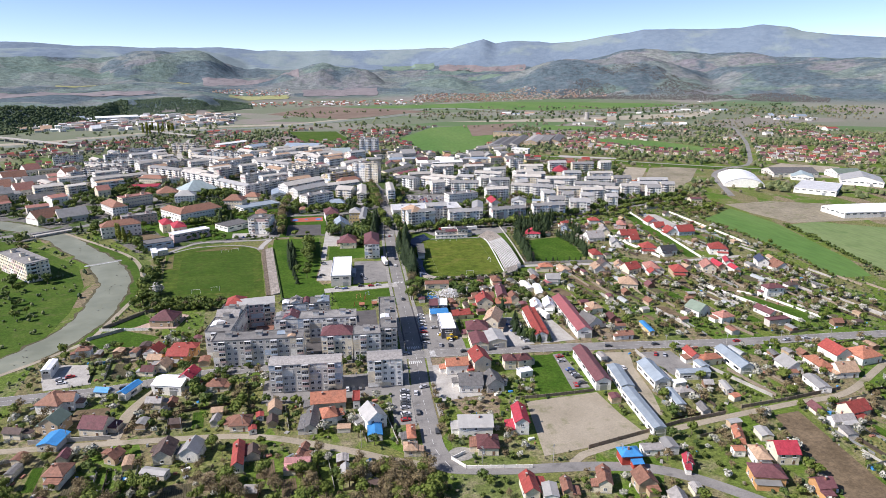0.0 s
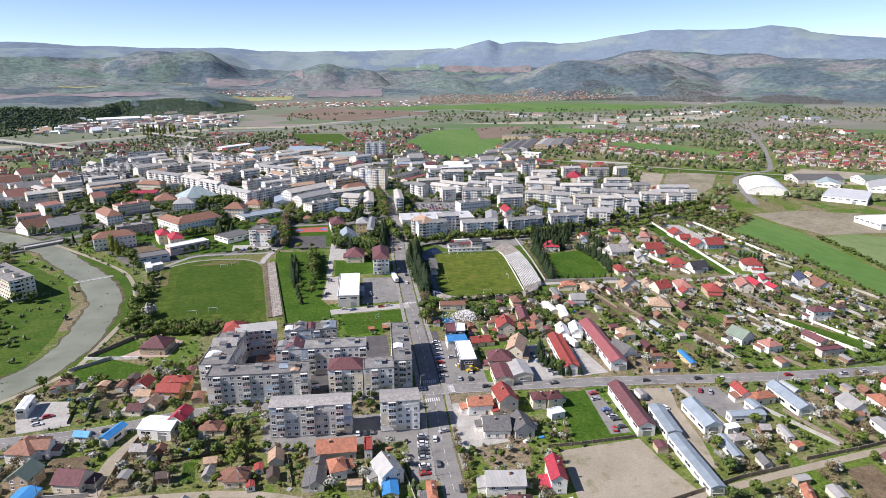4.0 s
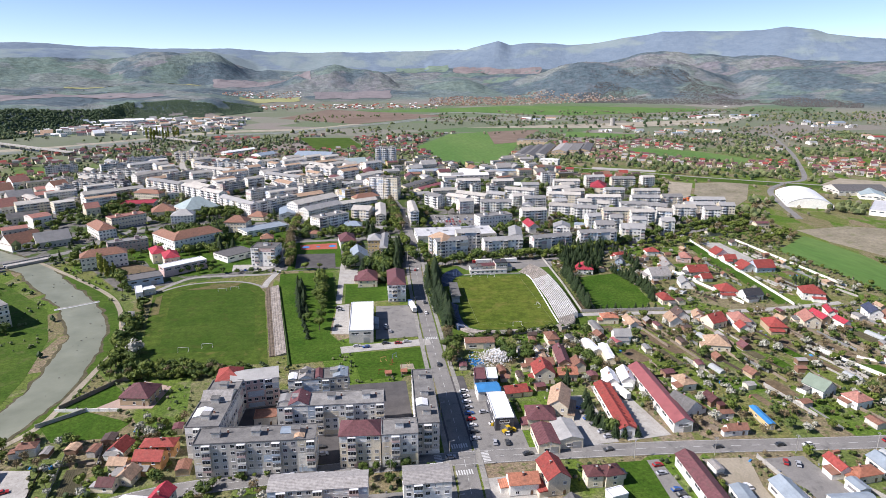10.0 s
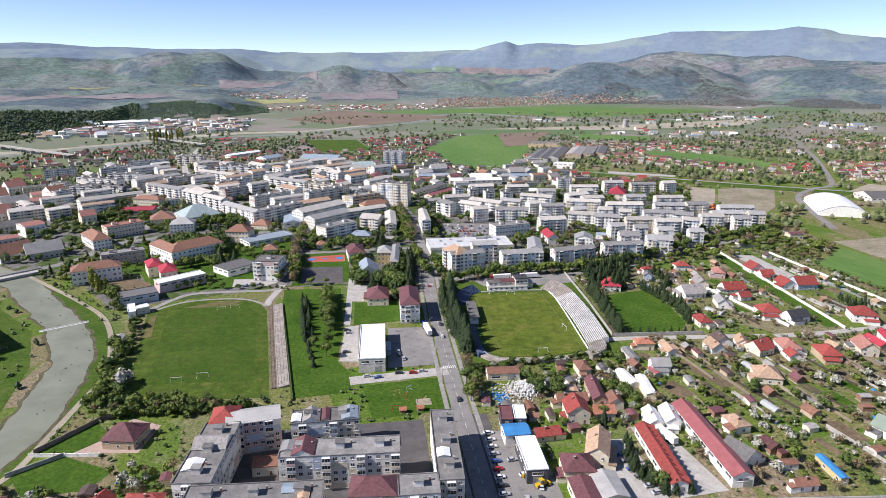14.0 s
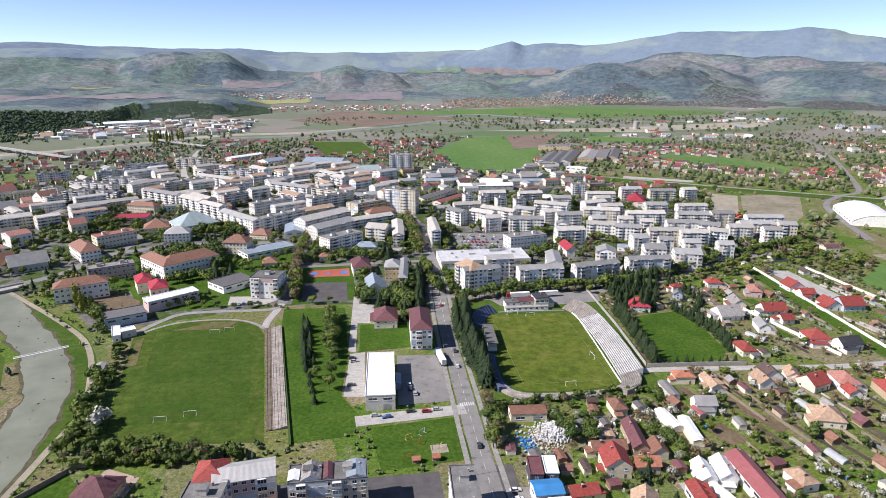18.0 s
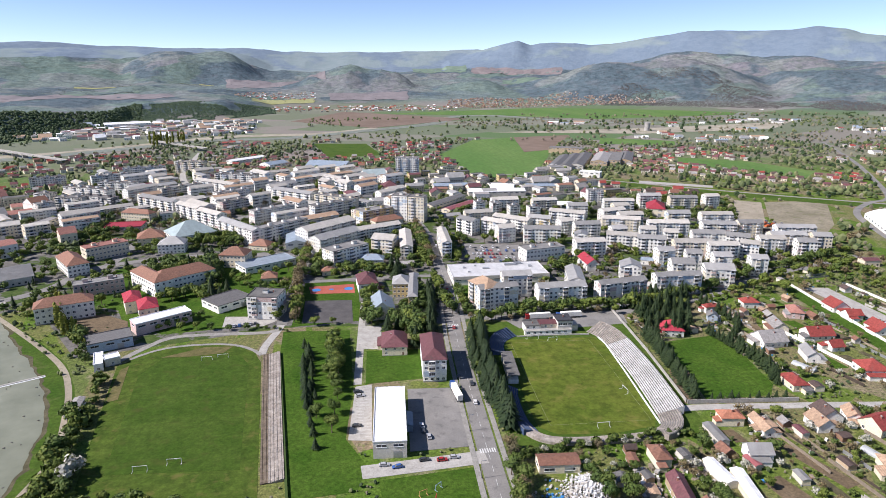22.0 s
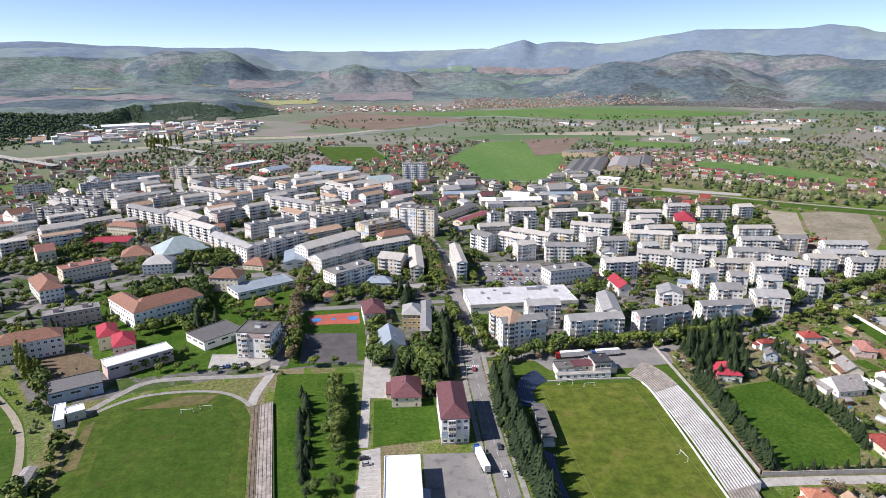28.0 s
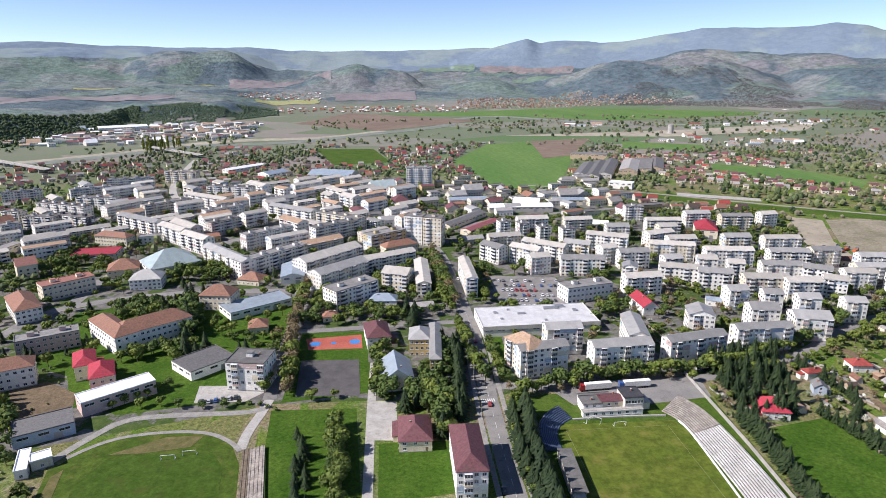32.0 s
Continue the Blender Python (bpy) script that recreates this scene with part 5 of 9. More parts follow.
def crown_blobs(h, r, n, seed, low=0.35):
    rr = random.Random(seed)
    out = [(0, 0, h * 0.66, r * 0.75, h * 0.26)]
    for i in range(n):
        a = i * 6.283 / n + rr.uniform(-0.4, 0.4)
        q = r * rr.uniform(0.4, 0.68)
        out.append((math.cos(a) * q, math.sin(a) * q, h * rr.uniform(low + 0.1, 0.78), r * rr.uniform(0.35, 0.55), h * rr.uniform(0.12, 0.2)))
    return out


def conifer_mesh(h, r, seed):
    rr = random.Random(seed)
    B = Build()
    tiers = 9
    for t in range(tiers):
        z = h * (0.1 + 0.88 * t / tiers)
        rad = r * (1 - t / tiers) ** 0.85 + 0.12
        n = 11 - t // 2
        for i in range(n):
            a = i * 6.283 / n + rr.uniform(-0.25, 0.25)
            q = rad * rr.uniform(0.8, 1.15)
            wv = 3.9 / n * q * 0.55
            c, s = math.cos(a), math.sin(a)
            top = (c * q * 0.05, s * q * 0.05, z + h * 0.14)
            tip = (c * q, s * q, z - h * 0.02 * rr.uniform(0.4, 1.6))
            B.face([top, (c * q * 0.6 - s * wv, s * q * 0.6 + c * wv, z + h * 0.03), tip, (c * q * 0.6 + s * wv, s * q * 0.6 - c * wv, z + h * 0.03)])
    for i in range(6):
        a, b = i * 1.047, (i + 1) * 1.047
        B.face([(math.cos(a) * r * 0.55, math.sin(a) * r * 0.55, h * 0.1), (math.cos(b) * r * 0.55, math.sin(b) * r * 0.55, h * 0.1), (0, 0, h * 0.95)])
    return B.mesh("crown", [M_NEEDLE])


TREES = {}
for _i in range(4):
    TREES["leafy", _i] = (trunk_mesh(8, 0.2, 4, _i), clump_mesh("crown", M_LEAF, crown_blobs(8, 3.2, 6, _i), 620, 0.29, _i))
    TREES["dark", _i] = (trunk_mesh(8, 0.2, 4, _i + 9), clump_mesh("crown", M_LEAF_DARK, crown_blobs(8, 3.3, 7, _i + 20), 620, 0.29, _i + 20))
    TREES["conifer", _i] = (trunk_mesh(8, 0.16, 0, _i), conifer_mesh(8, 2.5 + 0.15 * _i, _i))
    TREES["blossom", _i] = (trunk_mesh(4.5, 0.12, 4, _i), clump_mesh("crown", M_BLOSSOM, crown_blobs(4.5, 2.0, 5, _i + 40), 240, 0.26, _i, 0.45))
    TREES["bare", _i] = (trunk_mesh(8, 0.18, 7, _i + 3), clump_mesh("crown", M_TWIG, crown_blobs(8, 2.9, 6, _i + 60), 620, 0.19, _i + 60, 0.3))
    TREES["poplar", _i] = (trunk_mesh(12, 0.2, 2, _i), clump_mesh("crown", M_YOUNG, [(0, 0, 12 * k, 1.5 - abs(k - 0.45) * 1.6, 1.7) for k in (0.2, 0.35, 0.5, 0.65, 0.8, 0.92)], 320, 0.4, _i + 80))
    TREES["bush", _i] = (trunk_mesh(1.6, 0.06, 4, _i), clump_mesh("crown", M_LEAF, crown_blobs(2.0, 1.3, 4, _i + 99, 0.1), 120, 0.26, _i + 99))
# lighter crowns for the joined trees
LIGHT = {}
for _i in range(4):
    LIGHT["leafy", _i] = clump_mesh("crown", M_LEAF, crown_blobs(8, 3.2, 6, _i), 210, 0.48, _i, 0.75)
    LIGHT["dark", _i] = clump_mesh("crown", M_LEAF_DARK, crown_blobs(8, 3.3, 7, _i + 20), 210, 0.48, _i + 20, 0.75)
    LIGHT["blossom", _i] = clump_mesh("crown", M_BLOSSOM, crown_blobs(4.5, 2.0, 5, _i + 40), 110, 0.38, _i, 0.6)
    LIGHT["bare", _i] = clump_mesh("crown", M_TWIG, crown_blobs(8, 2.9, 6, _i + 60), 240, 0.3, _i + 60, 0.4)
    LIGHT["bush", _i] = clump_mesh("crown", M_LEAF, crown_blobs(2.0, 1.3, 4, _i + 99, 0.1), 56, 0.36, _i + 99)
TREE_WORD = {"leafy": ("tree", "fresh green spring tree with a loose rounded crown"), "dark": ("tree", "full dark green broadleaf tree"), "conifer": ("conifer_tree", "dark narrow spruce with drooping branches"),
             "blossom": ("fruit_tree", "small fruit tree in white blossom"), "bare": ("tree", "tall tree with bare brownish budding twigs"), "poplar": ("poplar_tree", "slim upright poplar in young leaf"), "bush": ("bush", "low rounded green garden bush")}
tree_wishes = []


def tree(kind, x, y, h=None, rng=random):
    """Notes one tree; plant_trees() sets them all."""
    base = {"leafy": 8, "dark": 8, "conifer": 8, "blossom": 4.5, "bare": 8, "poplar": 12, "bush": 2}[kind]
    k = (h or base * rng.uniform(0.75, 1.15)) / base
    tree_wishes.append((kind, x, y, k * rng.uniform(0.9, 1.15), k * rng.uniform(0.9, 1.15), k, rng.uniform(0, 360)))
    occupy(x, y, 2, 2, 0, 0.5)


def plant_trees(limit):
    """The trees nearest to the middle of the plan stand as things with trunk and crown; the others are joined, kind by kind."""
    order = sorted(tree_wishes, key=lambda t: math.hypot((t[1] - 30) * 0.8, (t[2] - 400) * 0.7) + (60 if t[0] == "bush" else 0))
    rest = {}
    for q, (kind, x, y, kx, ky, kz, deg) in enumerate(order):
        i = q % 4
        m = pose(x, y, 0, 0, 0, deg) @ Matrix.Diagonal((kx, ky, kz, 1))
        nm, lab = TREE_WORD[kind]
        if q < limit:
            ob = thing(nm, TREES[kind, i][0], m, lab, "bush" if kind == "bush" else "tree", group="trees and bushes of the town")
            part("crown", TREES[kind, i][1], ob)
        else:
            rest.setdefault(kind, []).append((i, np.array(m)))
    for kind, some in rest.items():
        V, Fc, K, o = [], [], [], 0
        arrays = {}
        for i in range(4):
            for j, me in enumerate((TREES[kind, i][0], LIGHT.get((kind, i), TREES[kind, i][1]), TREES[kind, i][1])):
                co = np.empty(len(me.vertices) * 3)
                me.vertices.foreach_get("co", co)
                arrays[i, j] = (co.reshape(-1, 3), [tuple(p.vertices) for p in me.polygons])
        for i, m in some:
            for j in (0, 2 if m[1, 3] < 235 and m[0, 3] < 60 else 1):
                co, fs = arrays[i, j]
                V.append(co @ m[:3, :3].T + m[:3, 3])
                Fc += [tuple(v + o for v in f) for f in fs]
                K += [min(j, 1)] * len(fs)
                o += len(co)
        me = bpy.data.meshes.new(kind)
        me.from_pydata(np.concatenate(V).tolist(), [], Fc)
        me.materials.append(M_BARK)
        me.materials.append(TREES[kind, 0][1].materials[0])
        me.polygons.foreach_set("material_index", K)
        me.update()
        thing("garden_" + {"leafy": "trees", "dark": "dark_trees", "conifer": "conifers", "blossom": "fruit_trees", "bare": "bare_trees", "poplar": "poplars", "bush": "bushes"}[kind], me, Matrix(),
              "many more of the town's " + {"leafy": "fresh green trees", "dark": "dark green trees", "conifer": "dark spruces", "blossom": "white blossoming fruit trees", "bare": "bare budding trees", "poplar": "young poplars", "bush": "low garden bushes"}[kind], "trees", kind="stuff")


def forest(name, spots, mat, label, category="trees", low=0.1):
    """Many trees too far or too dense to count, as one mesh of ragged clumps. spots: (x, y, z, radius, height)."""
    r = np.random.RandomState(len(spots))
    ico = np.array([(0, 0, 1), (0.894, 0, 0.447), (0.276, 0.851, 0.447), (-0.724, 0.526, 0.447), (-0.724, -0.526, 0.447), (0.276, -0.851, 0.447),
                    (0.724, 0.526, -0.447), (-0.276, 0.851, -0.447), (-0.894, 0, -0.447), (-0.276, -0.851, -0.447), (0.724, -0.526, -0.447), (0, 0, -1)])
    tri = np.array([(0, 1, 2), (0, 2, 3), (0, 3, 4), (0, 4, 5), (0, 5, 1), (1, 6, 2), (2, 7, 3), (3, 8, 4), (4, 9, 5), (5, 10, 1),
                    (6, 7, 2), (7, 8, 3), (8, 9, 4), (9, 10, 5), (10, 6, 1)])
    S = np.array(spots, float)
    two = np.concatenate([S, S + np.stack([r.uniform(-0.7, 0.7, len(S)) * S[:, 3], r.uniform(-0.7, 0.7, len(S)) * S[:, 3], 0 * S[:, 0], -0.3 * S[:, 3], -0.25 * S[:, 4]], 1)])
    n = len(two)
    jit = r.uniform(0.65, 1.2, (n, 12, 1))
    P = ico[None] * jit * np.stack([two[:, 3], two[:, 3], two[:, 4] * 0.5], 1)[:, None, :]
    P += np.stack([two[:, 0], two[:, 1], two[:, 2] + two[:, 4] * (0.5 + low * 0.3)], 1)[:, None, :]
    Fi = (tri[None] + (np.arange(n) * 12)[:, None, None]).reshape(-1, 3)
    me = bpy.data.meshes.new(name)
    me.from_pydata(P.reshape(-1, 3).tolist(), [], Fi.tolist())
    me.materials.append(mat)
    me.update()
    return thing(name, me, Matrix(), label, category, kind="stuff")


# ---------------- cars ----------------
PAINT = [plain(nm + " car paint", c, 0.3) for nm, c in (("white", (0.75, 0.75, 0.75)), ("silver", (0.45, 0.46, 0.48)), ("dark grey", (0.06, 0.065, 0.07)), ("red", (0.4, 0.03, 0.03)), ("blue", (0.05, 0.12, 0.35)))]
PAINT_WORD = ("white", "silver", "dark grey", "red", "blue")


def car_meshes():
    out = []
    for p in PAINT:
        B = Build()
        prof = [(-2.1, 0.3), (2.1, 0.3), (2.15, 0.65), (1.3, 0.85), (-1.95, 0.95), (-2.15, 0.7)]
        for s in (-0.85, 0.85):
            f = [(x, s, z) for x, z in prof]
            B.face(f if s < 0 else f[::-1])
        for (x0, z0), (x1, z1) in zip(prof, prof[1:] + prof[:1]):
            B.face([(x0, -0.85, z0), (x0, 0.85, z0), (x1, 0.85, z1), (x1, -0.85, z1)][::-1])
        C = Build()
        a = [(-1.75, 0.93), (1.05, 0.84), (0.45, 1.4), (-1.3, 1.45)]
        for s in (-0.78, 0.78):
            f = [(x, s * (1 if z < 1 else 0.85), z) for x, z in a]
            C.face(f if s < 0 else f[::-1], 0)
        for q, ((x0, z0), (x1, z1)) in enumerate(zip(a, a[1:] + a[:1])):
            y0, y1 = 0.78 * (1 if z0 < 1 else 0.85), 0.78 * (1 if z1 < 1 else 0.85)
            C.face([(x0, -y0, z0), (x0, y0, z0), (x1, y1, z1), (x1, -y1, z1)][::-1], 1 if q == 2 else 0)
        out.append((B.mesh("car", [p]), C.mesh("cabin", [M_GLASS, p])))
    W = Build()
    ring = [(0.32 * math.cos(i * 0.7854), 0.32 * math.sin(i * 0.7854)) for i in range(8)]
    for i in range(8):
        (x0, z0), (x1, z1) = ring[i], ring[(i + 1) % 8]
        W.face([(x0, -0.1, z0), (x1, -0.1, z1), (x1, 0.1, z1), (x0, 0.1, z0)])
    W.face([(x, -0.1, z) for x, z in ring][::-1])
    W.face([(x, 0.1, z) for x, z in ring])
    return out, W.mesh("wheel", [M_RUBBER])


CARS, WHEEL = car_meshes()


def car(x, y, deg, colour=None, rng=random, where="parked in the town", detail=True, z=0.12):
    c = rng.choice((0, 0, 1, 1, 2, 2, 3, 4)) if colour is None else colour
    ob = thing("car", CARS[c][0], pose(x, y, z, 0, 0, deg), f"{PAINT_WORD[c]} hatchback car {where}", "car", group="cars")
    part("cabin", CARS[c][1], ob)
    if detail:
        for u in (-1.3, 1.3):
            for s in (-0.78, 0.78):
                part("wheel", WHEEL, ob, at=pose(u, s, 0.32))
    return ob

# ---------------- buildings ----------------
block(-9.5, 273.7, 33.1, 9.1, -5, 14.5, "s", "grey", "grey", 5, 2)
block(27.2, 271.2, 16.3, 10.2, -4, 14.5, "s", "grey", "white", 5, 2)
rows = block(-33.3, 306.3, 44.9, 10.6, -5, 14.5, "f", "bitumen", "grey", 5, 2)
wingw = block(-52.6, 334.0, 13.1, 38.2, -7, 14.5, "f", "bitumen", "grey", 5, 2)
block(-39.3, 357.5, 20.5, 10.8, 6, 14.5, "g", "sheet", "pink", 5, 2)
block(-50.5, 359.0, 10.4, 12.1, 0, 14.5, "h", "red", "pink", 5, 2)
rown = block(-10.3, 352.0, 27.0, 10.3, -1, 14.5, "f", "bitumen", "cream", 5, 2)
rowm = block(-4.8, 328.7, 43.9, 11.0, -5, 14.5, "f", "bitumen", "white", 5, 2)
block(6.2, 303.8, 15.7, 10.6, -7, 14.5, "h", "maroon", "cream", 5, 2)
block(21.1, 302.1, 13.9, 11.0, -4, 14.5, "f", "bitumen", "white", 5, 2)
winge = block(34.4, 325.3, 9.2, 45.7, -5, 14.5, "f", "bitumen", "grey", 5, 2)
house(-33.6, 339.3, 9.3, 6.9, -1, 4, "f", "brown", "grey")
hall(68.1, 325.5, 8.0, 21.9, -4, 6, "f", "white", "dark")
hall(67.2, 344.3, 10.5, 8.7, -2, 5, "s", "blue", "white")
house(71.9, 355.3, 4.9, 10.6, -10, 6, "f", "white", "dark", 2)
house(66.0, 355.7, 5.0, 11.3, -9, 6, "f", "maroon", "dark", 2)
house(80.4, 343.4, 10.7, 6.2, 3, 3, "g", "red", "cream")
house(84.2, 317.7, 12.0, 11.6, -10, 5, "h", "maroon", "cream")
hall(81.2, 302.4, 8.8, 15.0, -5, 4.5, "s", "maroon", "cream")
hall(90.9, 304.2, 9.8, 14.8, -2, 4.5, "s", "sheet", "cream")
house(96.3, 327.3, 8.8, 16.7, -25, 6, "g", "tan", "cream", 2)
hall(119.0, 319.7, 6.3, 39.2, -7, 4.5, "g", "red", "white")
hall(144.1, 326.2, 8.2, 52.7, -5, 5, "g", "redsheet", "white")
house(128.7, 344.8, 5.9, 11.9, -11, 4.5, "g", "white", "white")
house(137.0, 345.1, 6.3, 12.4, -13, 4.5, "g", "white", "white")
hall(128.4, 261.2, 7.2, 36.1, -5, 5, "g", "maroon", "white")
house(75.2, 276.2, 8.5, 12.5, 2, 7, "g", "red", "cream", 2)
house(63.3, 275.4, 10.7, 6.9, -3, 5, "g", "orange", "white")
house(66.1, 258.1, 10.9, 10.5, -7, 4, "g", "darkgrey", "white")
house(76.8, 256.6, 8.2, 10.8, -0, 4, "g", "darkgrey", "grey")
house(90.4, 274.9, 5.9, 6.4, -5, 5, "h", "darkmaroon", "cream", 2)
house(97.3, 274.2, 7.1, 6.3, 3, 5, "h", "darkmaroon", "cream", 2)
house(95.1, 264.4, 6.5, 4.6, 10, 3, "f", "white", "white")
hall(138.0, 248.9, 6.2, 21.4, -8, 4, "s", "lightblue", "white")
hall(134.2, 219.9, 5.4, 33.5, -4, 4, "s", "lightblue", "white")
hall(155.7, 249.5, 7.8, 20.3, -4, 4, "g", "lightblue", "white")
hall(153.8, 227.0, 4.0, 14.8, -7, 3, "s", "lightblue", "white")
hall(174.8, 246.2, 15.6, 4.5, -5, 4, "s", "lightblue", "white")
hall(183.1, 252.5, 4.4, 6.9, 0, 4, "s", "lightblue", "white")
house(185.2, 264.7, 4.6, 9.5, -3, 4, "g", "red", "white")
house(192.1, 258.9, 10.2, 5.4, 2, 3.5, "h", "orange", "cream")
hall(203.4, 255.6, 7.1, 22.8, -2, 4, "g", "lightblue", "white")
house(160.9, 231.2, 6.7, 4.2, -1, 3, "h", "grey", "cream")
house(182.6, 231.5, 3.0, 8.8, -11, 3, "s", "sheet", "grey")
house(181.6, 223.4, 4.0, 3.5, 11, 2.5, "s", "orange", "cream")
house(163.1, 239.6, 6.0, 3.5, 7, 3, "s", "white", "white")
house(139.7, 273.1, 3.4, 6.0, 0, 3, "s", "grey", "white")
house(180.8, 302.5, 3.1, 15.0, -5, 3, "s", "blue", "yellow")
hall(-135.1, 312.5, 4.0, 12.2, 3, 5, "s", "white", "white")
house(-119.6, 276.7, 10.6, 12.5, -16, 4.5, "h", "tile", "white")
house(-116.2, 275.7, 10.9, 6.3, -4, 5, "g", "tile", "white", 2)
hall(-90.2, 282.3, 4.0, 11.2, -24, 4, "g", "blue", "white")
house(-102.3, 284.1, 6.1, 3.7, -16, 3, "g", "blue", "white")
hall(-72.0, 283.6, 14.5, 10.6, -17, 5, "s", "white", "white")
house(-64.5, 286.5, 6.5, 9.5, -17, 6.2, "g", "crimson", "white", 2)
house(-74.6, 314.0, 10.6, 6.8, -12, 5, "g", "red", "orange", 2)
house(-73.2, 322.5, 13.0, 6.0, -7, 5, "h", "red", "orange", 2)
house(-89.1, 326.2, 6.9, 7.7, -17, 3, "g", "red", "white")
house(-86.5, 315.3, 6.8, 5.0, -13, 3, "g", "tan", "cream")
house(-80.8, 306.4, 6.4, 6.8, -17, 3, "g", "tan", "cream")
house(-86.7, 302.5, 5.9, 5.3, -13, 3, "g", "darkmaroon", "cream")
house(-125.3, 330.9, 7.0, 4.6, 3, 4, "h", "brown", "white")
house(-51.8, 280.5, 7.9, 6.9, -8, 3, "h", "brown", "cream")
house(-76.2, 268.5, 6.5, 4.6, -11, 3.5, "g", "grey", "cream")
house(-112.8, 257.2, 8.3, 8.7, -16, 5, "g", "green", "tan", 2)
house(-109.3, 245.2, 7.9, 9.8, -11, 3, "s", "blue", "grey")
house(-95.3, 252.6, 10.5, 9.0, -16, 4, "g", "maroon", "cream")
house(-93.0, 370.2, 13.3, 13.4, -12, 4, "h", "maroon", "tan", 2)
house(0.1, 254.5, 15.0, 9.0, -3, 4, "g", "orange", "cream")
house(-7.1, 239.9, 5.4, 15.0, -6, 3, "g", "darkgrey", "grey")
house(-0.1, 241.7, 6.0, 8.3, 8, 4, "h", "orange", "white")
house(12.4, 253.4, 3.0, 8.6, -4, 4, "f", "red", "white")
house(18.3, 226.6, 5.7, 8.5, -3, 3, "s", "blue", "white")
house(18.3, 235.9, 8.5, 10.5, 17, 5, "g", "sheet", "white", 2)
house(32.7, 221.9, 3.0, 9.7, -5, 3, "h", "orange", "cream")
house(31.0, 211.6, 5.0, 5.6, -7, 3, "h", "tan", "cream")
house(-36.6, 244.2, 7.9, 8.4, -6, 3, "h", "brown", "cream")
house(-29.3, 248.7, 3.0, 3.9, 7, 2.5, "s", "red", "white")
house(-31.5, 238.6, 3.0, 3.7, 10, 2.5, "s", "red", "white")
house(-34.8, 218.4, 3.8, 15.0, 3, 4, "g", "red", "white")
house(-63.0, 227.2, 6.8, 10.0, -4, 4, "g", "darkbrown", "cream")
house(-52.9, 226.1, 7.1, 8.5, -11, 4, "g", "sheet", "white")
house(-82.1, 228.8, 5.3, 5.4, -28, 3, "g", "brown", "tan")
house(-99.0, 221.4, 7.5, 7.7, -11, 3.5, "h", "brown", "white")
house(-12.3, 211.0, 9.0, 3.5, -8, 3, "g", "pink", "cream")
house(-10.7, 217.4, 3.0, 8.0, -18, 3, "g", "brown", "cream")
house(-64.2, 214.6, 9.8, 4.0, -21, 3, "s", "sheet", "grey")
house(-127.4, 254.4, 7.5, 3.9, -17, 3, "g", "darkbrown", "cream")
block(-215.5, 488.0, 15.1, 50.0, 42, 14, "f", "bitumen", "cream", 5, 0)
house(59.4, 221.1, 13.9, 8.7, -9, 5, "g", "sheet", "white", 2)
house(61.4, 208.1, 8.0, 9.1, -11, 3.5, "h", "darkmaroon", "cream")
house(78.9, 221.3, 5.6, 13.0, -9, 6, "g", "crimson", "white", 2)
house(112.7, 190.0, 7.5, 5.9, -6, 4, "h", "blue", "red")
house(123.8, 193.1, 8.0, 4.6, -6, 3, "s", "grey", "white")
house(131.2, 193.3, 5.6, 6.8, -4, 3.5, "s", "sheet", "white")
house(69.1, 179.5, 5.2, 10.1, -5, 4, "g", "red", "cream")
house(75.4, 175.4, 5.1, 7.4, -12, 3.5, "s", "sheet", "white")
house(96.9, 178.2, 4.7, 9.1, -18, 4, "g", "brown", "cream")
house(110.8, 174.6, 6.9, 7.0, -4, 4, "g", "brown", "tan")
house(81.7, 176.2, 3.2, 7.1, -12, 4, "g", "brown", "tan")
house(171.5, 179.7, 8.4, 8.4, -11, 5, "g", "crimson", "cream", 2)
house(156.4, 169.3, 10.9, 8.0, -17, 4, "h", "maroon", "orange")
house(171.8, 160.1, 6.0, 6.0, -4, 3.5, "g", "maroon", "orange")
house(163.1, 195.1, 3.3, 8.5, -25, 3, "g", "orange", "cream")
house(156.3, 185.4, 4.3, 3.5, -11, 3, "s", "orange", "white")
house(161.4, 179.9, 5.2, 8.9, -14, 4, "h", "tan", "white")
house(133.1, 182.8, 3.0, 5.2, -22, 3, "g", "crimson", "white")
house(223.9, 201.9, 10.2, 7.9, 8, 4, "g", "red", "cream")
house(212.7, 196.4, 9.6, 4.8, -3, 3, "g", "grey", "white")
house(249.2, 235.1, 9.9, 9.1, -5, 3.5, "g", "tan", "white")
house(226.4, 244.3, 9.0, 10.3, -5, 3.5, "g", "sheet", "white")
house(227.0, 226.5, 6.3, 13.0, -9, 3, "s", "sheet", "white")
house(241.9, 243.2, 6.9, 13.0, -4, 3.5, "h", "orange", "white")
house(260.4, 252.9, 9.2, 13.0, 0, 4, "g", "red", "white")
house(271.0, 246.9, 13.1, 11.9, 7, 4, "h", "orange", "white")
house(221.9, 403.9, 11.0, 10.4, 15, 4, "g", "red", "cream")
house(238.1, 403.0, 9.8, 13.0, -14, 4, "h", "salmon", "white")
house(234.0, 393.3, 6.1, 7.5, -11, 3, "g", "red", "white")
house(253.4, 391.8, 10.1, 13.0, -15, 4, "h", "red", "tan")
house(278.8, 394.4, 9.3, 13.0, -19, 4.5, "g", "salmon", "cream", 2)
house(289.5, 398.3, 5.5, 13.0, -4, 4, "g", "crimson", "tan")
house(301.9, 405.0, 4.0, 12.2, -24, 4, "g", "crimson", "white")
house(296.2, 388.2, 4.5, 9.6, -4, 4, "g", "crimson", "white")
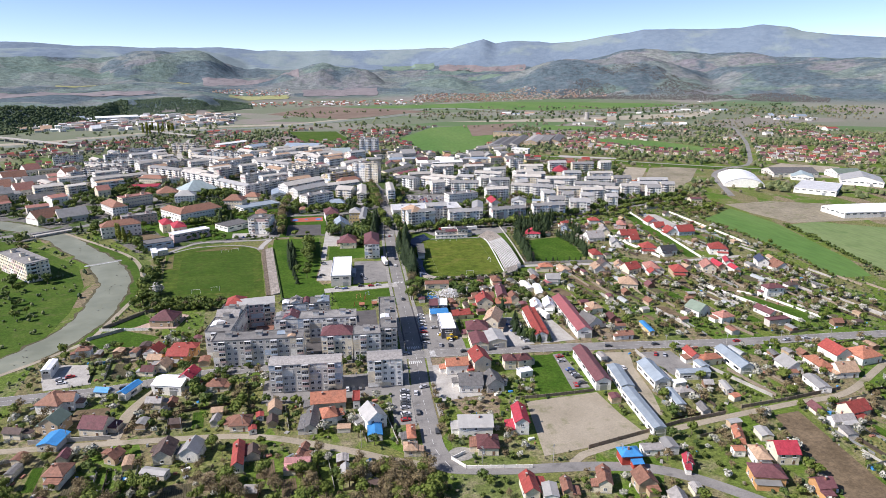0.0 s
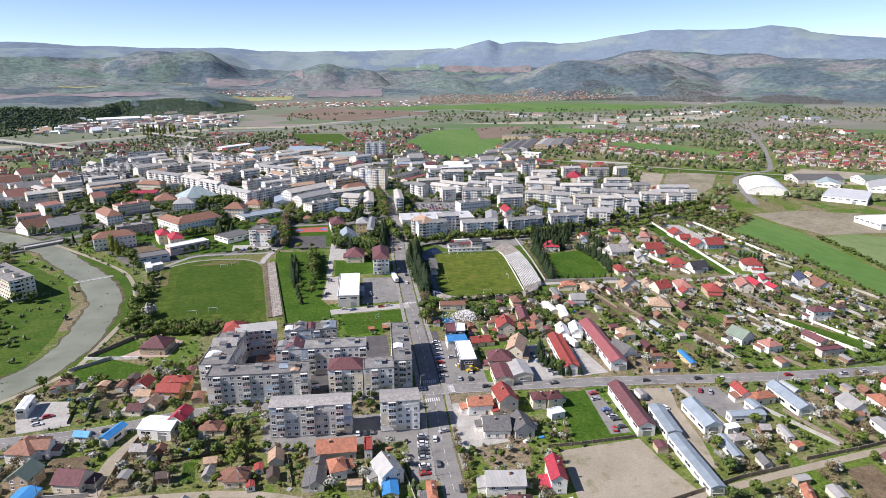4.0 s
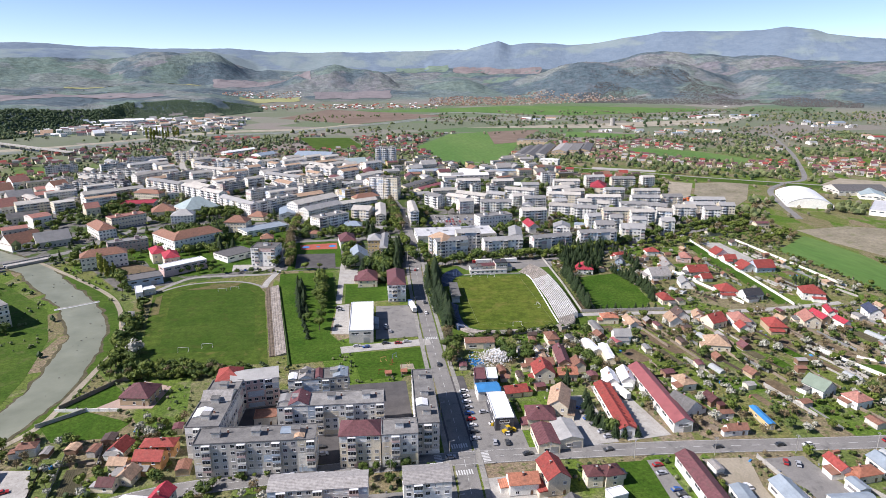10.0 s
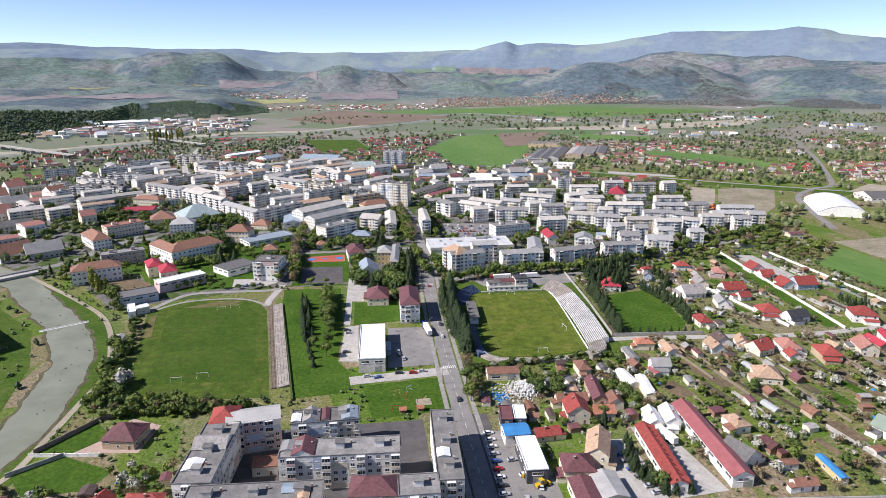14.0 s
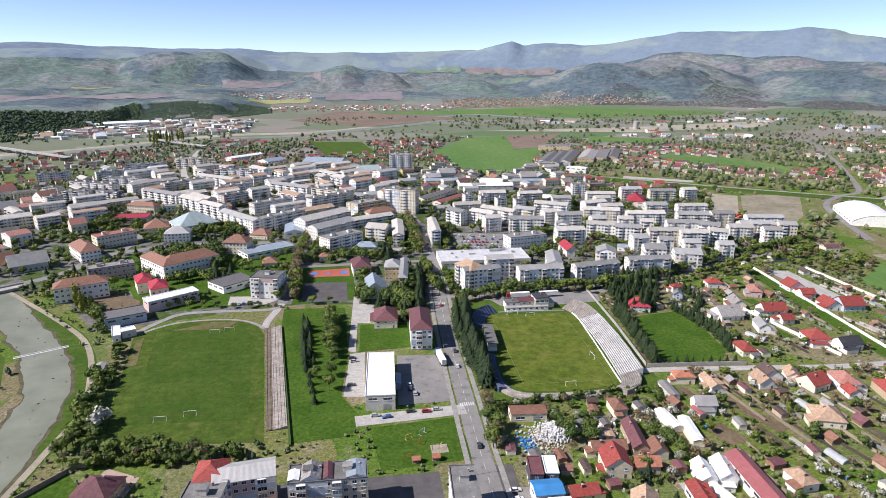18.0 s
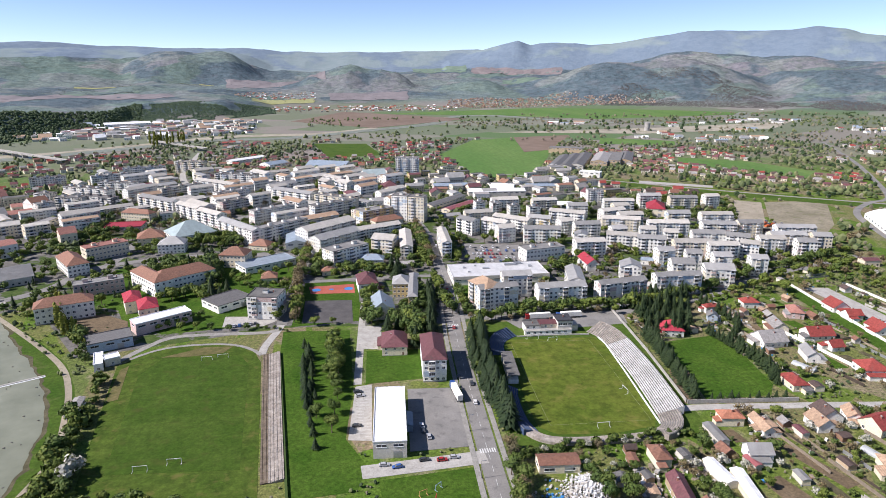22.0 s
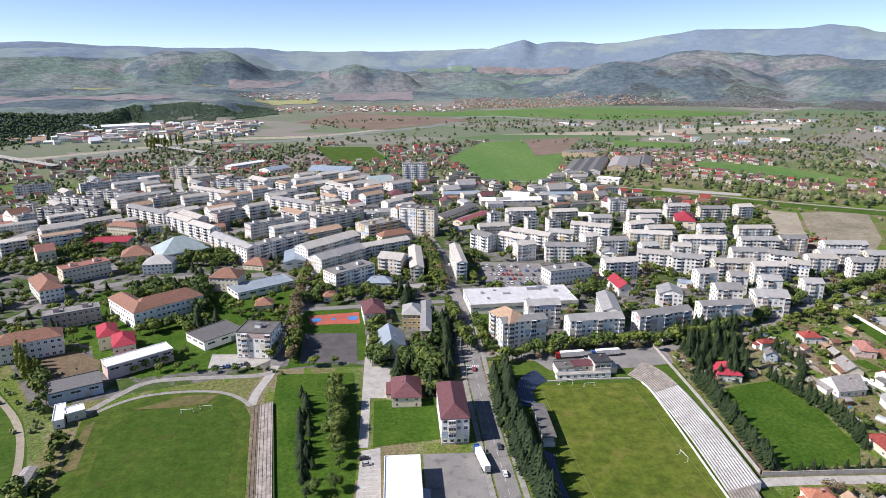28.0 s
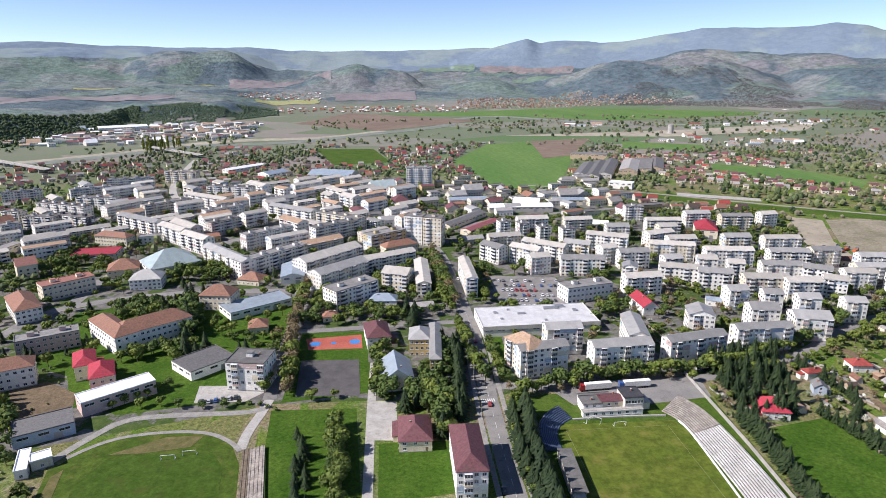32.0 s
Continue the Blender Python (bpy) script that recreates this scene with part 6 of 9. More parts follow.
house(326.1, 398.0, 7.6, 13.0, -22, 5, "g", "navy", "white", 2)
house(334.2, 389.6, 9.2, 13.0, -7, 3, "g", "brown", "white")
house(205.7, 375.3, 11.7, 13.0, -20, 3.5, "h", "tan", "cream")
house(261.4, 451.5, 12.1, 12.1, -11, 4, "h", "red", "white", 2)
house(272.7, 440.9, 13.1, 9.0, 2, 4, "g", "black", "white")
house(314.1, 435.3, 13.7, 13.0, -23, 5, "h", "red", "white", 2)
house(320.2, 495.0, 15.0, 12.5, -3, 4, "g", "red", "lightblue")
house(308.2, 518.5, 9.6, 7.5, -4, 3.5, "g", "red", "white")
house(308.5, 497.7, 9.6, 12.2, -4, 3.5, "g", "red", "white")
house(309.4, 533.7, 10.8, 11.5, -4, 3.5, "g", "red", "white")
house(276.0, 528.3, 8.0, 13.0, -23, 4, "h", "salmon", "pink", 2)
house(263.8, 480.0, 7.6, 7.5, -1, 3, "g", "red", "white")
house(224.3, 320.8, 10.0, 10.7, 17, 4, "g", "green", "white")
house(232.4, 307.1, 8.9, 8.4, 8, 4, "h", "salmon", "white")
house(263.7, 311.0, 5.4, 13.0, 7, 3, "g", "maroon", "white")
house(259.7, 295.6, 13.7, 4.6, 2, 4, "f", "maroon", "grey")
house(290.9, 340.0, 12.2, 6.7, -2, 6, "h", "maroon", "white", 2)
house(308.1, 344.8, 7.1, 5.8, 4, 5, "h", "darkbrown", "white")
house(163.7, 337.2, 7.1, 9.9, 4, 3.5, "h", "tan", "white")
house(151.5, 316.2, 9.5, 11.8, 18, 4, "g", "darkgrey", "white")
house(167.4, 319.8, 5.4, 6.9, 4, 3, "g", "darkmaroon", "brown")
house(166.4, 307.7, 6.3, 3.5, -3, 3, "s", "brown", "white")
house(163.5, 295.6, 8.6, 4.5, -3, 3, "g", "brown", "white")
house(242.1, 471.8, 6.5, 13.0, -18, 4, "g", "sheet", "white")
house(233.0, 492.8, 15.0, 13.0, 1, 3.5, "g", "grey", "white")
house(250.3, 509.6, 8.4, 13.0, -14, 3.5, "g", "grey", "cream")
block(-119.3, 640.4, 42.1, 16.0, 36, 11, "h", "tile", "white", 3, 2)
block(-139.4, 638.6, 39.1, 12.3, -51, 11, "h", "tile", "white", 3, 1)
house(-128.0, 588.2, 11.1, 18.0, 20, 8, "h", "crimson", "cream", 2)
house(-141.5, 602.9, 10.0, 18.9, 22, 8, "h", "crimson", "cream", 2)
hall(-115.2, 569.7, 32.5, 10.8, 34, 7, "f", "white", "pink")
block(-54.0, 578.0, 19.4, 16.0, -14, 15, "f", "bitumen", "white", 5, 2)
hall(-82.1, 600.4, 25.2, 20.2, 41, 5, "f", "darkgrey", "white")
block(-173.5, 636.5, 31, 11, 24, 9.5, "f", "bitumen", "pink", 3, 1)
block(-178.0, 592.5, 32, 13, 21, 10.5, "h", "tile", "white", 3, 1)
hall(-66.5, 682.1, 41.5, 19.9, 31, 5, "f", "lightblue", "white")
block(-90.6, 690.5, 20.7, 16.0, -12, 10, "h", "tile", "cream", 3, 1)
block(-211.8, 693.0, 14.7, 35.4, 34, 9, "h", "tile", "white", 3, 1)
block(-200.6, 729.8, 32.7, 13.7, 38, 11, "f", "salmon", "cream", 3, 1)
block(-149.4, 737.6, 21.3, 16.0, 3, 8, "h", "sheet", "white", 3, 1)
house(-176.5, 771.9, 22.0, 19.9, 14, 6, "h", "tile", "cream", 2)
hall(-143.2, 775.1, 37.2, 30.4, 31, 8, "h", "teal", "white", 2)
hall(-137.0, 545.0, 23, 15, 24, 5.5, "f", "darkgrey", "lightblue")
house(-133.6, 519.2, 4.3, 15.6, 18, 4, "f", "white", "white")
house(-127.9, 521.2, 7.4, 6.5, 28, 4, "f", "white", "cream")
house(9.9, 619.7, 13.3, 22.0, 4, 7, "h", "maroon", "white", 2)
block(40.3, 594.2, 5.9, 46.6, -7, 10, "h", "sheet", "yellow", 3, 1)
block(33.0, 604.0, 11.4, 16.0, -7, 10, "h", "sheet", "yellow", 3, 1)
house(17.2, 570.3, 15.8, 22.0, 1, 6, "g", "lightblue", "cream", 2)
house(21.5, 517.8, 13.6, 19.8, -4, 5, "h", "maroon", "cream", 2)
block(39.4, 490.9, 11.6, 31.2, -4, 12, "h", "maroon", "white", 4, 2)
hall(13.2, 436.9, 13.5, 44.4, -4, 7.5, "f", "white", "grey")
house(-60.1, 646.0, 11.1, 12.0, 5, 4, "h", "tile", "cream")
house(-76.2, 736.0, 17.4, 13.5, -22, 4, "h", "tile", "cream")
hall(-47.9, 744.2, 16.8, 32.7, 4, 6, "s", "bluegrey", "white")
block(-21.6, 759.7, 56.4, 16.0, 43, 14, "g", "pale", "white", 5, 0)
block(-13.2, 723.7, 43.9, 14.9, 41, 14, "g", "sheet", "white", 5, 0)
block(-4.5, 683.6, 34.3, 15.6, 36, 14, "f", "bitumen", "white", 5, 0)
block(28.6, 706.1, 18.8, 15.7, -25, 14, "g", "pale", "cream", 5, 0)
block(25.1, 813.4, 36.2, 12.6, 32, 15, "f", "bitumen", "yellow", 5, 0)
block(86, 1096, 33.0, 14.0, -10, 27, "f", "bitumen", "white", 9, 0)
block(52.9, 824.9, 16.6, 13.0, -24, 26, "f", "bitumen", "white", 8, 0)
block(68.8, 817.0, 16.8, 13.0, -24, 26, "f", "bitumen", "cream", 8, 0)
mall = hall(107.2, 630.2, 70.7, 31.2, -1, 6, "f", "mallroof", "white")
block(153.7, 669.8, 34.5, 14.4, 11, 11, "f", "bitumen", "white", 3, 1)
block(91.8, 567.7, 26.1, 9.0, 7, 16, "g", "sheet", "white", 6, 1)
block(85.3, 573.1, 19.6, 13.2, -66, 16, "h", "tan", "cream", 6, 1)
block(110.6, 590.7, 19.8, 10.3, -1, 16, "g", "sheet", "white", 6, 1)
block(135.2, 569.2, 32.1, 10.2, 0, 14, "g", "sheet", "white", 5, 1)
block(152.5, 590.2, 10.5, 30.3, -14, 14, "g", "sheet", "white", 5, 1)
block(177.9, 571.4, 34.9, 9.0, 8, 14, "g", "sheet", "white", 5, 1)
block(222.2, 578.8, 32.7, 9.0, -2, 14, "g", "sheet", "white", 5, 1)
block(259.5, 589.2, 19.8, 14.3, -16, 14, "g", "sheet", "white", 5, 1)
block(240.6, 605.6, 16.3, 13.8, -13, 14, "g", "sheet", "white", 5, 1)
block(199.5, 603.8, 14.5, 14.6, -20, 14, "g", "sheet", "white", 5, 1)
house(183.9, 643.6, 10.0, 22.0, -1, 6, "g", "crimson", "white", 2)
house(184.6, 514.7, 12.3, 13.5, -15, 4, "h", "crimson", "white", 2)
house(233.9, 645.5, 9.5, 8.9, -28, 4, "s", "bluegrey", "white")
house(227.2, 542.5, 10.0, 5.1, 3, 4, "h", "red", "white")
house(256.7, 547.0, 10.2, 7.9, -9, 4, "h", "red", "white")
house(219.6, 528.6, 5.6, 6.8, -25, 4, "g", "sheet", "lightblue", 2)
hall(76.0, 398.8, 16.0, 7.5, -5, 4, "s", "brown", "cream")
house(161.9, 419.0, 9.8, 6.8, -9, 4, "h", "orange", "cream")
house(117.4, 397.0, 6.2, 9.9, -4, 4, "h", "brown", "cream")
house(171.9, 411.3, 4.9, 12.7, -4, 3.5, "g", "tan", "white")
house(173.2, 411.5, 7.0, 7.7, 2, 3.5, "h", "tan", "white")
house(198.7, 409.8, 7.9, 10.1, -4, 3.5, "g", "tan", "white")
house(205.8, 414.8, 9.6, 9.7, -8, 4, "g", "darkbrown", "white")
house(217.2, 413.0, 6.3, 9.3, -23, 3.5, "g", "tan", "white")
house(157.7, 393.3, 9.2, 7.7, -9, 4, "g", "sheet", "white", 2)
house(212.7, 445.1, 7.8, 12.6, -4, 3.5, "h", "red", "cream")
house(266.3, 496.3, 15.0, 10.7, -4, 3, "g", "red", "white")
block(78.7, 706.1, 7.9, 50.0, -3, 14, "g", "pale", "white", 5, 0)
block(110.4, 761.7, 20.9, 11.0, -55, 14, "g", "sheet", "white", 5, 0)
block(134.8, 751.1, 25.7, 11.0, -46, 14, "g", "pale", "white", 5, 0)
block(137.8, 728.0, 15.9, 11.0, 8, 14, "g", "pale", "white", 5, 0)
block(168.8, 717.8, 32.2, 11.0, -11, 14, "g", "sheet", "white", 5, 0)
block(126.0, 791.5, 27.7, 11.0, 3, 14, "g", "pale", "cream", 5, 0)
block(153.2, 761.4, 37.7, 11.0, -44, 14, "g", "pale", "white", 5, 0)
block(180.3, 759.4, 21.2, 11.0, -32, 14, "g", "sheet", "yellow", 5, 0)
block(214.1, 778.8, 34.9, 11.0, -31, 14, "g", "pale", "white", 5, 0)
block(199.1, 744.4, 12.8, 11.0, 10, 14, "g", "pale", "white", 5, 0)
block(214.7, 729.5, 23.5, 11.0, -4, 14, "g", "sheet", "white", 5, 0)
block(254.9, 744.6, 34.9, 11.0, -19, 14, "g", "pale", "cream", 5, 0)
block(261.6, 781.2, 26.1, 11.0, 13, 14, "g", "pale", "white", 5, 0)
block(196.4, 694.3, 10.9, 11.0, -22, 14, "g", "sheet", "white", 5, 0)
block(194.9, 671.9, 25.2, 11.0, 0, 14, "g", "pale", "white", 5, 0)
block(230.7, 687.2, 25.9, 11.0, -23, 14, "g", "pale", "white", 5, 0)
block(250.2, 673.2, 22.9, 11.0, -20, 14, "g", "sheet", "white", 5, 0)
block(277.1, 690.8, 11.4, 11.0, -21, 14, "g", "pale", "white", 5, 0)
block(291.2, 723.1, 36.7, 11.0, -11, 14, "g", "pale", "white", 5, 0)
block(307.2, 682.3, 27.8, 11.0, -14, 14, "g", "sheet", "white", 5, 0)
block(277.8, 657.1, 30.1, 11.0, -11, 14, "g", "pale", "cream", 5, 0)
block(297.9, 646.2, 23.2, 11.0, -8, 14, "g", "pale", "white", 5, 0)
block(327.2, 669.4, 18.3, 11.0, -34, 14, "g", "sheet", "white", 5, 0)
block(322.6, 646.4, 14.2, 11.0, -32, 14, "g", "pale", "white", 5, 0)
block(349.9, 657.9, 20.9, 11.0, -13, 14, "g", "pale", "white", 5, 0)
block(137.6, 840.6, 10.3, 11.0, 7, 14, "f", "bitumen", "white", 5, 0)
block(153.4, 831.5, 10.2, 11.0, 7, 14, "f", "bitumen", "white", 5, 0)
block(168.9, 816.1, 10.7, 11.0, 5, 14, "f", "bitumen", "white", 5, 0)
block(187.5, 807.0, 11.6, 11.0, 4, 14, "f", "bitumen", "white", 5, 0)
block(281.7, 877.0, 17.6, 11.0, -8, 16, "f", "bitumen", "white", 6, 0)
block(236.4, 709.6, 13.8, 11.0, -1, 14, "g", "sheet", "white", 5, 0)
block(261.9, 704.0, 13.6, 11.0, -16, 14, "g", "pale", "white", 5, 0)
block(243.9, 638.1, 13.2, 11.0, -2, 14, "g", "sheet", "white", 5, 1)
block(262.5, 628.3, 11.4, 11.0, -15, 14, "g", "sheet", "white", 5, 1)
block(279.6, 617.5, 13.0, 11.0, -14, 14, "g", "sheet", "white", 5, 1)
block(303.3, 607.5, 12.0, 11.0, -15, 14, "g", "sheet", "white", 5, 1)
for _b in ((324, 612, 22, 11, -18, "white"), (346, 627, 16, 11, -14, "white"), (372, 668, 30, 11, -10, "cream"), (396, 690, 34, 11, -12, "white"), (335, 712, 30, 11, -12, "white"), (366, 712, 22, 11, -8, "cream"), (372, 645, 15, 12, -16, "white"), (398, 660, 15, 12, -16, "cream")):
    if is_free(_b[0], _b[1], 5):
        block(*_b[:5], 14, "g", "sheet", _b[5], 5, 0)
block(-99.1, 770.5, 63.5, 11.0, -53, 14, "g", "sheet", "white", 5, 0)
block(-65.8, 767.6, 63.1, 11.0, 44, 14, "f", "bitumen", "white", 5, 0)
block(-77.6, 839.6, 46.4, 11.0, 37, 14, "f", "bitumen", "white", 5, 0)
block(-134.7, 828.6, 36.2, 11.0, -47, 14, "g", "pale", "white", 5, 0)
block(-162.0, 863.0, 40.1, 11.0, -48, 14, "g", "pale", "white", 5, 0)
block(-203.7, 905.8, 60.2, 11.0, -41, 14, "g", "sheet", "white", 5, 0)
block(-199.4, 981.0, 51.9, 11.0, 41, 14, "f", "bitumen", "cream", 5, 0)
block(-243.8, 975.9, 40.0, 11.0, 52, 14, "g", "pale", "white", 5, 0)
block(-133.5, 941.0, 40.9, 11.0, 35, 14, "f", "bitumen", "white", 5, 0)
block(-123.5, 885.4, 31.0, 11.0, 42, 14, "f", "bitumen", "grey", 5, 0)
block(-162.7, 1004.9, 67.4, 11.0, -40, 14, "g", "pale", "white", 5, 0)
block(-62.2, 928.7, 60.1, 11.0, -41, 14, "g", "sheet", "white", 5, 0)
block(-13.5, 889.9, 55.7, 11.0, -41, 14, "f", "bitumen", "cream", 5, 0)
block(-18.6, 855.4, 47.8, 11.0, 35, 14, "f", "bitumen", "white", 5, 0)
block(-286.2, 1143.4, 55.2, 11.0, 11, 14, "f", "bitumen", "white", 5, 0)
block(-229.3, 1171.6, 45.1, 11.0, -16, 17, "f", "bitumen", "cream", 6, 0)
block(-147.1, 1063.4, 59.4, 11.0, -20, 14, "f", "bitumen", "white", 5, 0)
block(-312.0, 1079.3, 44.4, 11.0, 29, 14, "f", "bitumen", "white", 5, 0)
block(-281.4, 1018.1, 47.8, 11.0, -15, 14, "f", "bitumen", "white", 5, 0)
block(-303.8, 984.5, 68.4, 11.0, -28, 14, "f", "bitumen", "white", 5, 0)
block(-301.7, 928.0, 33.3, 11.0, -16, 14, "f", "bitumen", "grey", 5, 0)
block(-270.9, 925.5, 43.2, 11.0, -28, 14, "f", "bitumen", "dark", 5, 0)
block(-384.3, 1070.5, 40.9, 11.0, 23, 14, "f", "bitumen", "white", 5, 0)
block(-316.5, 898.0, 16.8, 11.0, 44, 14, "f", "bitumen", "grey", 5, 0)
block(-339.5, 956.5, 21.1, 11.0, -21, 14, "f", "bitumen", "grey", 5, 0)
block(-211.7, 858.4, 33.8, 11.0, -24, 9, "h", "tile", "cream", 3, 0)
hall(-165.1, 1278.2, 69.5, 14.7, 48, 5, "s", "white", "white")
hall(-114.4, 1218.8, 37.5, 24.6, 46, 5, "s", "bluegrey", "white")
hall(-27.7, 1203.0, 64.8, 40.2, -19, 4, "s", "bluegrey", "grey")
hall(35.9, 1076.8, 31.1, 30.9, 13, 6, "g", "teal", "white")
house(52.2, 988.1, 20.0, 22.0, 6, 6, "h", "maroon", "white", 2)
hall(-212.3, 818.1, 33.3, 22.4, 3, 6, "f", "crimson", "cream")
hall(-295.5, 847.1, 26.8, 11.3, 76, 6, "f", "grey", "cream")
hall(325.7, 814.6, 18.8, 29.9, -25, 8, "h", "crimson", "cream", 2)
hall(192.8, 958.1, 28.7, 18.0, -23, 6, "g", "white", "white")
hall(121.0, 864.9, 53.7, 11.6, 46, 5, "s", "redsheet", "cream")
hall(109.2, 895.0, 71.3, 12.6, 49, 5, "s", "darkgrey", "cream")
hall(227.1, 861.1, 41.1, 16.8, -22, 5, "s", "white", "grey")

# plant on the supermarket's roof
for _u, _v, _w, _d, _h in ((-24, 6, 2, 2, 1.0), (-22, -4, 1.6, 1.6, 0.8), (-8, 3, 5, 2, 0.7), (12, 9, 9, 2.4, 1.4), (18, 11, 6, 2.4, 1.6), (26, 4, 2.4, 2.4, 1.2), (4, -9, 1.5, 1.5, 0.8), (-15, 10, 1.5, 1.5, 0.8)):
    _B = Build()
    _B.box(-_w / 2, -_d / 2, 0, _w / 2, _d / 2, _h)
    part("roof_unit", _B.mesh("roof_unit", [M_METAL]), mall, "grey air-conditioning unit", at=pose(_u, _v, 6.12))
_B = Build()
_B.box(-35.6, -15.9, 4.4, 35.6, -15.55, 6.9, bottom=True)
part("fascia", _B.mesh("fascia", [WALL["grey"]]), mall, "pale fascia band along the front")

# later roofs over parts of the flat blocks
cover(rowm, -13.3, 0, 8.4, 10.4, 14.5, "g", "maroon")
cover(rowm, -19.2, 1.5, 5.0, 6.5, 14.5, "s", "sheet")
cover(rows, 16.6, -1.5, 4.0, 6.0, 14.5, "s", "tan")
cover(rows, 11.5, 1.5, 5.0, 5.0, 14.5, "s", "bluegrey")
cover(rown, -5.7, 0, 7.0, 9.4, 14.5, "g", "grey")
cover(rown, 0.0, 0, 3.4, 9.4, 14.5, "g", "maroon")
cover(rown, 9.6, 0, 7.0, 9.8, 14.5, "s", "lightblue")
cover(rown, -11.6, -1, 4.0, 6.0, 14.5, "s", "white")
cover(wingw, 0, 5, 12.6, 10.0, 14.5, "g", "grey")
cover(wingw, -2.5, -9, 6.5, 7.0, 14.5, "s", "white")
cover(winge, -1.5, -7, 5.0, 5.5, 14.5, "s", "white")

# ---------------- stands, goals, walls, bridges ----------------
def stand(name, inner, rows, run, rise, mat, label, floor_mat, z0=0.2):
    """Stepped stands rising to the left of the inner line; every row is a part."""
    line = smooth_line(inner, 3.0)
    root = thing(name, None, Matrix(), label, "stand")
    n = len(line)
    for i in range(rows):
        A, _ = sides(line, 2 * (i * run + 0.001))
        C, _ = sides(line, 2 * ((i + 1) * run))
        Mi, _ = sides(line, 2 * ((i + 0.5) * run))
        z1, zb = z0 + (i + 1) * rise, (z0 + i * rise - 0.05 if i else -0.2)
        B = Build()
        for k in range(n - 1):
            B.face([(*A[k + 1], z1), (*A[k], z1), (*Mi[k], z1), (*Mi[k + 1], z1)], 0)
            B.face([(*Mi[k + 1], z1 - 0.16), (*Mi[k], z1 - 0.16), (*C[k], z1 - 0.16), (*C[k + 1], z1 - 0.16)], 1)
            B.face([(*Mi[k + 1], z1 - 0.16), (*Mi[k], z1 - 0.16), (*Mi[k], z1), (*Mi[k + 1], z1)], 1)
            B.face([(*A[k], zb), (*A[k], z1), (*A[k + 1], z1), (*A[k + 1], zb)])
            if i == rows - 1:
                B.face([(*C[k], -0.2), (*C[k + 1], -0.2), (*C[k + 1], z1), (*C[k], z1)])
        B.face([(*A[0], -0.2), (*C[0], -0.2), (*C[0], z1), (*A[0], z1)])
        B.face([(*C[-1], -0.2), (*A[-1], -0.2), (*A[-1], z1), (*C[-1], z1)])
        part("step", B.mesh("step", [mat, floor_mat]), root)
    for p in sides(line, rows * run)[0]:
        occupy(p.x, p.y, rows * run, rows * run, 0, 1)
    return root


M_SEAT_BLUE = surface("faded blue benches", (0.035, 0.06, 0.13), (0.09, 0.13, 0.22), 0.5, 0.7, fine=3.0)
M_STEP_DARK = surface("dirty concrete steps", (0.16, 0.15, 0.14), (0.26, 0.25, 0.23), 0.3, 0.9, fine=2.5)
M_STEP_EARTH = surface("earth-covered steps", (0.13, 0.1, 0.075), (0.22, 0.18, 0.14), 0.4, 0.95, fine=1.2, stain=(0.08, 0.09, 0.03), mottle=0.6)
M_STEP_WORN = surface("cracked pinkish concrete", (0.27, 0.235, 0.21), (0.42, 0.385, 0.35), 0.3, 0.92, fine=1.4, stain=(0.16, 0.15, 0.1), mottle=0.6)
M_STEP_PALE = surface("whitewashed concrete steps", (0.46, 0.45, 0.43), (0.7, 0.69, 0.67), 0.16, 0.9, fine=2.5, stain=(0.32, 0.31, 0.29))
stand("stadium_stand", [(133.4, 430), (135.5, 445), (138, 465), (139.7, 487), (140.2, 503)][::-1], 12, 1.02, 0.32, M_STEP_PALE, "long whitewashed concrete stadium stand with open rows", M_STEP_DARK)
stand("stadium_stand", [(140.2, 503.2), (140.0, 510), (139.0, 517), (136, 523)][::-1], 12, 1.02, 0.32, M_STEP_WORN, "bare grey end of a stadium stand curving round the pitch", M_STEP_DARK)
stand("stadium_stand", [(125, 417.9), (129, 419.6), (132, 423), (133.4, 429.8)][::-1], 9, 1.02, 0.32, M_STEP_WORN, "worn grey corner of a stadium stand curving round the pitch", M_STEP_DARK)
stand("stadium_stand", [(76, 424), (74, 435), (75, 452), (77, 462)], 8, 0.9, 0.35, M_SEAT_BLUE, "weathered stadium stand with dark blue benches", M_STEP_DARK)
stand("stadium_stand", [(81, 500), (82, 510), (86, 518), (93, 523)], 9, 0.9, 0.33, M_SEAT_BLUE, "curved corner stand with dark weathered benches", M_STEP_DARK)
stand("training_stand", [(-50, 519), (-45, 470), (-38, 405)][::-1][::-1], 2, 1.5, 0.2, M_STEP_EARTH, "lower earth-covered rows of a training stand", M_STEP_EARTH)
stand("training_stand", [(-47, 519.4), (-42, 470.3), (-35, 405.3)], 4, 1.5, 0.3, M_STEP_WORN, "long cracked concrete stand beside a training pitch", M_STEP_WORN)
ribbon("stadium_kerb", [(70, 430), (73, 422), (79, 416.5), (90, 414), (107, 413), (122, 413.5), (131, 416)], 4.6, 1.3, M_STEP_WORN, "curved concrete rim behind the goal", "kerb", kerb=1.5, step=2)
ribbon("stadium_kerb_north", [(93, 522), (110, 521.5), (128, 520), (136, 519)], 0.8, 0.6, M_CONCRETE, "pale concrete rim of the pitch", "kerb", kerb=0.9, step=3)
ribbon("pitch_rim_east", [(131, 422), (133, 440), (137, 474), (140, 505), (139.4, 514)], 0.5, 0.9, M_LINE, "white low wall before the stand", "kerb", kerb=1.0, step=3)


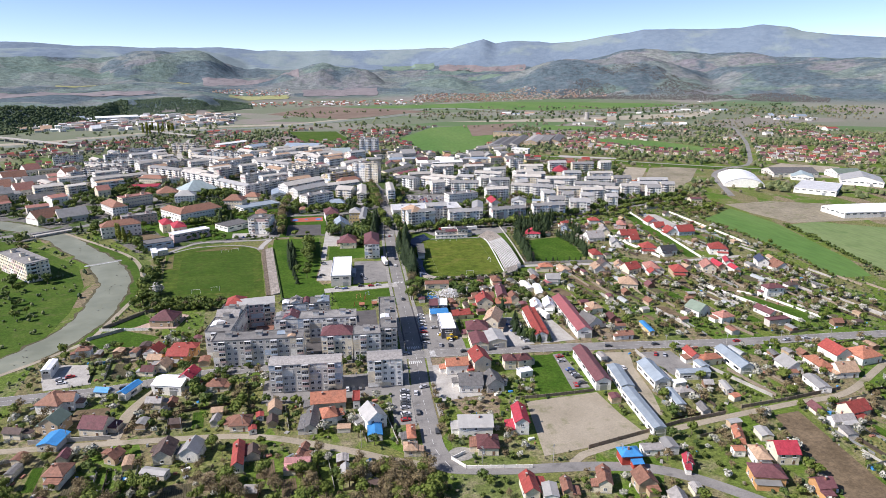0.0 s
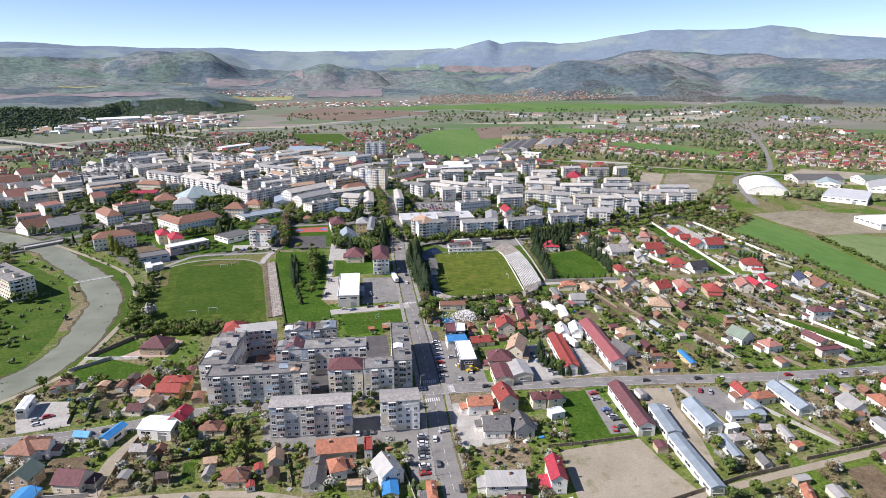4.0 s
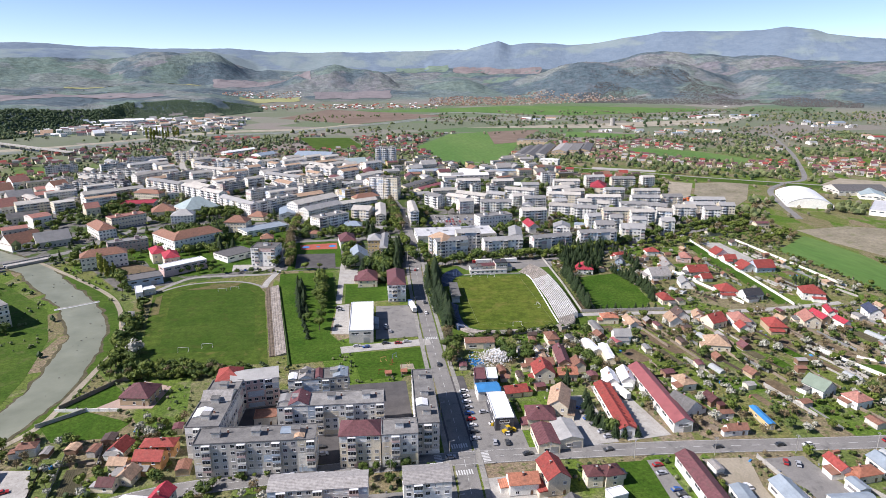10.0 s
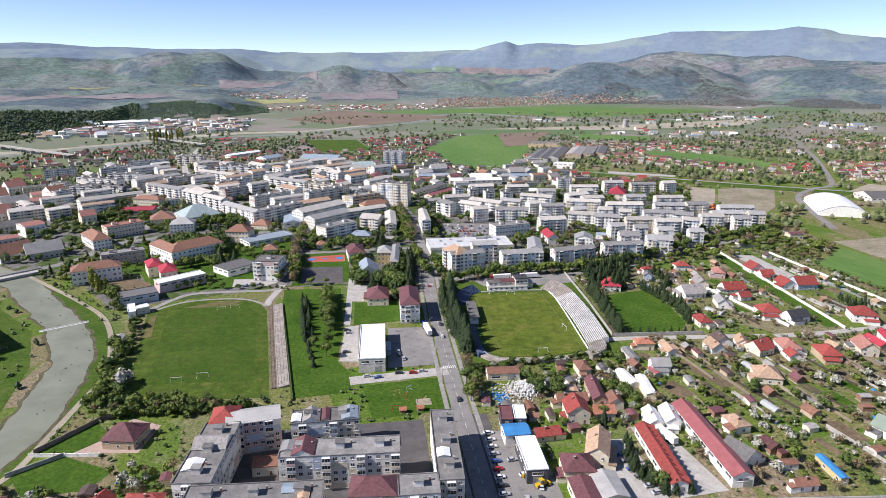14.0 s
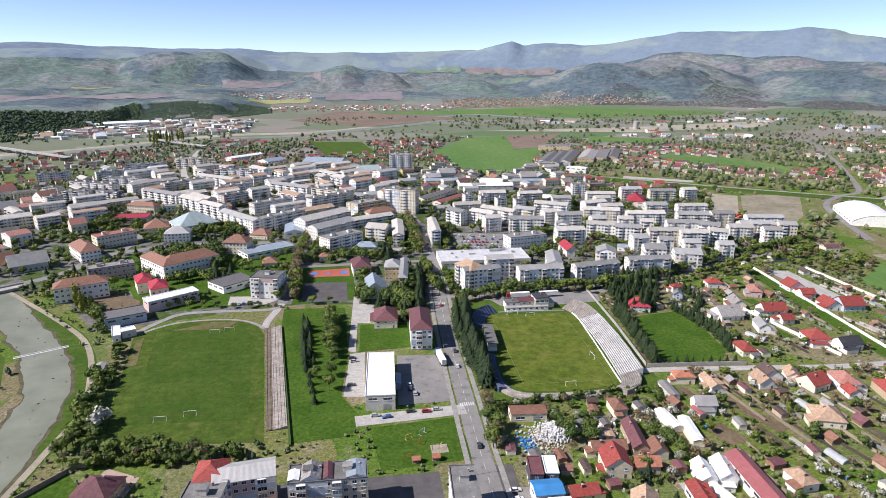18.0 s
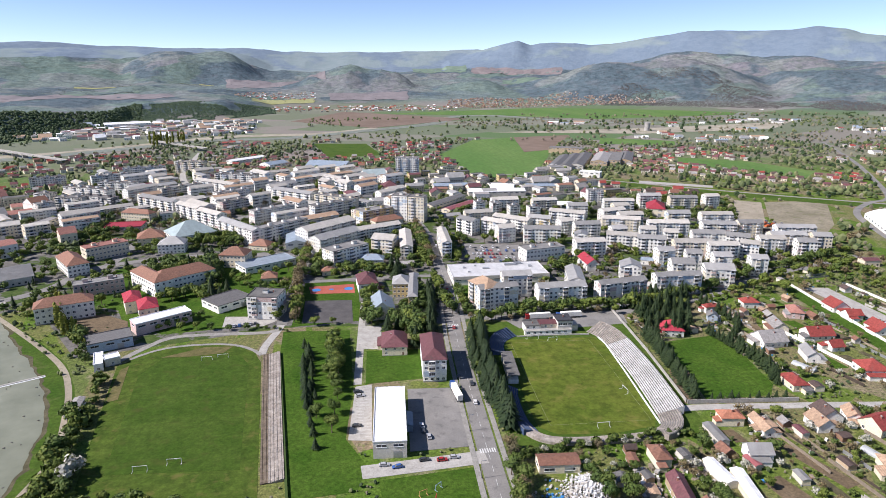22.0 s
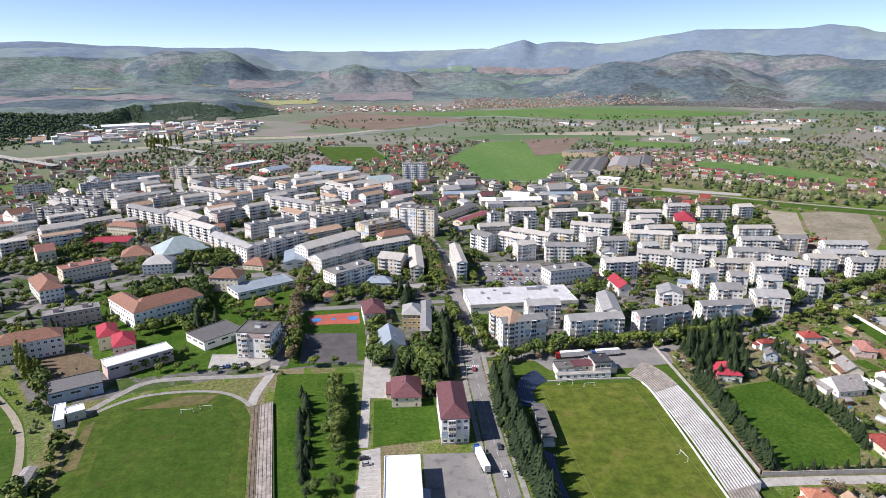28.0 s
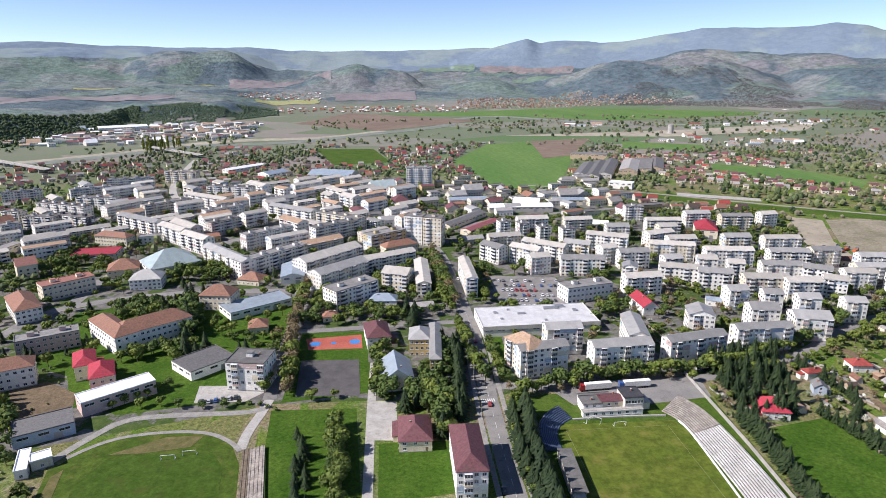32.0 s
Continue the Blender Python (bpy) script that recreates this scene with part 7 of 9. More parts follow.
def cover_stand(x, y, w, d, deg):
    root = thing("covered_tribune", None, pose(x, y, 0, 0, 0, deg), "small covered tribune with white sides and grey roof", "tribune")
    B = Build()
    B.box(-w / 2, -d / 2, 0, w / 2, d / 2, 2.2)
    part("base", B.mesh("base", [WALL["white"]]), root)
    B = Build()
    B.box(-w / 2 - 0.3, -d / 2 - 0.3, 4.6, w / 2 + 0.6, d / 2 + 0.3, 4.8, bottom=True)
    part("roof", B.mesh("roof", [ROOF["bitumen"]]), root)
    for u in (-d / 2 + 0.2, -d / 6, d / 6, d / 2 - 0.2):
        B = Build()
        B.box(-0.1, -0.1, 2.2, 0.1, 0.1, 4.6)
        part("post", B.mesh("post", [M_METAL]), root, at=pose(w / 2 - 0.3, u, 0))
    B = Build()
    B.box(-w / 2, -d / 2, 2.2, -w / 2 + 0.15, d / 2, 4.6)
    part("back_wall", B.mesh("back_wall", [WALL["white"]]), root)
    occupy(x, y, w, d, deg, 1)


cover_stand(78, 481, 5, 27, -6)


def goal(x, y, deg, w=5.6, h=2.0):
    root = thing("football_goal", None, pose(x, y, 0.12, 0, 0, deg), "white metal football goal on the turf", "goal", group="football goals")
    for name, (x0, y0, z0, x1, y1, z1) in (("post", (-w / 2, -0.08, 0, -w / 2 + 0.16, 0.08, h)), ("post", (w / 2 - 0.16, -0.08, 0, w / 2, 0.08, h)), ("crossbar", (-w / 2, -0.08, h, w / 2, 0.08, h + 0.16)),
                                          ("stay", (-w / 2, 0.08, 0, -w / 2 + 0.1, 1.6, 0.1)), ("stay", (w / 2 - 0.1, 0.08, 0, w / 2, 1.6, 0.1))):
        B = Build()
        B.box(x0, y0, z0, x1, y1, z1, bottom=True)
        part(name, B.mesh(name, [M_LINE]), root)


for _x, _y, _r in ((105.5, 424, 180), (112, 514, 0), (-73, 424, 180), (-79, 517, 0), (-71, 519, 0), (-85, 421, 180), (128, 452, 95)):
    goal(_x, _y, _r)


M_OLD_LINE = plain("nearly worn-off line paint", (0.24, 0.26, 0.12), 0.9)


def line_box(x0, y0, x1, y1, deg, cx, cy, z=0.15):
    """Painted outline of a pitch."""
    B = Build()
    t = 0.14
    for a in ((x0, y0, x1, y0 + t), (x0, y1 - t, x1, y1), (x0, y0, x0 + t, y1), (x1 - t, y0, x1, y1)):
        B.face([(a[0], a[1], 0), (a[2], a[1], 0), (a[2], a[3], 0), (a[0], a[3], 0)])
    thing("pitch_marking", B.mesh("pitch_marking", [M_OLD_LINE]), pose(cx, cy, z, 0, 0, deg), "faded white painted pitch outline", "marking", kind="structure")


line_box(-23, -43, 23, 43, -3, 108, 470)
for _u, _r in ((-25.5, 3.2), (-3, 3.2), (-15, 1.6)):
    _B = Build()
    _B.face([(_r * math.cos(a * 0.2618), _r * math.sin(a * 0.2618), 0) for a in range(24)])
    thing("court_circle", _B.mesh("court_circle", [plain("blue court paint", (0.05, 0.2, 0.5), 0.8)]), pose(_u, 620.5, 0.165), "blue painted circle on a sports court", "marking", kind="structure")


def wall_line(pts, h, t, mat, label, name="garden_wall", posts=False, gap=4.8):
    """A wall or fence along a line, with piers as parts where they show."""
    root = thing(name, None, Matrix(), label, "fence")
    for a, b in zip(pts, pts[1:]):
        a, b = Vector(a), Vector(b)
        deg = math.degrees(math.atan2((b - a).y, (b - a).x))
        L = (b - a).length
        B = Build()
        B.box(-L / 2, -t / 2, -0.2, L / 2, t / 2, h)
        B.box(-L / 2, -t / 2 - 0.04, h, L / 2, t / 2 + 0.04, h + 0.08, bottom=True)
        m = (a + b) / 2
        part("panel", B.mesh("panel", [mat]), root, at=pose(m.x, m.y, 0, 0, 0, deg))
        occupy(m.x, m.y, L, 1, deg, 0.5)
        if posts:
            P = Build()
            P.box(-0.16, -0.16, -0.2, 0.16, 0.16, h + 0.25)
            me = P.mesh("pier", [mat])
            for i in range(int(L / gap) + 1):
                q = a + (b - a) * (i * gap / L)
                part("pier", me, root, at=pose(q.x, q.y, 0, 0, 0, deg))
    return root


WHITE_WALL, GREY_WALL = WALL["white"], M_CONCRETE
wall_line([(312, 581), (293, 424)], 1.7, 0.25, WHITE_WALL, "long white rendered garden wall", posts=True, gap=9)
wall_line([(353, 579), (355, 450)], 1.6, 0.25, WHITE_WALL, "long white garden wall beside a field", posts=True, gap=9)
wall_line([(165, 556), (159, 492), (152, 438)], 1.8, 0.25, GREY_WALL, "grey concrete stadium boundary wall", posts=True, gap=7)
wall_line([(152, 436.5), (205, 431)], 2.0, 0.25, GREY_WALL, "grey concrete panel fence along a lane", posts=True, gap=4)
wall_line([(248, 520), (262, 432)], 1.8, 0.25, WHITE_WALL, "white boundary wall of villas")
wall_line([(84, 243), (98, 242.5), (122, 243)], 1.4, 0.15, M_WOODEN, "dark low board fence along a lawn", posts=True)
wall_line([(101, 200.5), (132, 207), (147, 210.5), (170, 213)], 1.7, 0.12, M_WOODEN, "dark wooden board fence beside a dirt track", posts=True)
wall_line([(180, 216), (205, 218), (236, 222)], 1.6, 0.12, M_WOODEN, "dark wooden board fence beside a dirt track", posts=True)
wall_line([(-127, 366), (-108, 390), (-97, 392)], 2.0, 0.25, M_WOODEN, "dark villa fence round a lawn", posts=True)
wall_line([(-128, 364), (-100, 360)], 1.5, 0.25, WHITE_WALL, "white balustrade wall of a villa", posts=True)
wall_line([(-131, 351), (-114, 362.5)], 1.8, 0.25, GREY_WALL, "grey block garden wall")
wall_line([(-120, 247.5), (-88, 245)], 1.8, 0.25, GREY_WALL, "grey concrete wall along the lower road")
wall_line([(-84, 248), (-83, 262), (-80, 280)], 1.8, 0.2, M_WOODEN, "brown fence along a lane", posts=True)
wall_line([(161, 278), (163, 250), (163, 235)], 1.8, 0.2, GREY_WALL, "grey concrete yard wall", posts=True)
wall_line([(185, 262), (200, 222)], 1.6, 0.2, GREY_WALL, "grey concrete garden fence", posts=True)
wall_line([(196, 250), (202, 222)], 1.6, 0.2, M_WOODEN, "weathered garden fence")
wall_line([(277, 296), (262, 345), (258, 362)], 1.9, 0.25, WHITE_WALL, "white villa wall with piers", posts=True, gap=5)
wall_line([(293, 300), (283, 338), (272, 350)], 1.2, 0.15, WHITE_WALL, "white villa wall with piers", posts=True, gap=5)
wall_line([(236, 284), (222, 332)], 1.5, 0.2, M_WOODEN, "brown garden fence", posts=True)
wall_line([(146, 300), (139, 330)], 1.7, 0.2, WHITE_WALL, "white fence beside a driveway", posts=True)
wall_line([(157, 298), (151, 312)], 1.7, 0.2, M_WOODEN, "brown garden fence")
wall_line([(50, 198), (46, 204), (52, 207)], 1.3, 0.2, WHITE_WALL, "low white wall at a street corner", posts=True)
wall_line([(50, 197.5), (75, 193)], 1.3, 0.2, WHITE_WALL, "low white arched fence along the road", posts=True)
wall_line([(-27, 392), (-41, 518)], 1.0, 0.9, TREES["dark", 0][1].materials[0], "clipped dark hedge behind a stand", "hedge")
for _i in range(26):
    _x = 150 + (_i * 37 % 230)
    _y = 308 + (_i * 53 % 100)
    if is_free(_x, _y + 9, 2):
        wall_line([(_x, _y), (_x - 2.5, _y + 20 + _i % 3 * 6)], 1.4, 0.12, M_WOODEN if _i % 9 else M_CONCRETE, "thin garden fence between plots", "garden_fence")


def weir():
    B = Build()
    B.box(-13, -0.6, 0.0, 13, 0.6, 0.45)
    B.box(-13, -1.6, 0.0, 13, -0.6, 0.2, 1)
    thing("weir", B.mesh("weir", [M_CONCRETE, plain("white water", (0.75, 0.77, 0.75), 0.4)]), pose(-168, 505, 0, 0, 0, 27), "low concrete weir with white water", "weir", kind="structure")


weir()


def bridge(x, y, length, width, deg, z, piers, label):
    root = thing("bridge", None, pose(x, y, 0, 0, 0, deg), label, "bridge")
    B = Build()
    B.box(-length / 2, -width / 2, z - 0.8, length / 2, width / 2, z, bottom=True)
    part("deck", B.mesh("deck", [M_CONCRETE]), root)
    for s in (-1, 1):
        R = Build()
        R.box(-length / 2, s * width / 2 - 0.12, z, length / 2, s * width / 2 + 0.12, z + 1.0)
        part("parapet", R.mesh("parapet", [M_CONCRETE]), root)
    for i in range(piers):
        P = Build()
        P.box(-0.7, -width / 2 + 0.8, -0.5, 0.7, width / 2 - 0.8, z - 0.8)
        part("pier", P.mesh("pier", [M_CONCRETE]), root, at=pose((i - (piers - 1) / 2) * length / piers, 0, 0))


bridge(-240, 612, 34, 10, 38, 1.2, 2, "concrete road bridge over the small river")
bridge(-560, 1385, 300, 10, -42, 7, 8, "long concrete bridge over the distant river")
bridge(-330, 1500, 210, 10, -48, 6, 6, "distant concrete viaduct beside the river")


# ---------------- the heap, the playground, poles, lorries, cars ----------------
def scrap_heap():
    rng = np.random.RandomState(5)
    root = thing("scrap_heap", None, pose(80, 384, 0), "large heap of crumpled white plastic bales", "heap", kind="stuff")
    for name, mat, n, cx, cy, sx, sy in (("white_scrap", M_FRAME, 520, 4, 0, 8, 8), ("grey_scrap", WALL["grey"], 260, -2, -2, 10, 9), ("blue_scrap", ROOF["blue"], 90, -10, -5, 4, 6)):
        B = Build()
        for _ in range(n):
            x, y = rng.normal(cx, sx * 0.5), rng.normal(cy, sy * 0.5)
            top = max(0.2, 3.4 * math.exp(-((x - 4) / 8) ** 2 - (y / 8) ** 2))
            s = rng.uniform(0.35, 0.95)
            B.turned_box(x, y, s, s * rng.uniform(0.5, 1), rng.uniform(0, top), rng.uniform(0, top) + s * 0.6, rng.uniform(0, 90))
        tagged(part(name, B.mesh(name, [mat]), root), kind="stuff")
    occupy(80, 384, 24, 22, 0, 1)


scrap_heap()


def lorry(x, y, deg, colour, label):
    root = thing("lorry", None, pose(x, y, 0.12, 0, 0, deg), label, "lorry")
    B = Build()
    B.box(-8, -1.25, 1.1, 5.2, 1.25, 3.9, bottom=True)
    part("trailer", B.mesh("trailer", [WALL["white"]]), root)
    B = Build()
    B.box(5.7, -1.2, 0.6, 8, 1.2, 3.4, bottom=True)
    B.box(7.2, -1.1, 3.4, 7.9, 1.1, 3.7)
    cab = part("cab", B.mesh("cab", [colour]), root)
    B = Build()
    B.box(8.0, -1.05, 1.9, 8.04, 1.05, 3.0)
    part("windscreen", B.mesh("windscreen", [M_GLASS]), cab)
    for u in (-6.5, -5.2, -3.9, 4.4, 6.9):
        for s in (-1.05, 1.05):
            part("wheel", WHEEL, root, at=pose(u, s, 0.5) @ Matrix.Diagonal((1.5, 1.8, 1.5, 1)))


lorry(113, 546.5, 180, PAINT[3], "white articulated lorry with a red cab, parked")
lorry(133, 546, 180, PAINT[4], "white articulated lorry with a blue cab, parked")
lorry(129, 336, 102, PAINT[0], "white lorry parked in a loading yard")
lorry(46.5, 461, 95, PAINT[4], "pale lorry parked at the edge of a car park")


def pole(x, y, h=8.0, arm=True):
    root = thing("street_lamp" if arm else "power_pole", None, pose(x, y, 0, 0, 0, (x * 37) % 360 if not arm else 0), "slim grey street lamp by the road" if arm else "grey concrete power pole by the road", "pole", group="poles along the roads")
    B = Build()
    for i in range(6):
        a, b = i * 1.0472, (i + 1) * 1.0472
        B.face([(0.14 * math.cos(a), 0.14 * math.sin(a), -0.2), (0.14 * math.cos(b), 0.14 * math.sin(b), -0.2), (0.08 * math.cos(b), 0.08 * math.sin(b), h), (0.08 * math.cos(a), 0.08 * math.sin(a), h)])
    part("shaft", B.mesh("shaft", [M_CONCRETE]), root)
    B = Build()
    if arm:
        B.box(0, -0.06, h - 0.1, 1.6, 0.06, h)
        B.box(1.2, -0.15, h - 0.05, 1.9, 0.15, h + 0.12, bottom=True)
    else:
        B.box(-0.9, -0.07, h - 0.9, 0.9, 0.07, h - 0.75, bottom=True)
        B.box(-0.6, -0.07, h - 0.4, 0.6, 0.07, h - 0.25, bottom=True)
    part("arm" if arm else "crossarm", B.mesh("arm", [M_METAL]), root)


for _i in range(17):
    _p = smooth_line(EAST_WEST, 4.0)[20 + _i * 8]
    pole(_p.x, _p.y - 6, 8.5, False)
for _i in range(14):
    _p = smooth_line(MAIN, 4.0)[8 + _i * 8]
    pole(_p.x - 5.6, _p.y, 8.0, True)
for _i in range(12):
    _p = smooth_line(LOWER, 4.0)[30 + _i * 6]
    pole(_p.x + 1, _p.y + 3.4, 8.0, False)

_r = random.Random(4)
for _i in range(9):
    car(53.5 + _i * 0.45, 310 + _i * 5.0, 4, rng=_r, where="parked beside flats")
for _i in range(11):
    if _i not in (3,):
        car(32.3 + _i * 0.28, 235 + _i * 2.5, 3, rng=_r, where="parked beside the main street")
for _x, _y, _d in ((40, 257, 80), (38.5, 240, 85), (44, 224, 85), (44.5, 262, 190), (41, 299, 5), (72, 296, 4), (105, 293, 184), (150, 287, 0), (187, 282, 180), (176, 284, 0), (222, 279, 0), (250, 275, 180), (262, 275, 0), (-20, 298, 3), (-72, 293, 8), (-95, 289, 5), (-120, 288, 182),
                  (50, 380, 84), (54, 452, 85), (56, 470, 268), (60, 560, 85), (62, 585, 265), (66, 610, 85), (59, 540, 80), (25, 411, 5), (32, 410, 0), (14, 408, 185), (37, 411, 0), (9, 410, 0), (51, 478, 86), (71, 690, 84), (74, 720, 264), (-70, 291, 10)):
    car(_x, _y, _d, rng=_r, where="on the road")
for _x, _y, _d in ((102, 330, 10), (104, 326, 12), (106, 322, 12), (106, 317, 10), (107, 312, 8), (108, 306, 10), (109, 302, 10), (100, 334, 80), (119.5, 280, 5), (118.5, 275, 5), (119, 265, 5), (119.3, 262, 5), (119.6, 259.5, 5), (120, 257, 5), (116, 250, 80), (120, 251, 5), (61, 306, 80), (66, 305, 85), (68, 312, 80), (64, 320, 10), (62, 330, 5),
                  (0, 470, 5), (1, 466, 5), (27, 436, 92), (27, 432, 92), (29, 427, 92), (-1, 440, 0), (-40, 322, 90), (-36, 322, 90), (-31, 345, 90), (-10, 315, 5), (-9, 310, 5), (-10, 297, 5), (2, 268, 8), (9, 267, 88), (12, 267, 88), (15, 267, 88), (-5, 262, 5), (-128, 304, 20), (-124, 306, 20), (-126, 300, 10), (-75, 562, 8), (-72, 562, 94), (-69, 562.5, 94), (-66, 563, 94), (-63, 563.5, 94), (-60, 564, 94), (170, 273, 60), (174, 271, 60), (140, 270, 0), (146, 262, 95), (-92, 375, 60), (-90, 378, 60)):
    car(_x, _y, _d, rng=_r, where="parked in a yard")
for _row in range(6):
    for _i in range(14):
        if _r.random() < 0.62:
            car(99 + _i * 3.2 + (_row * 0.8), 662 + _row * 10 - _i * 0.6, 84 + _r.choice((0, 180)), rng=_r, where="parked at the supermarket", detail=False)


def swing(x, y, deg, mat):
    root = thing("play_frame", None, pose(x, y, 0.05, 0, 0, deg), "small colourful playground frame on the lawn", "play equipment")
    for s in (-1, 1):
        B = Build()
        B.box(s * 1.5 - 0.08, -0.9, 0, s * 1.5 + 0.08, 0.9, 0.1)
        B.box(s * 1.5 - 0.08, -0.08, 0, s * 1.5 + 0.08, 0.08, 2.2)
        part("leg", B.mesh("leg", [mat]), root)
    B = Build()
    B.box(-1.6, -0.08, 2.2, 1.6, 0.08, 2.35, bottom=True)
    part("beam", B.mesh("beam", [mat]), root)


for _x, _y, _d, _m in ((22, 390, 20, "orange"), (26, 386, 70, "red"), (32, 381, 10, "brown"), (34, 381, 60, "yellow"), (20, 376, 0, "red"), (28, 393, 40, "blue")):
    swing(_x, _y, _d, WALL[_m])
for _x, _y in ((23, 373.5), (31, 373.8)):
    house(_x, _y, 2.6, 2.2, -4, 1.9, "g", "orange", "brown", name="garden_shelter", category="shelter", windows=False)


# ---------------- fittings of single roofs and yards ----------------
def saw_dormers(x, y, deg, n, gap, eave):
    """A row of small gabled dormers along the sunless side of a long red roof."""
    root = thing("dormer_row", None, pose(x, y, 0, 0, 0, deg), "zigzag row of red gabled dormers along a long roof", "dormers")
    B = Build()
    a, L, h = gap / 2, 3.6, 1.5
    B.face([(0, -a, eave), (L, -a, eave), (L - 0.2, 0, eave + h), (-0.6, 0, eave + h)])
    B.face([(L, a, eave), (0, a, eave), (-0.6, 0, eave + h), (L - 0.2, 0, eave + h)])
    B.face([(L - 0.3, -a + 0.1, eave - 0.3), (L - 0.3, a - 0.1, eave - 0.3), (L - 0.3, 0, eave + h - 0.1)], 1)
    me = B.mesh("dormer", [ROOF["red"], WALL["white"]])
    for i in range(n):
        part("dormer", me, root, at=pose(0, (i - (n - 1) / 2) * gap, 0))


saw_dormers(119.6, 319.7, -7, 12, 3.15, 4.4)


def digger(x, y, deg):
    m = plain("yellow machine paint", (0.6, 0.4, 0.02), 0.5)
    root = thing("wheel_loader", None, pose(x, y, 0.15, 0, 0, deg), "bright yellow wheel loader standing in a trade yard", "loader")
    for name, box, mat in (("chassis", (-2.2, -0.9, 0.7, 1.4, 0.9, 1.7), m), ("cab", (-0.5, -0.75, 1.7, 0.9, 0.75, 3.1), M_GLASS), ("cab_roof", (-0.6, -0.85, 3.1, 1.0, 0.85, 3.25), m), ("boom", (1.3, -0.6, 1.2, 3.0, 0.6, 1.6), m), ("bucket", (2.9, -1.2, 0.2, 3.9, 1.2, 1.3), m)):
        B = Build()
        B.box(*box, bottom=True)
        part(name, B.mesh(name, [mat]), root)
    q = [(0.72 * math.cos(i * 0.5236), 0.72 * math.sin(i * 0.5236)) for i in range(12)]
    B = Build()
    for i in range(12):
        (u0, w0), (u1, w1) = q[i - 1], q[i]
        B.face([(u0, -0.25, w0), (u1, -0.25, w1), (u1, 0.25, w1), (u0, 0.25, w0)])
    B.face([(u, -0.25, w) for u, w in q])
    B.face([(u, 0.25, w) for u, w in q[::-1]])
    me = B.mesh("wheel", [M_RUBBER])
    for u in (-1.4, 1.2):
        for v in (-1.0, 1.0):
            part("wheel", me, root, at=pose(u, v, 0.72))


digger(68.0, 312.5, 20)
digger(66.5, 318.5, 160)


def machine_row(x, y, deg, n):
    """Orange building machines parked side by side."""
    m = plain("orange machine paint", (0.6, 0.14, 0.04), 0.5)
    body = Build()
    body.box(-3.4, -1.2, 0.8, 3.4, 1.2, 2.4, bottom=True)
    cab = Build()
    cab.box(1.6, -1.1, 2.4, 3.2, 1.1, 3.6)
    me, mc = body.mesh("chassis", [m]), cab.mesh("cab", [M_GLASS])
    for i in range(n):
        root = thing("road_machine", None, pose(x + i * 4.6, y - (i % 3) * 5.5, 0.1, 0, 0, deg + (i % 2) * 9), "orange road-building machine parked in a sandy yard", "machine", group="parked road machines")
        part("chassis", me, root)
        part("cab", mc, root)
        for u in (-2.2, 2.2):
            for v in (-1.0, 1.0):
                part("wheel", WHEEL, root, at=pose(u, v, 0.6) @ Matrix.Diagonal((1.9, 2.2, 1.9, 1)))


machine_row(398, 752, 20, 6)


def solar_panels(x, y, z, deg, tilt):
    root = thing("solar_array", None, pose(x, y, z, tilt, 0, deg), "dark blue solar panels on a sheet-metal roof", "solar panels")
    B = Build()
    B.box(-0.48, -0.8, 0, 0.48, 0.8, 0.06, bottom=True)
    me = B.mesh("panel", [plain("dark solar glass", (0.012, 0.018, 0.045), 0.2)])
    for i in range(4):
        for j in range(2):
            part("panel", me, root, at=pose((i - 1.5) * 1.02, (j - 0.5) * 1.68, 0))


solar_panels(157.3, 391.2, 5.35, -9, 36)


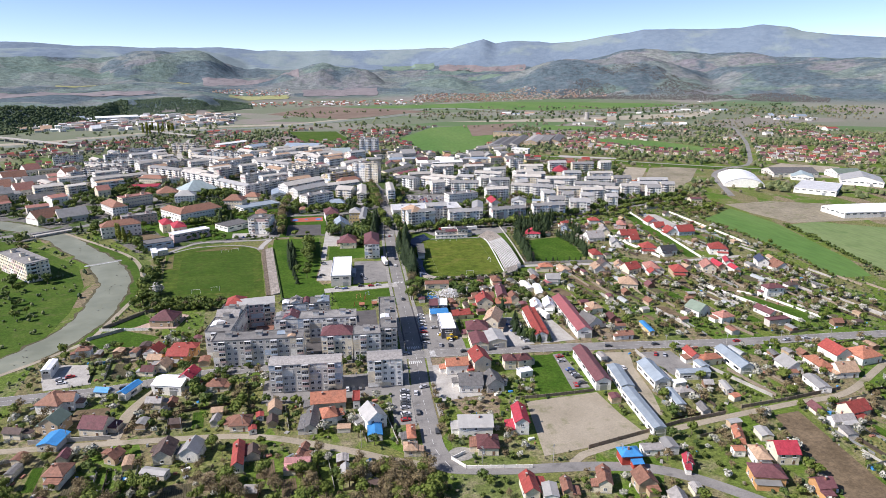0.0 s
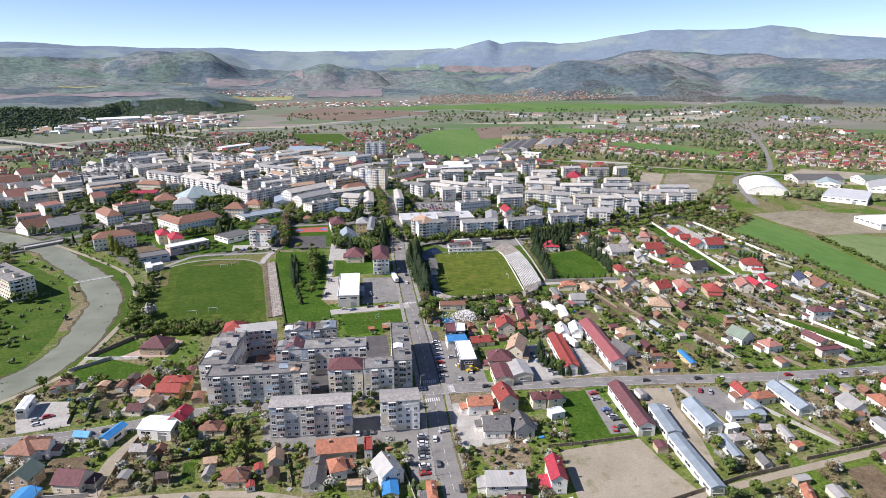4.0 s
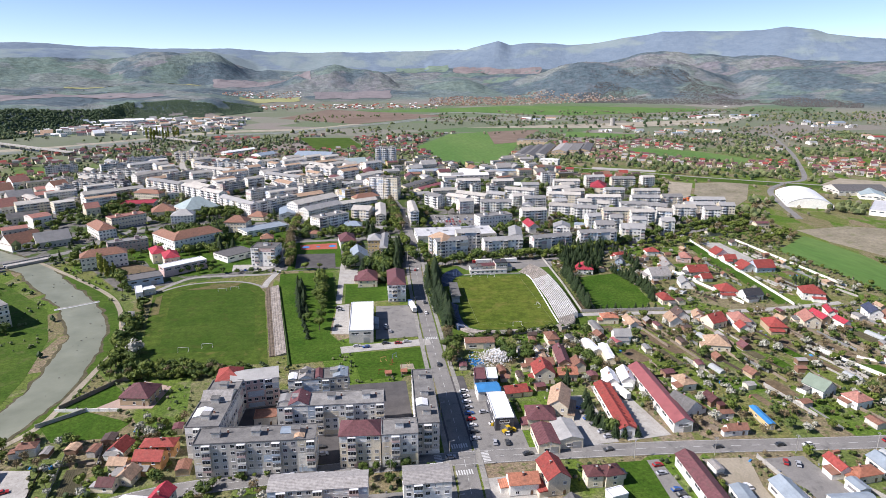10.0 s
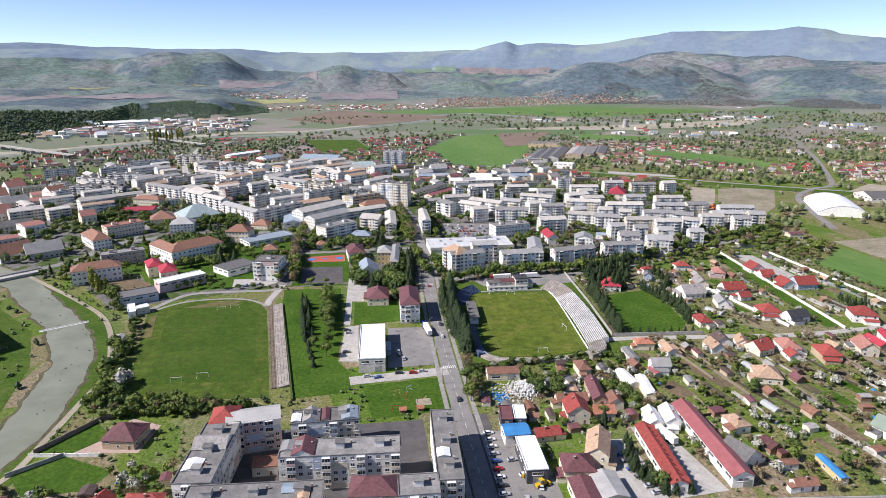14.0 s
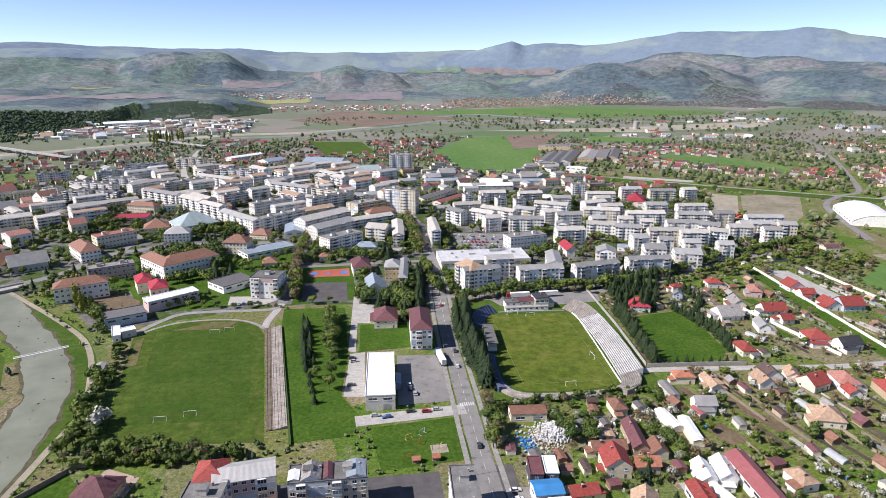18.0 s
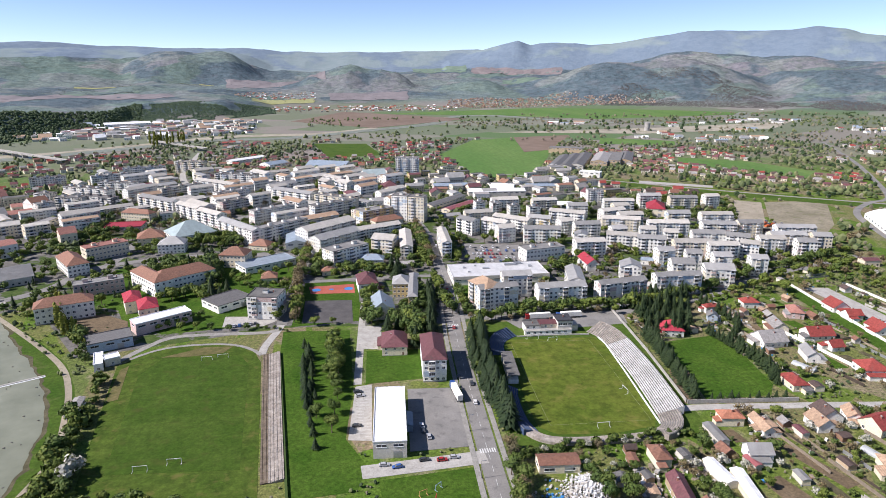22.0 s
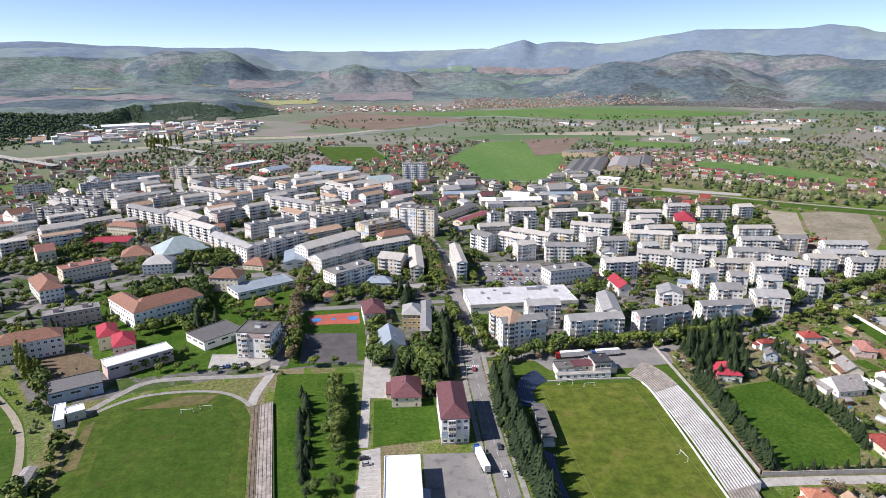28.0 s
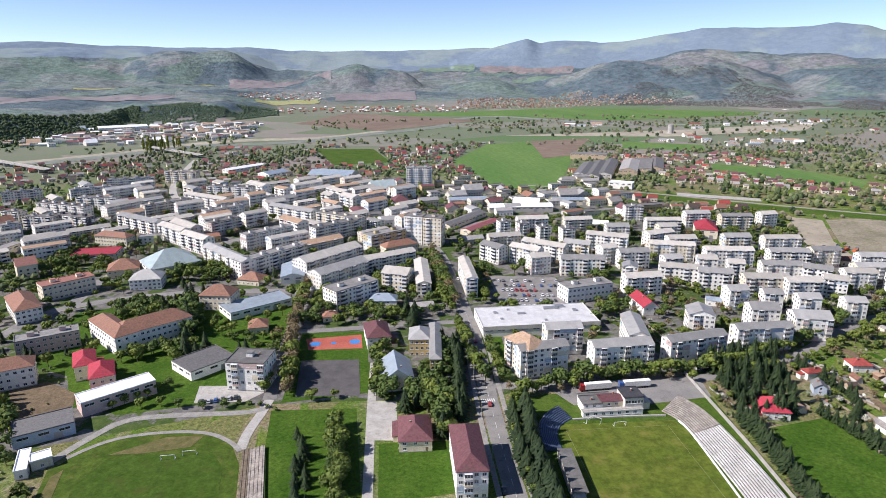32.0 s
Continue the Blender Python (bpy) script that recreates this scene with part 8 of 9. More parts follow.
def club_house(x, y, deg):
    """The club house behind the goal: a low white front with a terrace, a raised dark block and patched roofs of several heights."""
    root = thing("club_house", None, pose(x, y, 0, 0, 0, deg), "white club house with patched flat and maroon roofs above the pitch", "club house")
    for u0, v0, u1, v1, h, wall, roof in ((-14, -3, -5, 5, 4.6, "white", "bitumen"), (-5, -2, 5, 5, 5.0, "cream", "maroon"), (5, -4, 14, 6, 7.4, "grey", "black"), (-13, 5.2, 2, 9, 3.6, "white", "darkgrey"), (14.2, -2, 18, 5, 3.4, "cream", "sheet")):
        B = Build()
        B.box(u0, v0, -0.3, u1, v1, h)
        part("wall", B.mesh("wall", [WALL[wall]]), root)
        B = Build()
        B.box(u0 - 0.3, v0 - 0.3, h, u1 + 0.3, v1 + 0.3, h + 0.25, bottom=True)
        if roof == "maroon":
            B.face([(u0, v0 - 0.3, h + 0.26), (u1, v0 - 0.3, h + 0.26), (u1, 1.5, h + 1.5), (u0, 1.5, h + 1.5)])
            B.face([(u1, v1, h + 0.26), (u0, v1, h + 0.26), (u0, 1.5, h + 1.5), (u1, 1.5, h + 1.5)])
        else:
            B.box(u0, v0, h + 0.25, u1, v0 + 0.25, h + 0.55)
            B.box(u0, v1 - 0.25, h + 0.25, u1, v1, h + 0.55)
        part("roof", B.mesh("roof", [ROOF[roof]]), root, f"{ROOF_WORD[roof]} roof section")
    B = Build()
    B.box(-15, -6.2, -0.3, 13, -3.02, 2.6)
    part("terrace", B.mesh("terrace", [WALL["white"]]), root)
    B = Build()
    B.box(-15.2, -6.4, 2.6, 13.2, -3.05, 2.8, bottom=True)
    part("deck", B.mesh("deck", [M_CONCRETE]), root)
    B = Build()
    B.box(-15.1, -6.35, 3.6, 13.1, -6.28, 3.67, bottom=True)
    part("rail", B.mesh("rail", [M_METAL]), root)
    B = Build()
    B.box(-0.04, -6.35, 2.8, 0.04, -6.27, 3.6)
    me = B.mesh("baluster", [M_METAL])
    for i in range(15):
        part("baluster", me, root, at=pose(-15 + i * 2.0, 0, 0))
    for i in range(7):
        part("window", WIN["block"], root, at=pose(-13 + i * 3.7, -6.2, 0.9))
        if i < 5:
            part("window", WIN["house"], root, at=pose(-12.5 + i * 3.6, -3.0 if i < 2 else -2.0, 3.2))
    for i in range(3):
        part("window", WIN["wide"], root, "dark glazed front", at=pose(6.6 + i * 2.9, -4.0, 4.6))
    for u, v, h in ((-9, 1, 4.8), (2, 3, 6.0), (10, 2, 7.6)):
        part("vent", CHIMNEY, root, at=pose(u, v, h - 0.5))
    occupy(x, y, 34, 16, deg, 1)


club_house(113.5, 528.5, -2)
for _u, _d in ((94, 40), (97, 130)):
    goal(_u + 6, 519.5, _d, 5.2)


def hall_canopy(x, y, deg):
    """A glazed blue lean-to along the hall and the bays marked on its apron."""
    root = thing("glazed_lean_to", None, pose(x, y, 0, 0, 0, deg), "pale blue glazed lean-to along a white hall", "lean-to")
    B = Build()
    B.box(-1.2, -5.5, 0, 1.2, 5.5, 3.0)
    part("wall", B.mesh("wall", [ROOF["bluegrey"]]), root)
    B = Build()
    B.face([(-1.25, -5.7, 3.9), (1.5, -5.7, 3.1), (1.5, 5.7, 3.1), (-1.25, 5.7, 3.9)])
    B.face([(-1.25, 5.7, 3.8), (1.5, 5.7, 3.0), (1.5, -5.7, 3.0), (-1.25, -5.7, 3.8)])
    B.face([(1.5, -5.7, 3.0), (1.5, 5.7, 3.0), (1.5, 5.7, 3.1), (1.5, -5.7, 3.1)])
    part("roof", B.mesh("roof", [ROOF["lightblue"]]), root)
    for i in range(4):
        part("window", WIN["block"], root, at=pose(1.2, (i - 1.5) * 2.6, 0.9, 0, 0, 90))


hall_canopy(21.8, 438, -4)
_B = Build()
for _i in range(17):
    _B.face([(-1.0 - _i * 0.04 + 0, 431.5 + _i * 2.6, 0.152), (5.2, 431.4 + _i * 2.6, 0.152), (5.2, 431.55 + _i * 2.6, 0.152), (-1.0, 431.65 + _i * 2.6, 0.152)])
thing("bay_marking", _B.mesh("bay_marking", [M_ROADPAINT]), Matrix(), "worn white parking bay lines on an apron", "marking", kind="structure")


def tunnel(x, y, w, d, deg):
    """A plastic greenhouse tunnel over hoops."""
    B = Build()
    q = [(w / 2 * math.cos(i * 0.3927), w * 0.42 * math.sin(i * 0.3927)) for i in range(9)]
    for a, b in zip(q, q[1:]):
        B.face([(a[0], -d / 2, a[1]), (a[0], d / 2, a[1]), (b[0], d / 2, b[1]), (b[0], -d / 2, b[1])])
    for v in (-d / 2, d / 2):
        B.face([(u, v, t) for u, t in q])
    root = thing("greenhouse_tunnel", None, pose(x, y, 0, 0, 0, deg), "whitish plastic greenhouse tunnel in a garden", "greenhouse")
    part("film", B.mesh("film", [plain("milky plastic film", (0.42, 0.44, 0.44), 0.4)]), root)
    H = Build()
    for a, b in zip(q, q[1:]):
        H.face([(a[0] * 1.02, -0.05, a[1] * 1.02), (b[0] * 1.02, -0.05, b[1] * 1.02), (b[0] * 1.02, 0.05, b[1] * 1.02), (a[0] * 1.02, 0.05, a[1] * 1.02)])
    me = H.mesh("hoop", [M_METAL])
    for i in range(int(d / 2) + 1):
        part("hoop", me, root, at=pose(0, -d / 2 + i * 2, 0))
    occupy(x, y, w, d, deg, 0.5)


for _x, _y, _d, _g in ((232, 462, 12, 20), (190, 350, 9, 8), (214, 268, 10, 8), (305, 372, 12, 8), (-70, 268, 8, 4), (206, 388, 9, 12), (252, 330, 10, 8)):
    if is_free(_x, _y, 2):
        tunnel(_x, _y, 4.2, _d, _g)


house(-127.5, 472, 4.6, 15, 4, 3.0, "s", "grey", "white", name="shed", category="shed", windows=False)

# a yard of brown-roofed buildings behind the scrap heap
for _a in ((100.4, 367.8, 14, 6.5, -4, 3.5, "g", "brown", "cream"), (114.3, 373, 6, 20, -10, 4, "g", "maroon", "tan"), (119.6, 363.5, 6.5, 8, -6, 3.5, "g", "brown", "cream"),
           (98.5, 356.5, 10, 11.5, -8, 5.5, "g", "red", "cream", 2), (110.2, 354.5, 9.5, 6.5, -6, 4, "g", "orange", "cream"), (135.6, 384, 4.6, 15, 4, 3.2, "s", "white", "white"),
           (140.6, 374.5, 4.8, 19, -10, 3.2, "s", "white", "cream"), (148.8, 408.5, 4.6, 14, -3, 3.2, "s", "sheet", "grey"), (152.2, 388.5, 3.2, 7, 8, 2.6, "s", "redsheet", "grey"), (145.6, 396.5, 5, 6, 4, 3, "g", "brown", "brown")):
    house(*_a, windows=_a[5] > 3.3)
sheet("dug_plot", [(150, 380), (159, 381), (163, 366), (152, 364)], 0.07, M_SOIL, "bare dug earth plot between sheds", "plot")
sheet("long_plot", [(168, 408), (173, 409), (186, 372), (179, 370)], 0.07, M_SOIL, "long dug brown garden strip", "plot")


def stored_goods(x, y, n, spread, rng, label):
    B = Build()
    for _ in range(n):
        s = rng.uniform(0.5, 1.7)
        B.turned_box(x + rng.gauss(0, spread), y + rng.gauss(0, spread * 1.3), s * rng.uniform(0.8, 2.0), s, 0, rng.uniform(0.4, 1.8), rng.uniform(0, 90), rng.randrange(4))
    thing("stored_goods", B.mesh("stored_goods", [WALL["white"], M_METAL, M_CONCRETE, M_WOODEN]), Matrix(), label, "goods", kind="stuff")


stored_goods(127.6, 388.5, 46, 3.2, random.Random(5), "white tanks and sacks heaped in a yard")
stored_goods(106, 384, 60, 4.0, random.Random(6), "stacked boards, pipes and pale rubble in a yard")

# the quarter between the slab blocks and the main street
block(46.5, 712, 10, 56, -4, 11, "g", "pale", "cream", 4, 0)
house(40, 664, 17, 9, 4, 4.0, "s", "grey", "grey")
house(16.5, 676, 18, 11, -8, 5.0, "h", "bluegrey", "white", 2)
block(36, 796, 30, 12, 24, 8, "h", "tile", "cream", 2, 0)
block(24, 758, 46, 11, 26, 11, "g", "pale", "white", 4, 0)
house(-18, 656, 9, 8, 6, 3.5, "h", "tile", "cream")

# ---------------- more flats in the centre ----------------
_r = random.Random(7)
_made = 0
for _ in range(2600):
    if _made >= 92:
        break
    _x, _y = _r.uniform(-330, 60), _r.uniform(800, 1110)
    _w, _d, _g = _r.uniform(18, 42), _r.uniform(10, 13), _r.choice((38, 38, -52, 33))
    if all(is_free(_x + u * math.cos(radians(_g)), _y + u * math.sin(radians(_g)), 6) for u in (-_w / 2, -_w / 4, 0, _w / 4, _w / 2)):
        block(_x, _y, _w, _d, _g, _r.choice((9, 12, 14, 14)), _r.choice("ggs"), _r.choice(("pale", "sheet", "pale", "pale", "tan")), _r.choice(("white", "white", "white", "cream")), 4, 0)
        _made += 1
_made = 0
for _ in range(900):
    if _made >= 11:
        break
    _x, _y = _r.uniform(110, 420), _r.uniform(690, 850)
    _w, _d, _g = _r.uniform(14, 34), _r.uniform(10, 12), _r.choice((-4, 0, -8))
    if all(is_free(_x + u, _y, 7) for u in (-_w / 2, 0, _w / 2)):
        block(_x, _y, _w, _d, _g, 14, "g", _r.choice(("sheet", "pale")), _r.choice(("white", "white", "cream")), 5, 0)
        _made += 1


# ---------------- trees, placed ----------------
_r = random.Random(11)


def row(kind, pts, gap, h, jitter=0.8, rng=_r):
    """Trees along a line."""
    for a, b in zip(pts, pts[1:]):
        a, b = Vector(a), Vector(b)
        n = max(1, int((b - a).length / gap))
        for i in range(n):
            p = a + (b - a) * ((i + 0.5) / n)
            tree(kind if isinstance(kind, str) else rng.choice(kind), p.x + rng.uniform(-jitter, jitter), p.y + rng.uniform(-jitter, jitter), h * rng.uniform(0.75, 1.2), rng)


row("conifer", [(65, 428), (65.5, 470), (68.5, 505), (73, 530)], 2.6, 15)
row("conifer", [(61.5, 448), (63, 500), (67, 533)], 3.6, 10)
row("leafy", [(62, 470), (66, 520), (72, 545)], 9, 7)
for _i in range(7):
    row("conifer", [(171 + _i * 1.5, 513 + _i * 8.5), (196 + _i * 5, 511 + _i * 9.5)], 4.6, 11, 1.5)
row("conifer", [(168, 512), (163, 468), (157, 440)], 3.4, 10)
row("conifer", [(206, 512), (210, 485), (212, 466), (205, 446)], 3.8, 9)
row("conifer", [(163, 437.5), (203, 435.5)], 4.2, 4.5)
row("conifer", [(226, 556), (232, 520), (216, 500)], 5, 9)
row("conifer", [(-27, 524), (-24, 500), (-22, 470), (-20, 440), (-18, 420)], 7, 6.5, 2.0)
row("dark", [(-13, 520), (-12, 495), (-10, 470)], 6, 9, 1.5)
row("leafy", [(-11, 528), (-9, 460), (-12, 430)], 12, 8, 2)
row(("conifer", "dark", "leafy"), [(33, 512), (36, 540), (40, 575), (46, 612)], 4.0, 11, 2.5)
row("conifer", [(44, 528), (47, 560), (52, 600)], 4.4, 12, 1.5)
row(("dark", "leafy"), [(24, 545), (30, 560), (34, 585)], 7, 9, 2)
row(("bare", "bare", "leafy"), [(-35, 562), (-37, 600), (-39, 640), (-36, 700), (-31, 745)], 2.7, 10.5, 1.4)
row(("leafy", "dark", "bare"), [(-46, 566), (-48, 592), (-47, 640)], 5, 8, 1.6)
row("leafy", [(-30, 556), (-10, 556)], 9, 6, 2)
row(("leafy", "leafy", "dark"), [(75, 546), (110, 556.5), (150, 556), (172, 556)], 4.5, 9.5, 1.5)
row(("leafy", "leafy", "bare"), [(66, 554), (90, 545.5), (128, 558), (168, 545)], 9, 6.5, 1.5)
row(("leafy", "dark"), [(172, 556), (235, 572), (300, 607), (400, 642)], 4.5, 9, 2)
row("leafy", [(180, 549), (238, 560), (304, 593), (400, 632)], 8, 6.5, 2)
row(("leafy", "dark", "bare"), [(-120, 400), (-100, 393), (-70, 392), (-45, 388)], 4.5, 6.5, 3)
row(("leafy", "dark"), [(-118, 408), (-100, 402), (-80, 399)], 5, 6, 2.5)
row(("bush", "dark", "leafy"), [(-114, 391), (-85, 389), (-55, 384)], 4, 4.5, 2)
row(("dark", "leafy", "leafy"), [(-112, 405), (-118, 425), (-122, 448), (-126, 466)], 4.5, 9, 2.5)
row("blossom", [(-109, 426), (-110, 414)], 6, 8, 0.5)
row(("leafy", "bush"), [(-117, 440), (-122, 480), (-128, 508)], 5, 5, 1.5)
row("poplar", [(-166, 560), (-176, 580), (-186, 604)], 5, 14, 2)
row(("leafy", "dark"), [(-186, 610), (-200, 622), (-214, 634)], 7, 9, 2)
row(("leafy", "bare"), [(-230, 520), (-250, 560), (-262, 590)], 9, 10, 4)
row(("dark", "leafy"), [(-200, 440), (-215, 470), (-190, 455)], 9, 9, 5)
row(("dark", "leafy", "bush"), [(-170, 380), (-195, 410), (-220, 440), (-240, 400)], 9, 6, 6)
row(("leafy", "dark"), [(-108, 560), (-90, 561), (-78, 556), (-60, 556)], 7, 5.5, 1.2)
row("conifer", [(-100, 628), (-92, 610), (-86, 624)], 6, 12, 2)
row("conifer", [(-56, 596), (-68, 618)], 6, 10, 2)
row(("dark", "conifer"), [(-118, 662), (-100, 668), (-128, 676), (-140, 668)], 5, 10, 4)
row(("dark", "leafy"), [(-70, 660), (-60, 640), (-50, 628)], 8, 8, 3)
row(("leafy", "dark"), [(-45, 300), (-56, 286), (-40, 280), (-34, 272)], 4, 6, 3)
row(("dark", "leafy"), [(-62, 284), (-60, 268), (-44, 262), (-38, 255)], 5.5, 7.5, 3)
row(("leafy", "dark", "bare"), [(-34, 262), (-10, 259), (0, 261)], 4, 4.5, 1.2)
row(("leafy", "dark"), [(4, 297), (14, 296), (26, 296)], 4.6, 4.8, 0.6)
row(("leafy", "bush"), [(-50, 300), (-28, 300)], 4, 2.6, 0.6)
row(("leafy", "bare"), [(56, 372), (57, 382), (60, 392)], 6, 8, 1.0)
row(("leafy", "bare"), [(49, 262), (47, 250), (48, 235), (46, 220)], 5, 5, 1.2)
row("conifer", [(113, 336), (106, 314), (113, 300), (124, 300)], 4.2, 6.5, 0.8)
row(("conifer", "leafy"), [(101, 345), (110, 352), (104, 358)], 4, 7, 1.5)
row("leafy", [(94, 372), (99, 385)], 5, 8, 1.5)
row(("leafy", "bush", "blossom"), [(66, 410), (90, 411), (120, 410), (146, 412)], 5, 3.5, 1.5)
row("bare", [(430, 665), (455, 690), (480, 700)], 7, 8, 4)
row(("dark", "bush"), [(400, 365), (410, 405), (424, 460), (431, 507)], 4, 3.5, 1.0)
row(("leafy", "dark", "bush"), [(358, 362), (367, 415), (369, 480), (366, 540)], 6, 3.5, 1.5)
row("bush", [(-37, 548), (-50, 557), (-60, 558)], 4, 2, 0.6)
row("conifer", [(330, 470), (322, 455), (336, 460), (326, 440)], 4, 6, 2)

# the school quarter and the western streets
for _a, _b, _h in (((-168, 574), (-150, 540), 9), ((-160, 566), (-146, 534), 8), ((-150, 530), (-140, 522), 7), ((-186, 612), (-200, 600), 10)):
    row(("leafy", "poplar", "dark", "leafy"), [_a, _b], 4.0, _h, 2.0)
row(("dark", "leafy", "dark"), [(-159, 694), (-133, 700), (-124, 674), (-147, 672)], 4.2, 10, 3.0)
row(("leafy", "dark"), [(-264, 804), (-250, 838), (-226, 800), (-240, 778)], 4.2, 10, 4.0)
row(("dark", "leafy"), [(-140, 756), (-110, 778), (-98, 748), (-140, 748)], 4.4, 10, 3.0)
row(("leafy", "dark", "leafy"), [(-118, 560), (-100, 573), (-92, 582)], 5.5, 5.5, 1.2)
row(("leafy", "dark"), [(-96, 606), (-110, 622), (-124, 616), (-100, 628)], 5, 8, 2.0)
row(("conifer", "dark", "leafy"), [(20, 540), (26, 548), (30, 536), (33, 560)], 3.2, 10, 2.0)
row(("leafy", "leafy", "bare"), [(56, 376), (58, 386), (61, 396)], 3.0, 8.5, 1.2)
row(("dark", "leafy", "bush"), [(-119, 444), (-113, 420), (-105, 400), (-84, 396), (-62, 392)], 3.0, 6.5, 2.4)
row(("leafy", "dark", "leafy"), [(61, 560), (59, 600), (60, 640)], 4.5, 9, 1.0)
row(("leafy", "dark", "bare"), [(63, 665), (63.5, 720), (63, 790)], 4.0, 10, 0.8)
row(("leafy", "dark"), [(86, 668), (87, 720), (90, 760)], 5.5, 8, 1.2)
row(("leafy", "leafy", "dark"), [(70, 560), (72, 600), (74, 612)], 6.5, 8, 1.0)
row(("dark", "leafy"), [(4, 640), (20, 650), (48, 655)], 5, 8, 1.5)
row(("leafy", "dark", "leafy"), [(-6, 652), (8, 656), (26, 652)], 4.5, 8.5, 2.0)
row(("leafy", "dark"), [(36, 688), (36, 722), (37, 744)], 5, 9, 1.8)
row(("leafy", "dark", "bare"), [(56, 668), (58, 700), (60, 740), (62, 772)], 5, 9, 1.2)
row(("leafy", "dark"), [(-30, 652), (-26, 668), (-24, 700)], 5, 8, 2.0)
row(("dark", "conifer", "dark"), [(-152, 682), (-129, 685), (-112, 681)], 3.6, 11, 3.0)
row(("conifer", "conifer", "dark"), [(-94, 690), (-112, 700), (-100, 637), (-96, 644)], 5, 13, 3.0)
row(("leafy", "dark"), [(-268, 785), (-250, 792), (-217, 803)], 4.5, 10, 4.0)
row(("dark", "leafy"), [(-150, 775), (-128, 782), (-118, 772)], 4, 10, 4.0)
row(("leafy", "dark"), [(8, 598), (12, 607), (8, 552), (26, 557)], 5, 9, 3.0)
row("conifer", [(30, 632), (33, 645), (28, 652)], 4, 13, 2.0)
row(("leafy", "leafy", "dark"), [(-12, 534), (-11.5, 508), (-11, 486)], 3.6, 10.5, 2.2)
row("conifer", [(-27, 530), (-26, 505), (-25, 480), (-23, 455)], 8, 8.5, 1.5)
row("leafy", [(-18, 452), (-19, 448)], 3, 7, 1)
row(("dark", "bush", "leafy"), [(-107, 393), (-75, 389), (-46, 389)], 2.6, 5.5, 2.5)
row(("leafy", "dark", "dark"), [(-112, 418), (-117, 406), (-118, 398)], 3.6, 7.5, 1.8)
row(("leafy", "dark"), [(85, 392), (89, 384), (90, 376)], 3.0, 8.5, 1.6)
row(("leafy", "dark"), [(122, 372), (124, 380), (129, 366), (131, 358)], 4.0, 6.5, 1.5)
row(("leafy", "bare", "dark"), [(58, 394), (60, 404), (61, 414)], 3.0, 8, 1.5)
row(("conifer", "dark"), [(108, 318), (109, 310), (112, 304)], 3.0, 8, 0.8)
row(("bush", "leafy", "dark"), [(64, 408), (90, 412), (124, 412), (142, 414)], 3.4, 3.8, 1.6)


# ---------------- dug beds, fences and clutter in the gardens ----------------
def garden_beds(n, x0, x1, y0, y1, rng):
    B = Build()
    done = 0
    for _ in range(n * 8):
        if done >= n:
            break
        x, y, w, d = rng.uniform(x0, x1), rng.uniform(y0, y1), rng.uniform(4, 9), rng.uniform(8, 20)
        if not (is_free(x, y, 3) and is_free(x, y + d * 0.4, 2) and is_free(x, y - d * 0.4, 2)):
            continue
        k = int(w / 0.8)
        for i in range(k):
            B.turned_box(x + (i - (k - 1) / 2) * 0.8, y, 0.62, d, -0.1, 0.1 + rng.uniform(0, 0.06), 7, done % 3)
        occupy(x, y, w, d, 7, 0)
        done += 1
    thing("garden_beds", B.mesh("garden_beds", [M_SOIL, M_BANK, M_GRASS]), Matrix(), "dug brown vegetable beds in rows behind houses", "garden beds", kind="stuff")


def plot_fences(n, x0, x1, y0, y1, rng):
    """Board and wire fences between the plots; they run across the streets' direction or along it."""
    B = Build()
    done = 0
    for _ in range(n * 8):
        if done >= n:
            break
        x, y, L = rng.uniform(x0, x1), rng.uniform(y0, y1), rng.uniform(12, 36)
        deg = 97 + rng.uniform(-4, 4) if rng.random() < 0.72 else 7
        c, s = math.cos(radians(deg)), math.sin(radians(deg))
        if not all(is_free(x + c * u * L, y + s * u * L, 0) for u in (-0.5, -0.3, -0.1, 0.1, 0.3, 0.5)):
            continue
        k, h = rng.randrange(4), rng.uniform(1.0, 1.8)
        B.turned_box(x, y, L, 0.06, 0.08, h, deg, k)
        for i in range(int(L / 2.4) + 1):
            u = -L / 2 + i * 2.4
            B.turned_box(x + c * u, y + s * u, 0.13, 0.13, -0.1, h + 0.15, deg, k)
        done += 1
    thing("plot_fences", B.mesh("plot_fences", [M_WOODEN, M_DARK_BOARD, M_METAL, M_CONCRETE]), Matrix(), "board and wire fences dividing the garden plots", "fences", kind="stuff")


def yard_clutter(n, x0, x1, y0, y1, rng):
    B = Build()
    for _ in range(n):
        x, y = rng.uniform(x0, x1), rng.uniform(y0, y1)
        if not is_free(x, y, 0) or noise.noise(Vector((x * 0.04, y * 0.04, 3))) < -0.05:
            continue
        s = rng.choice((0.5, 0.8, 1.2, 1.8))
        B.turned_box(x, y, s * rng.uniform(0.7, 1.8), s * rng.uniform(0.5, 1.0), -0.05, rng.uniform(0.3, 1.3), rng.uniform(0, 90), rng.randrange(7))
    thing("yard_clutter", B.mesh("yard_clutter", [M_WOODEN, M_METAL, M_CONCRETE, M_BRICK, ROOF["sheet"], ROOF["blue"], WALL["white"]]), Matrix(), "boards, barrels, sheets and woodpiles about the yards", "clutter", kind="stuff")


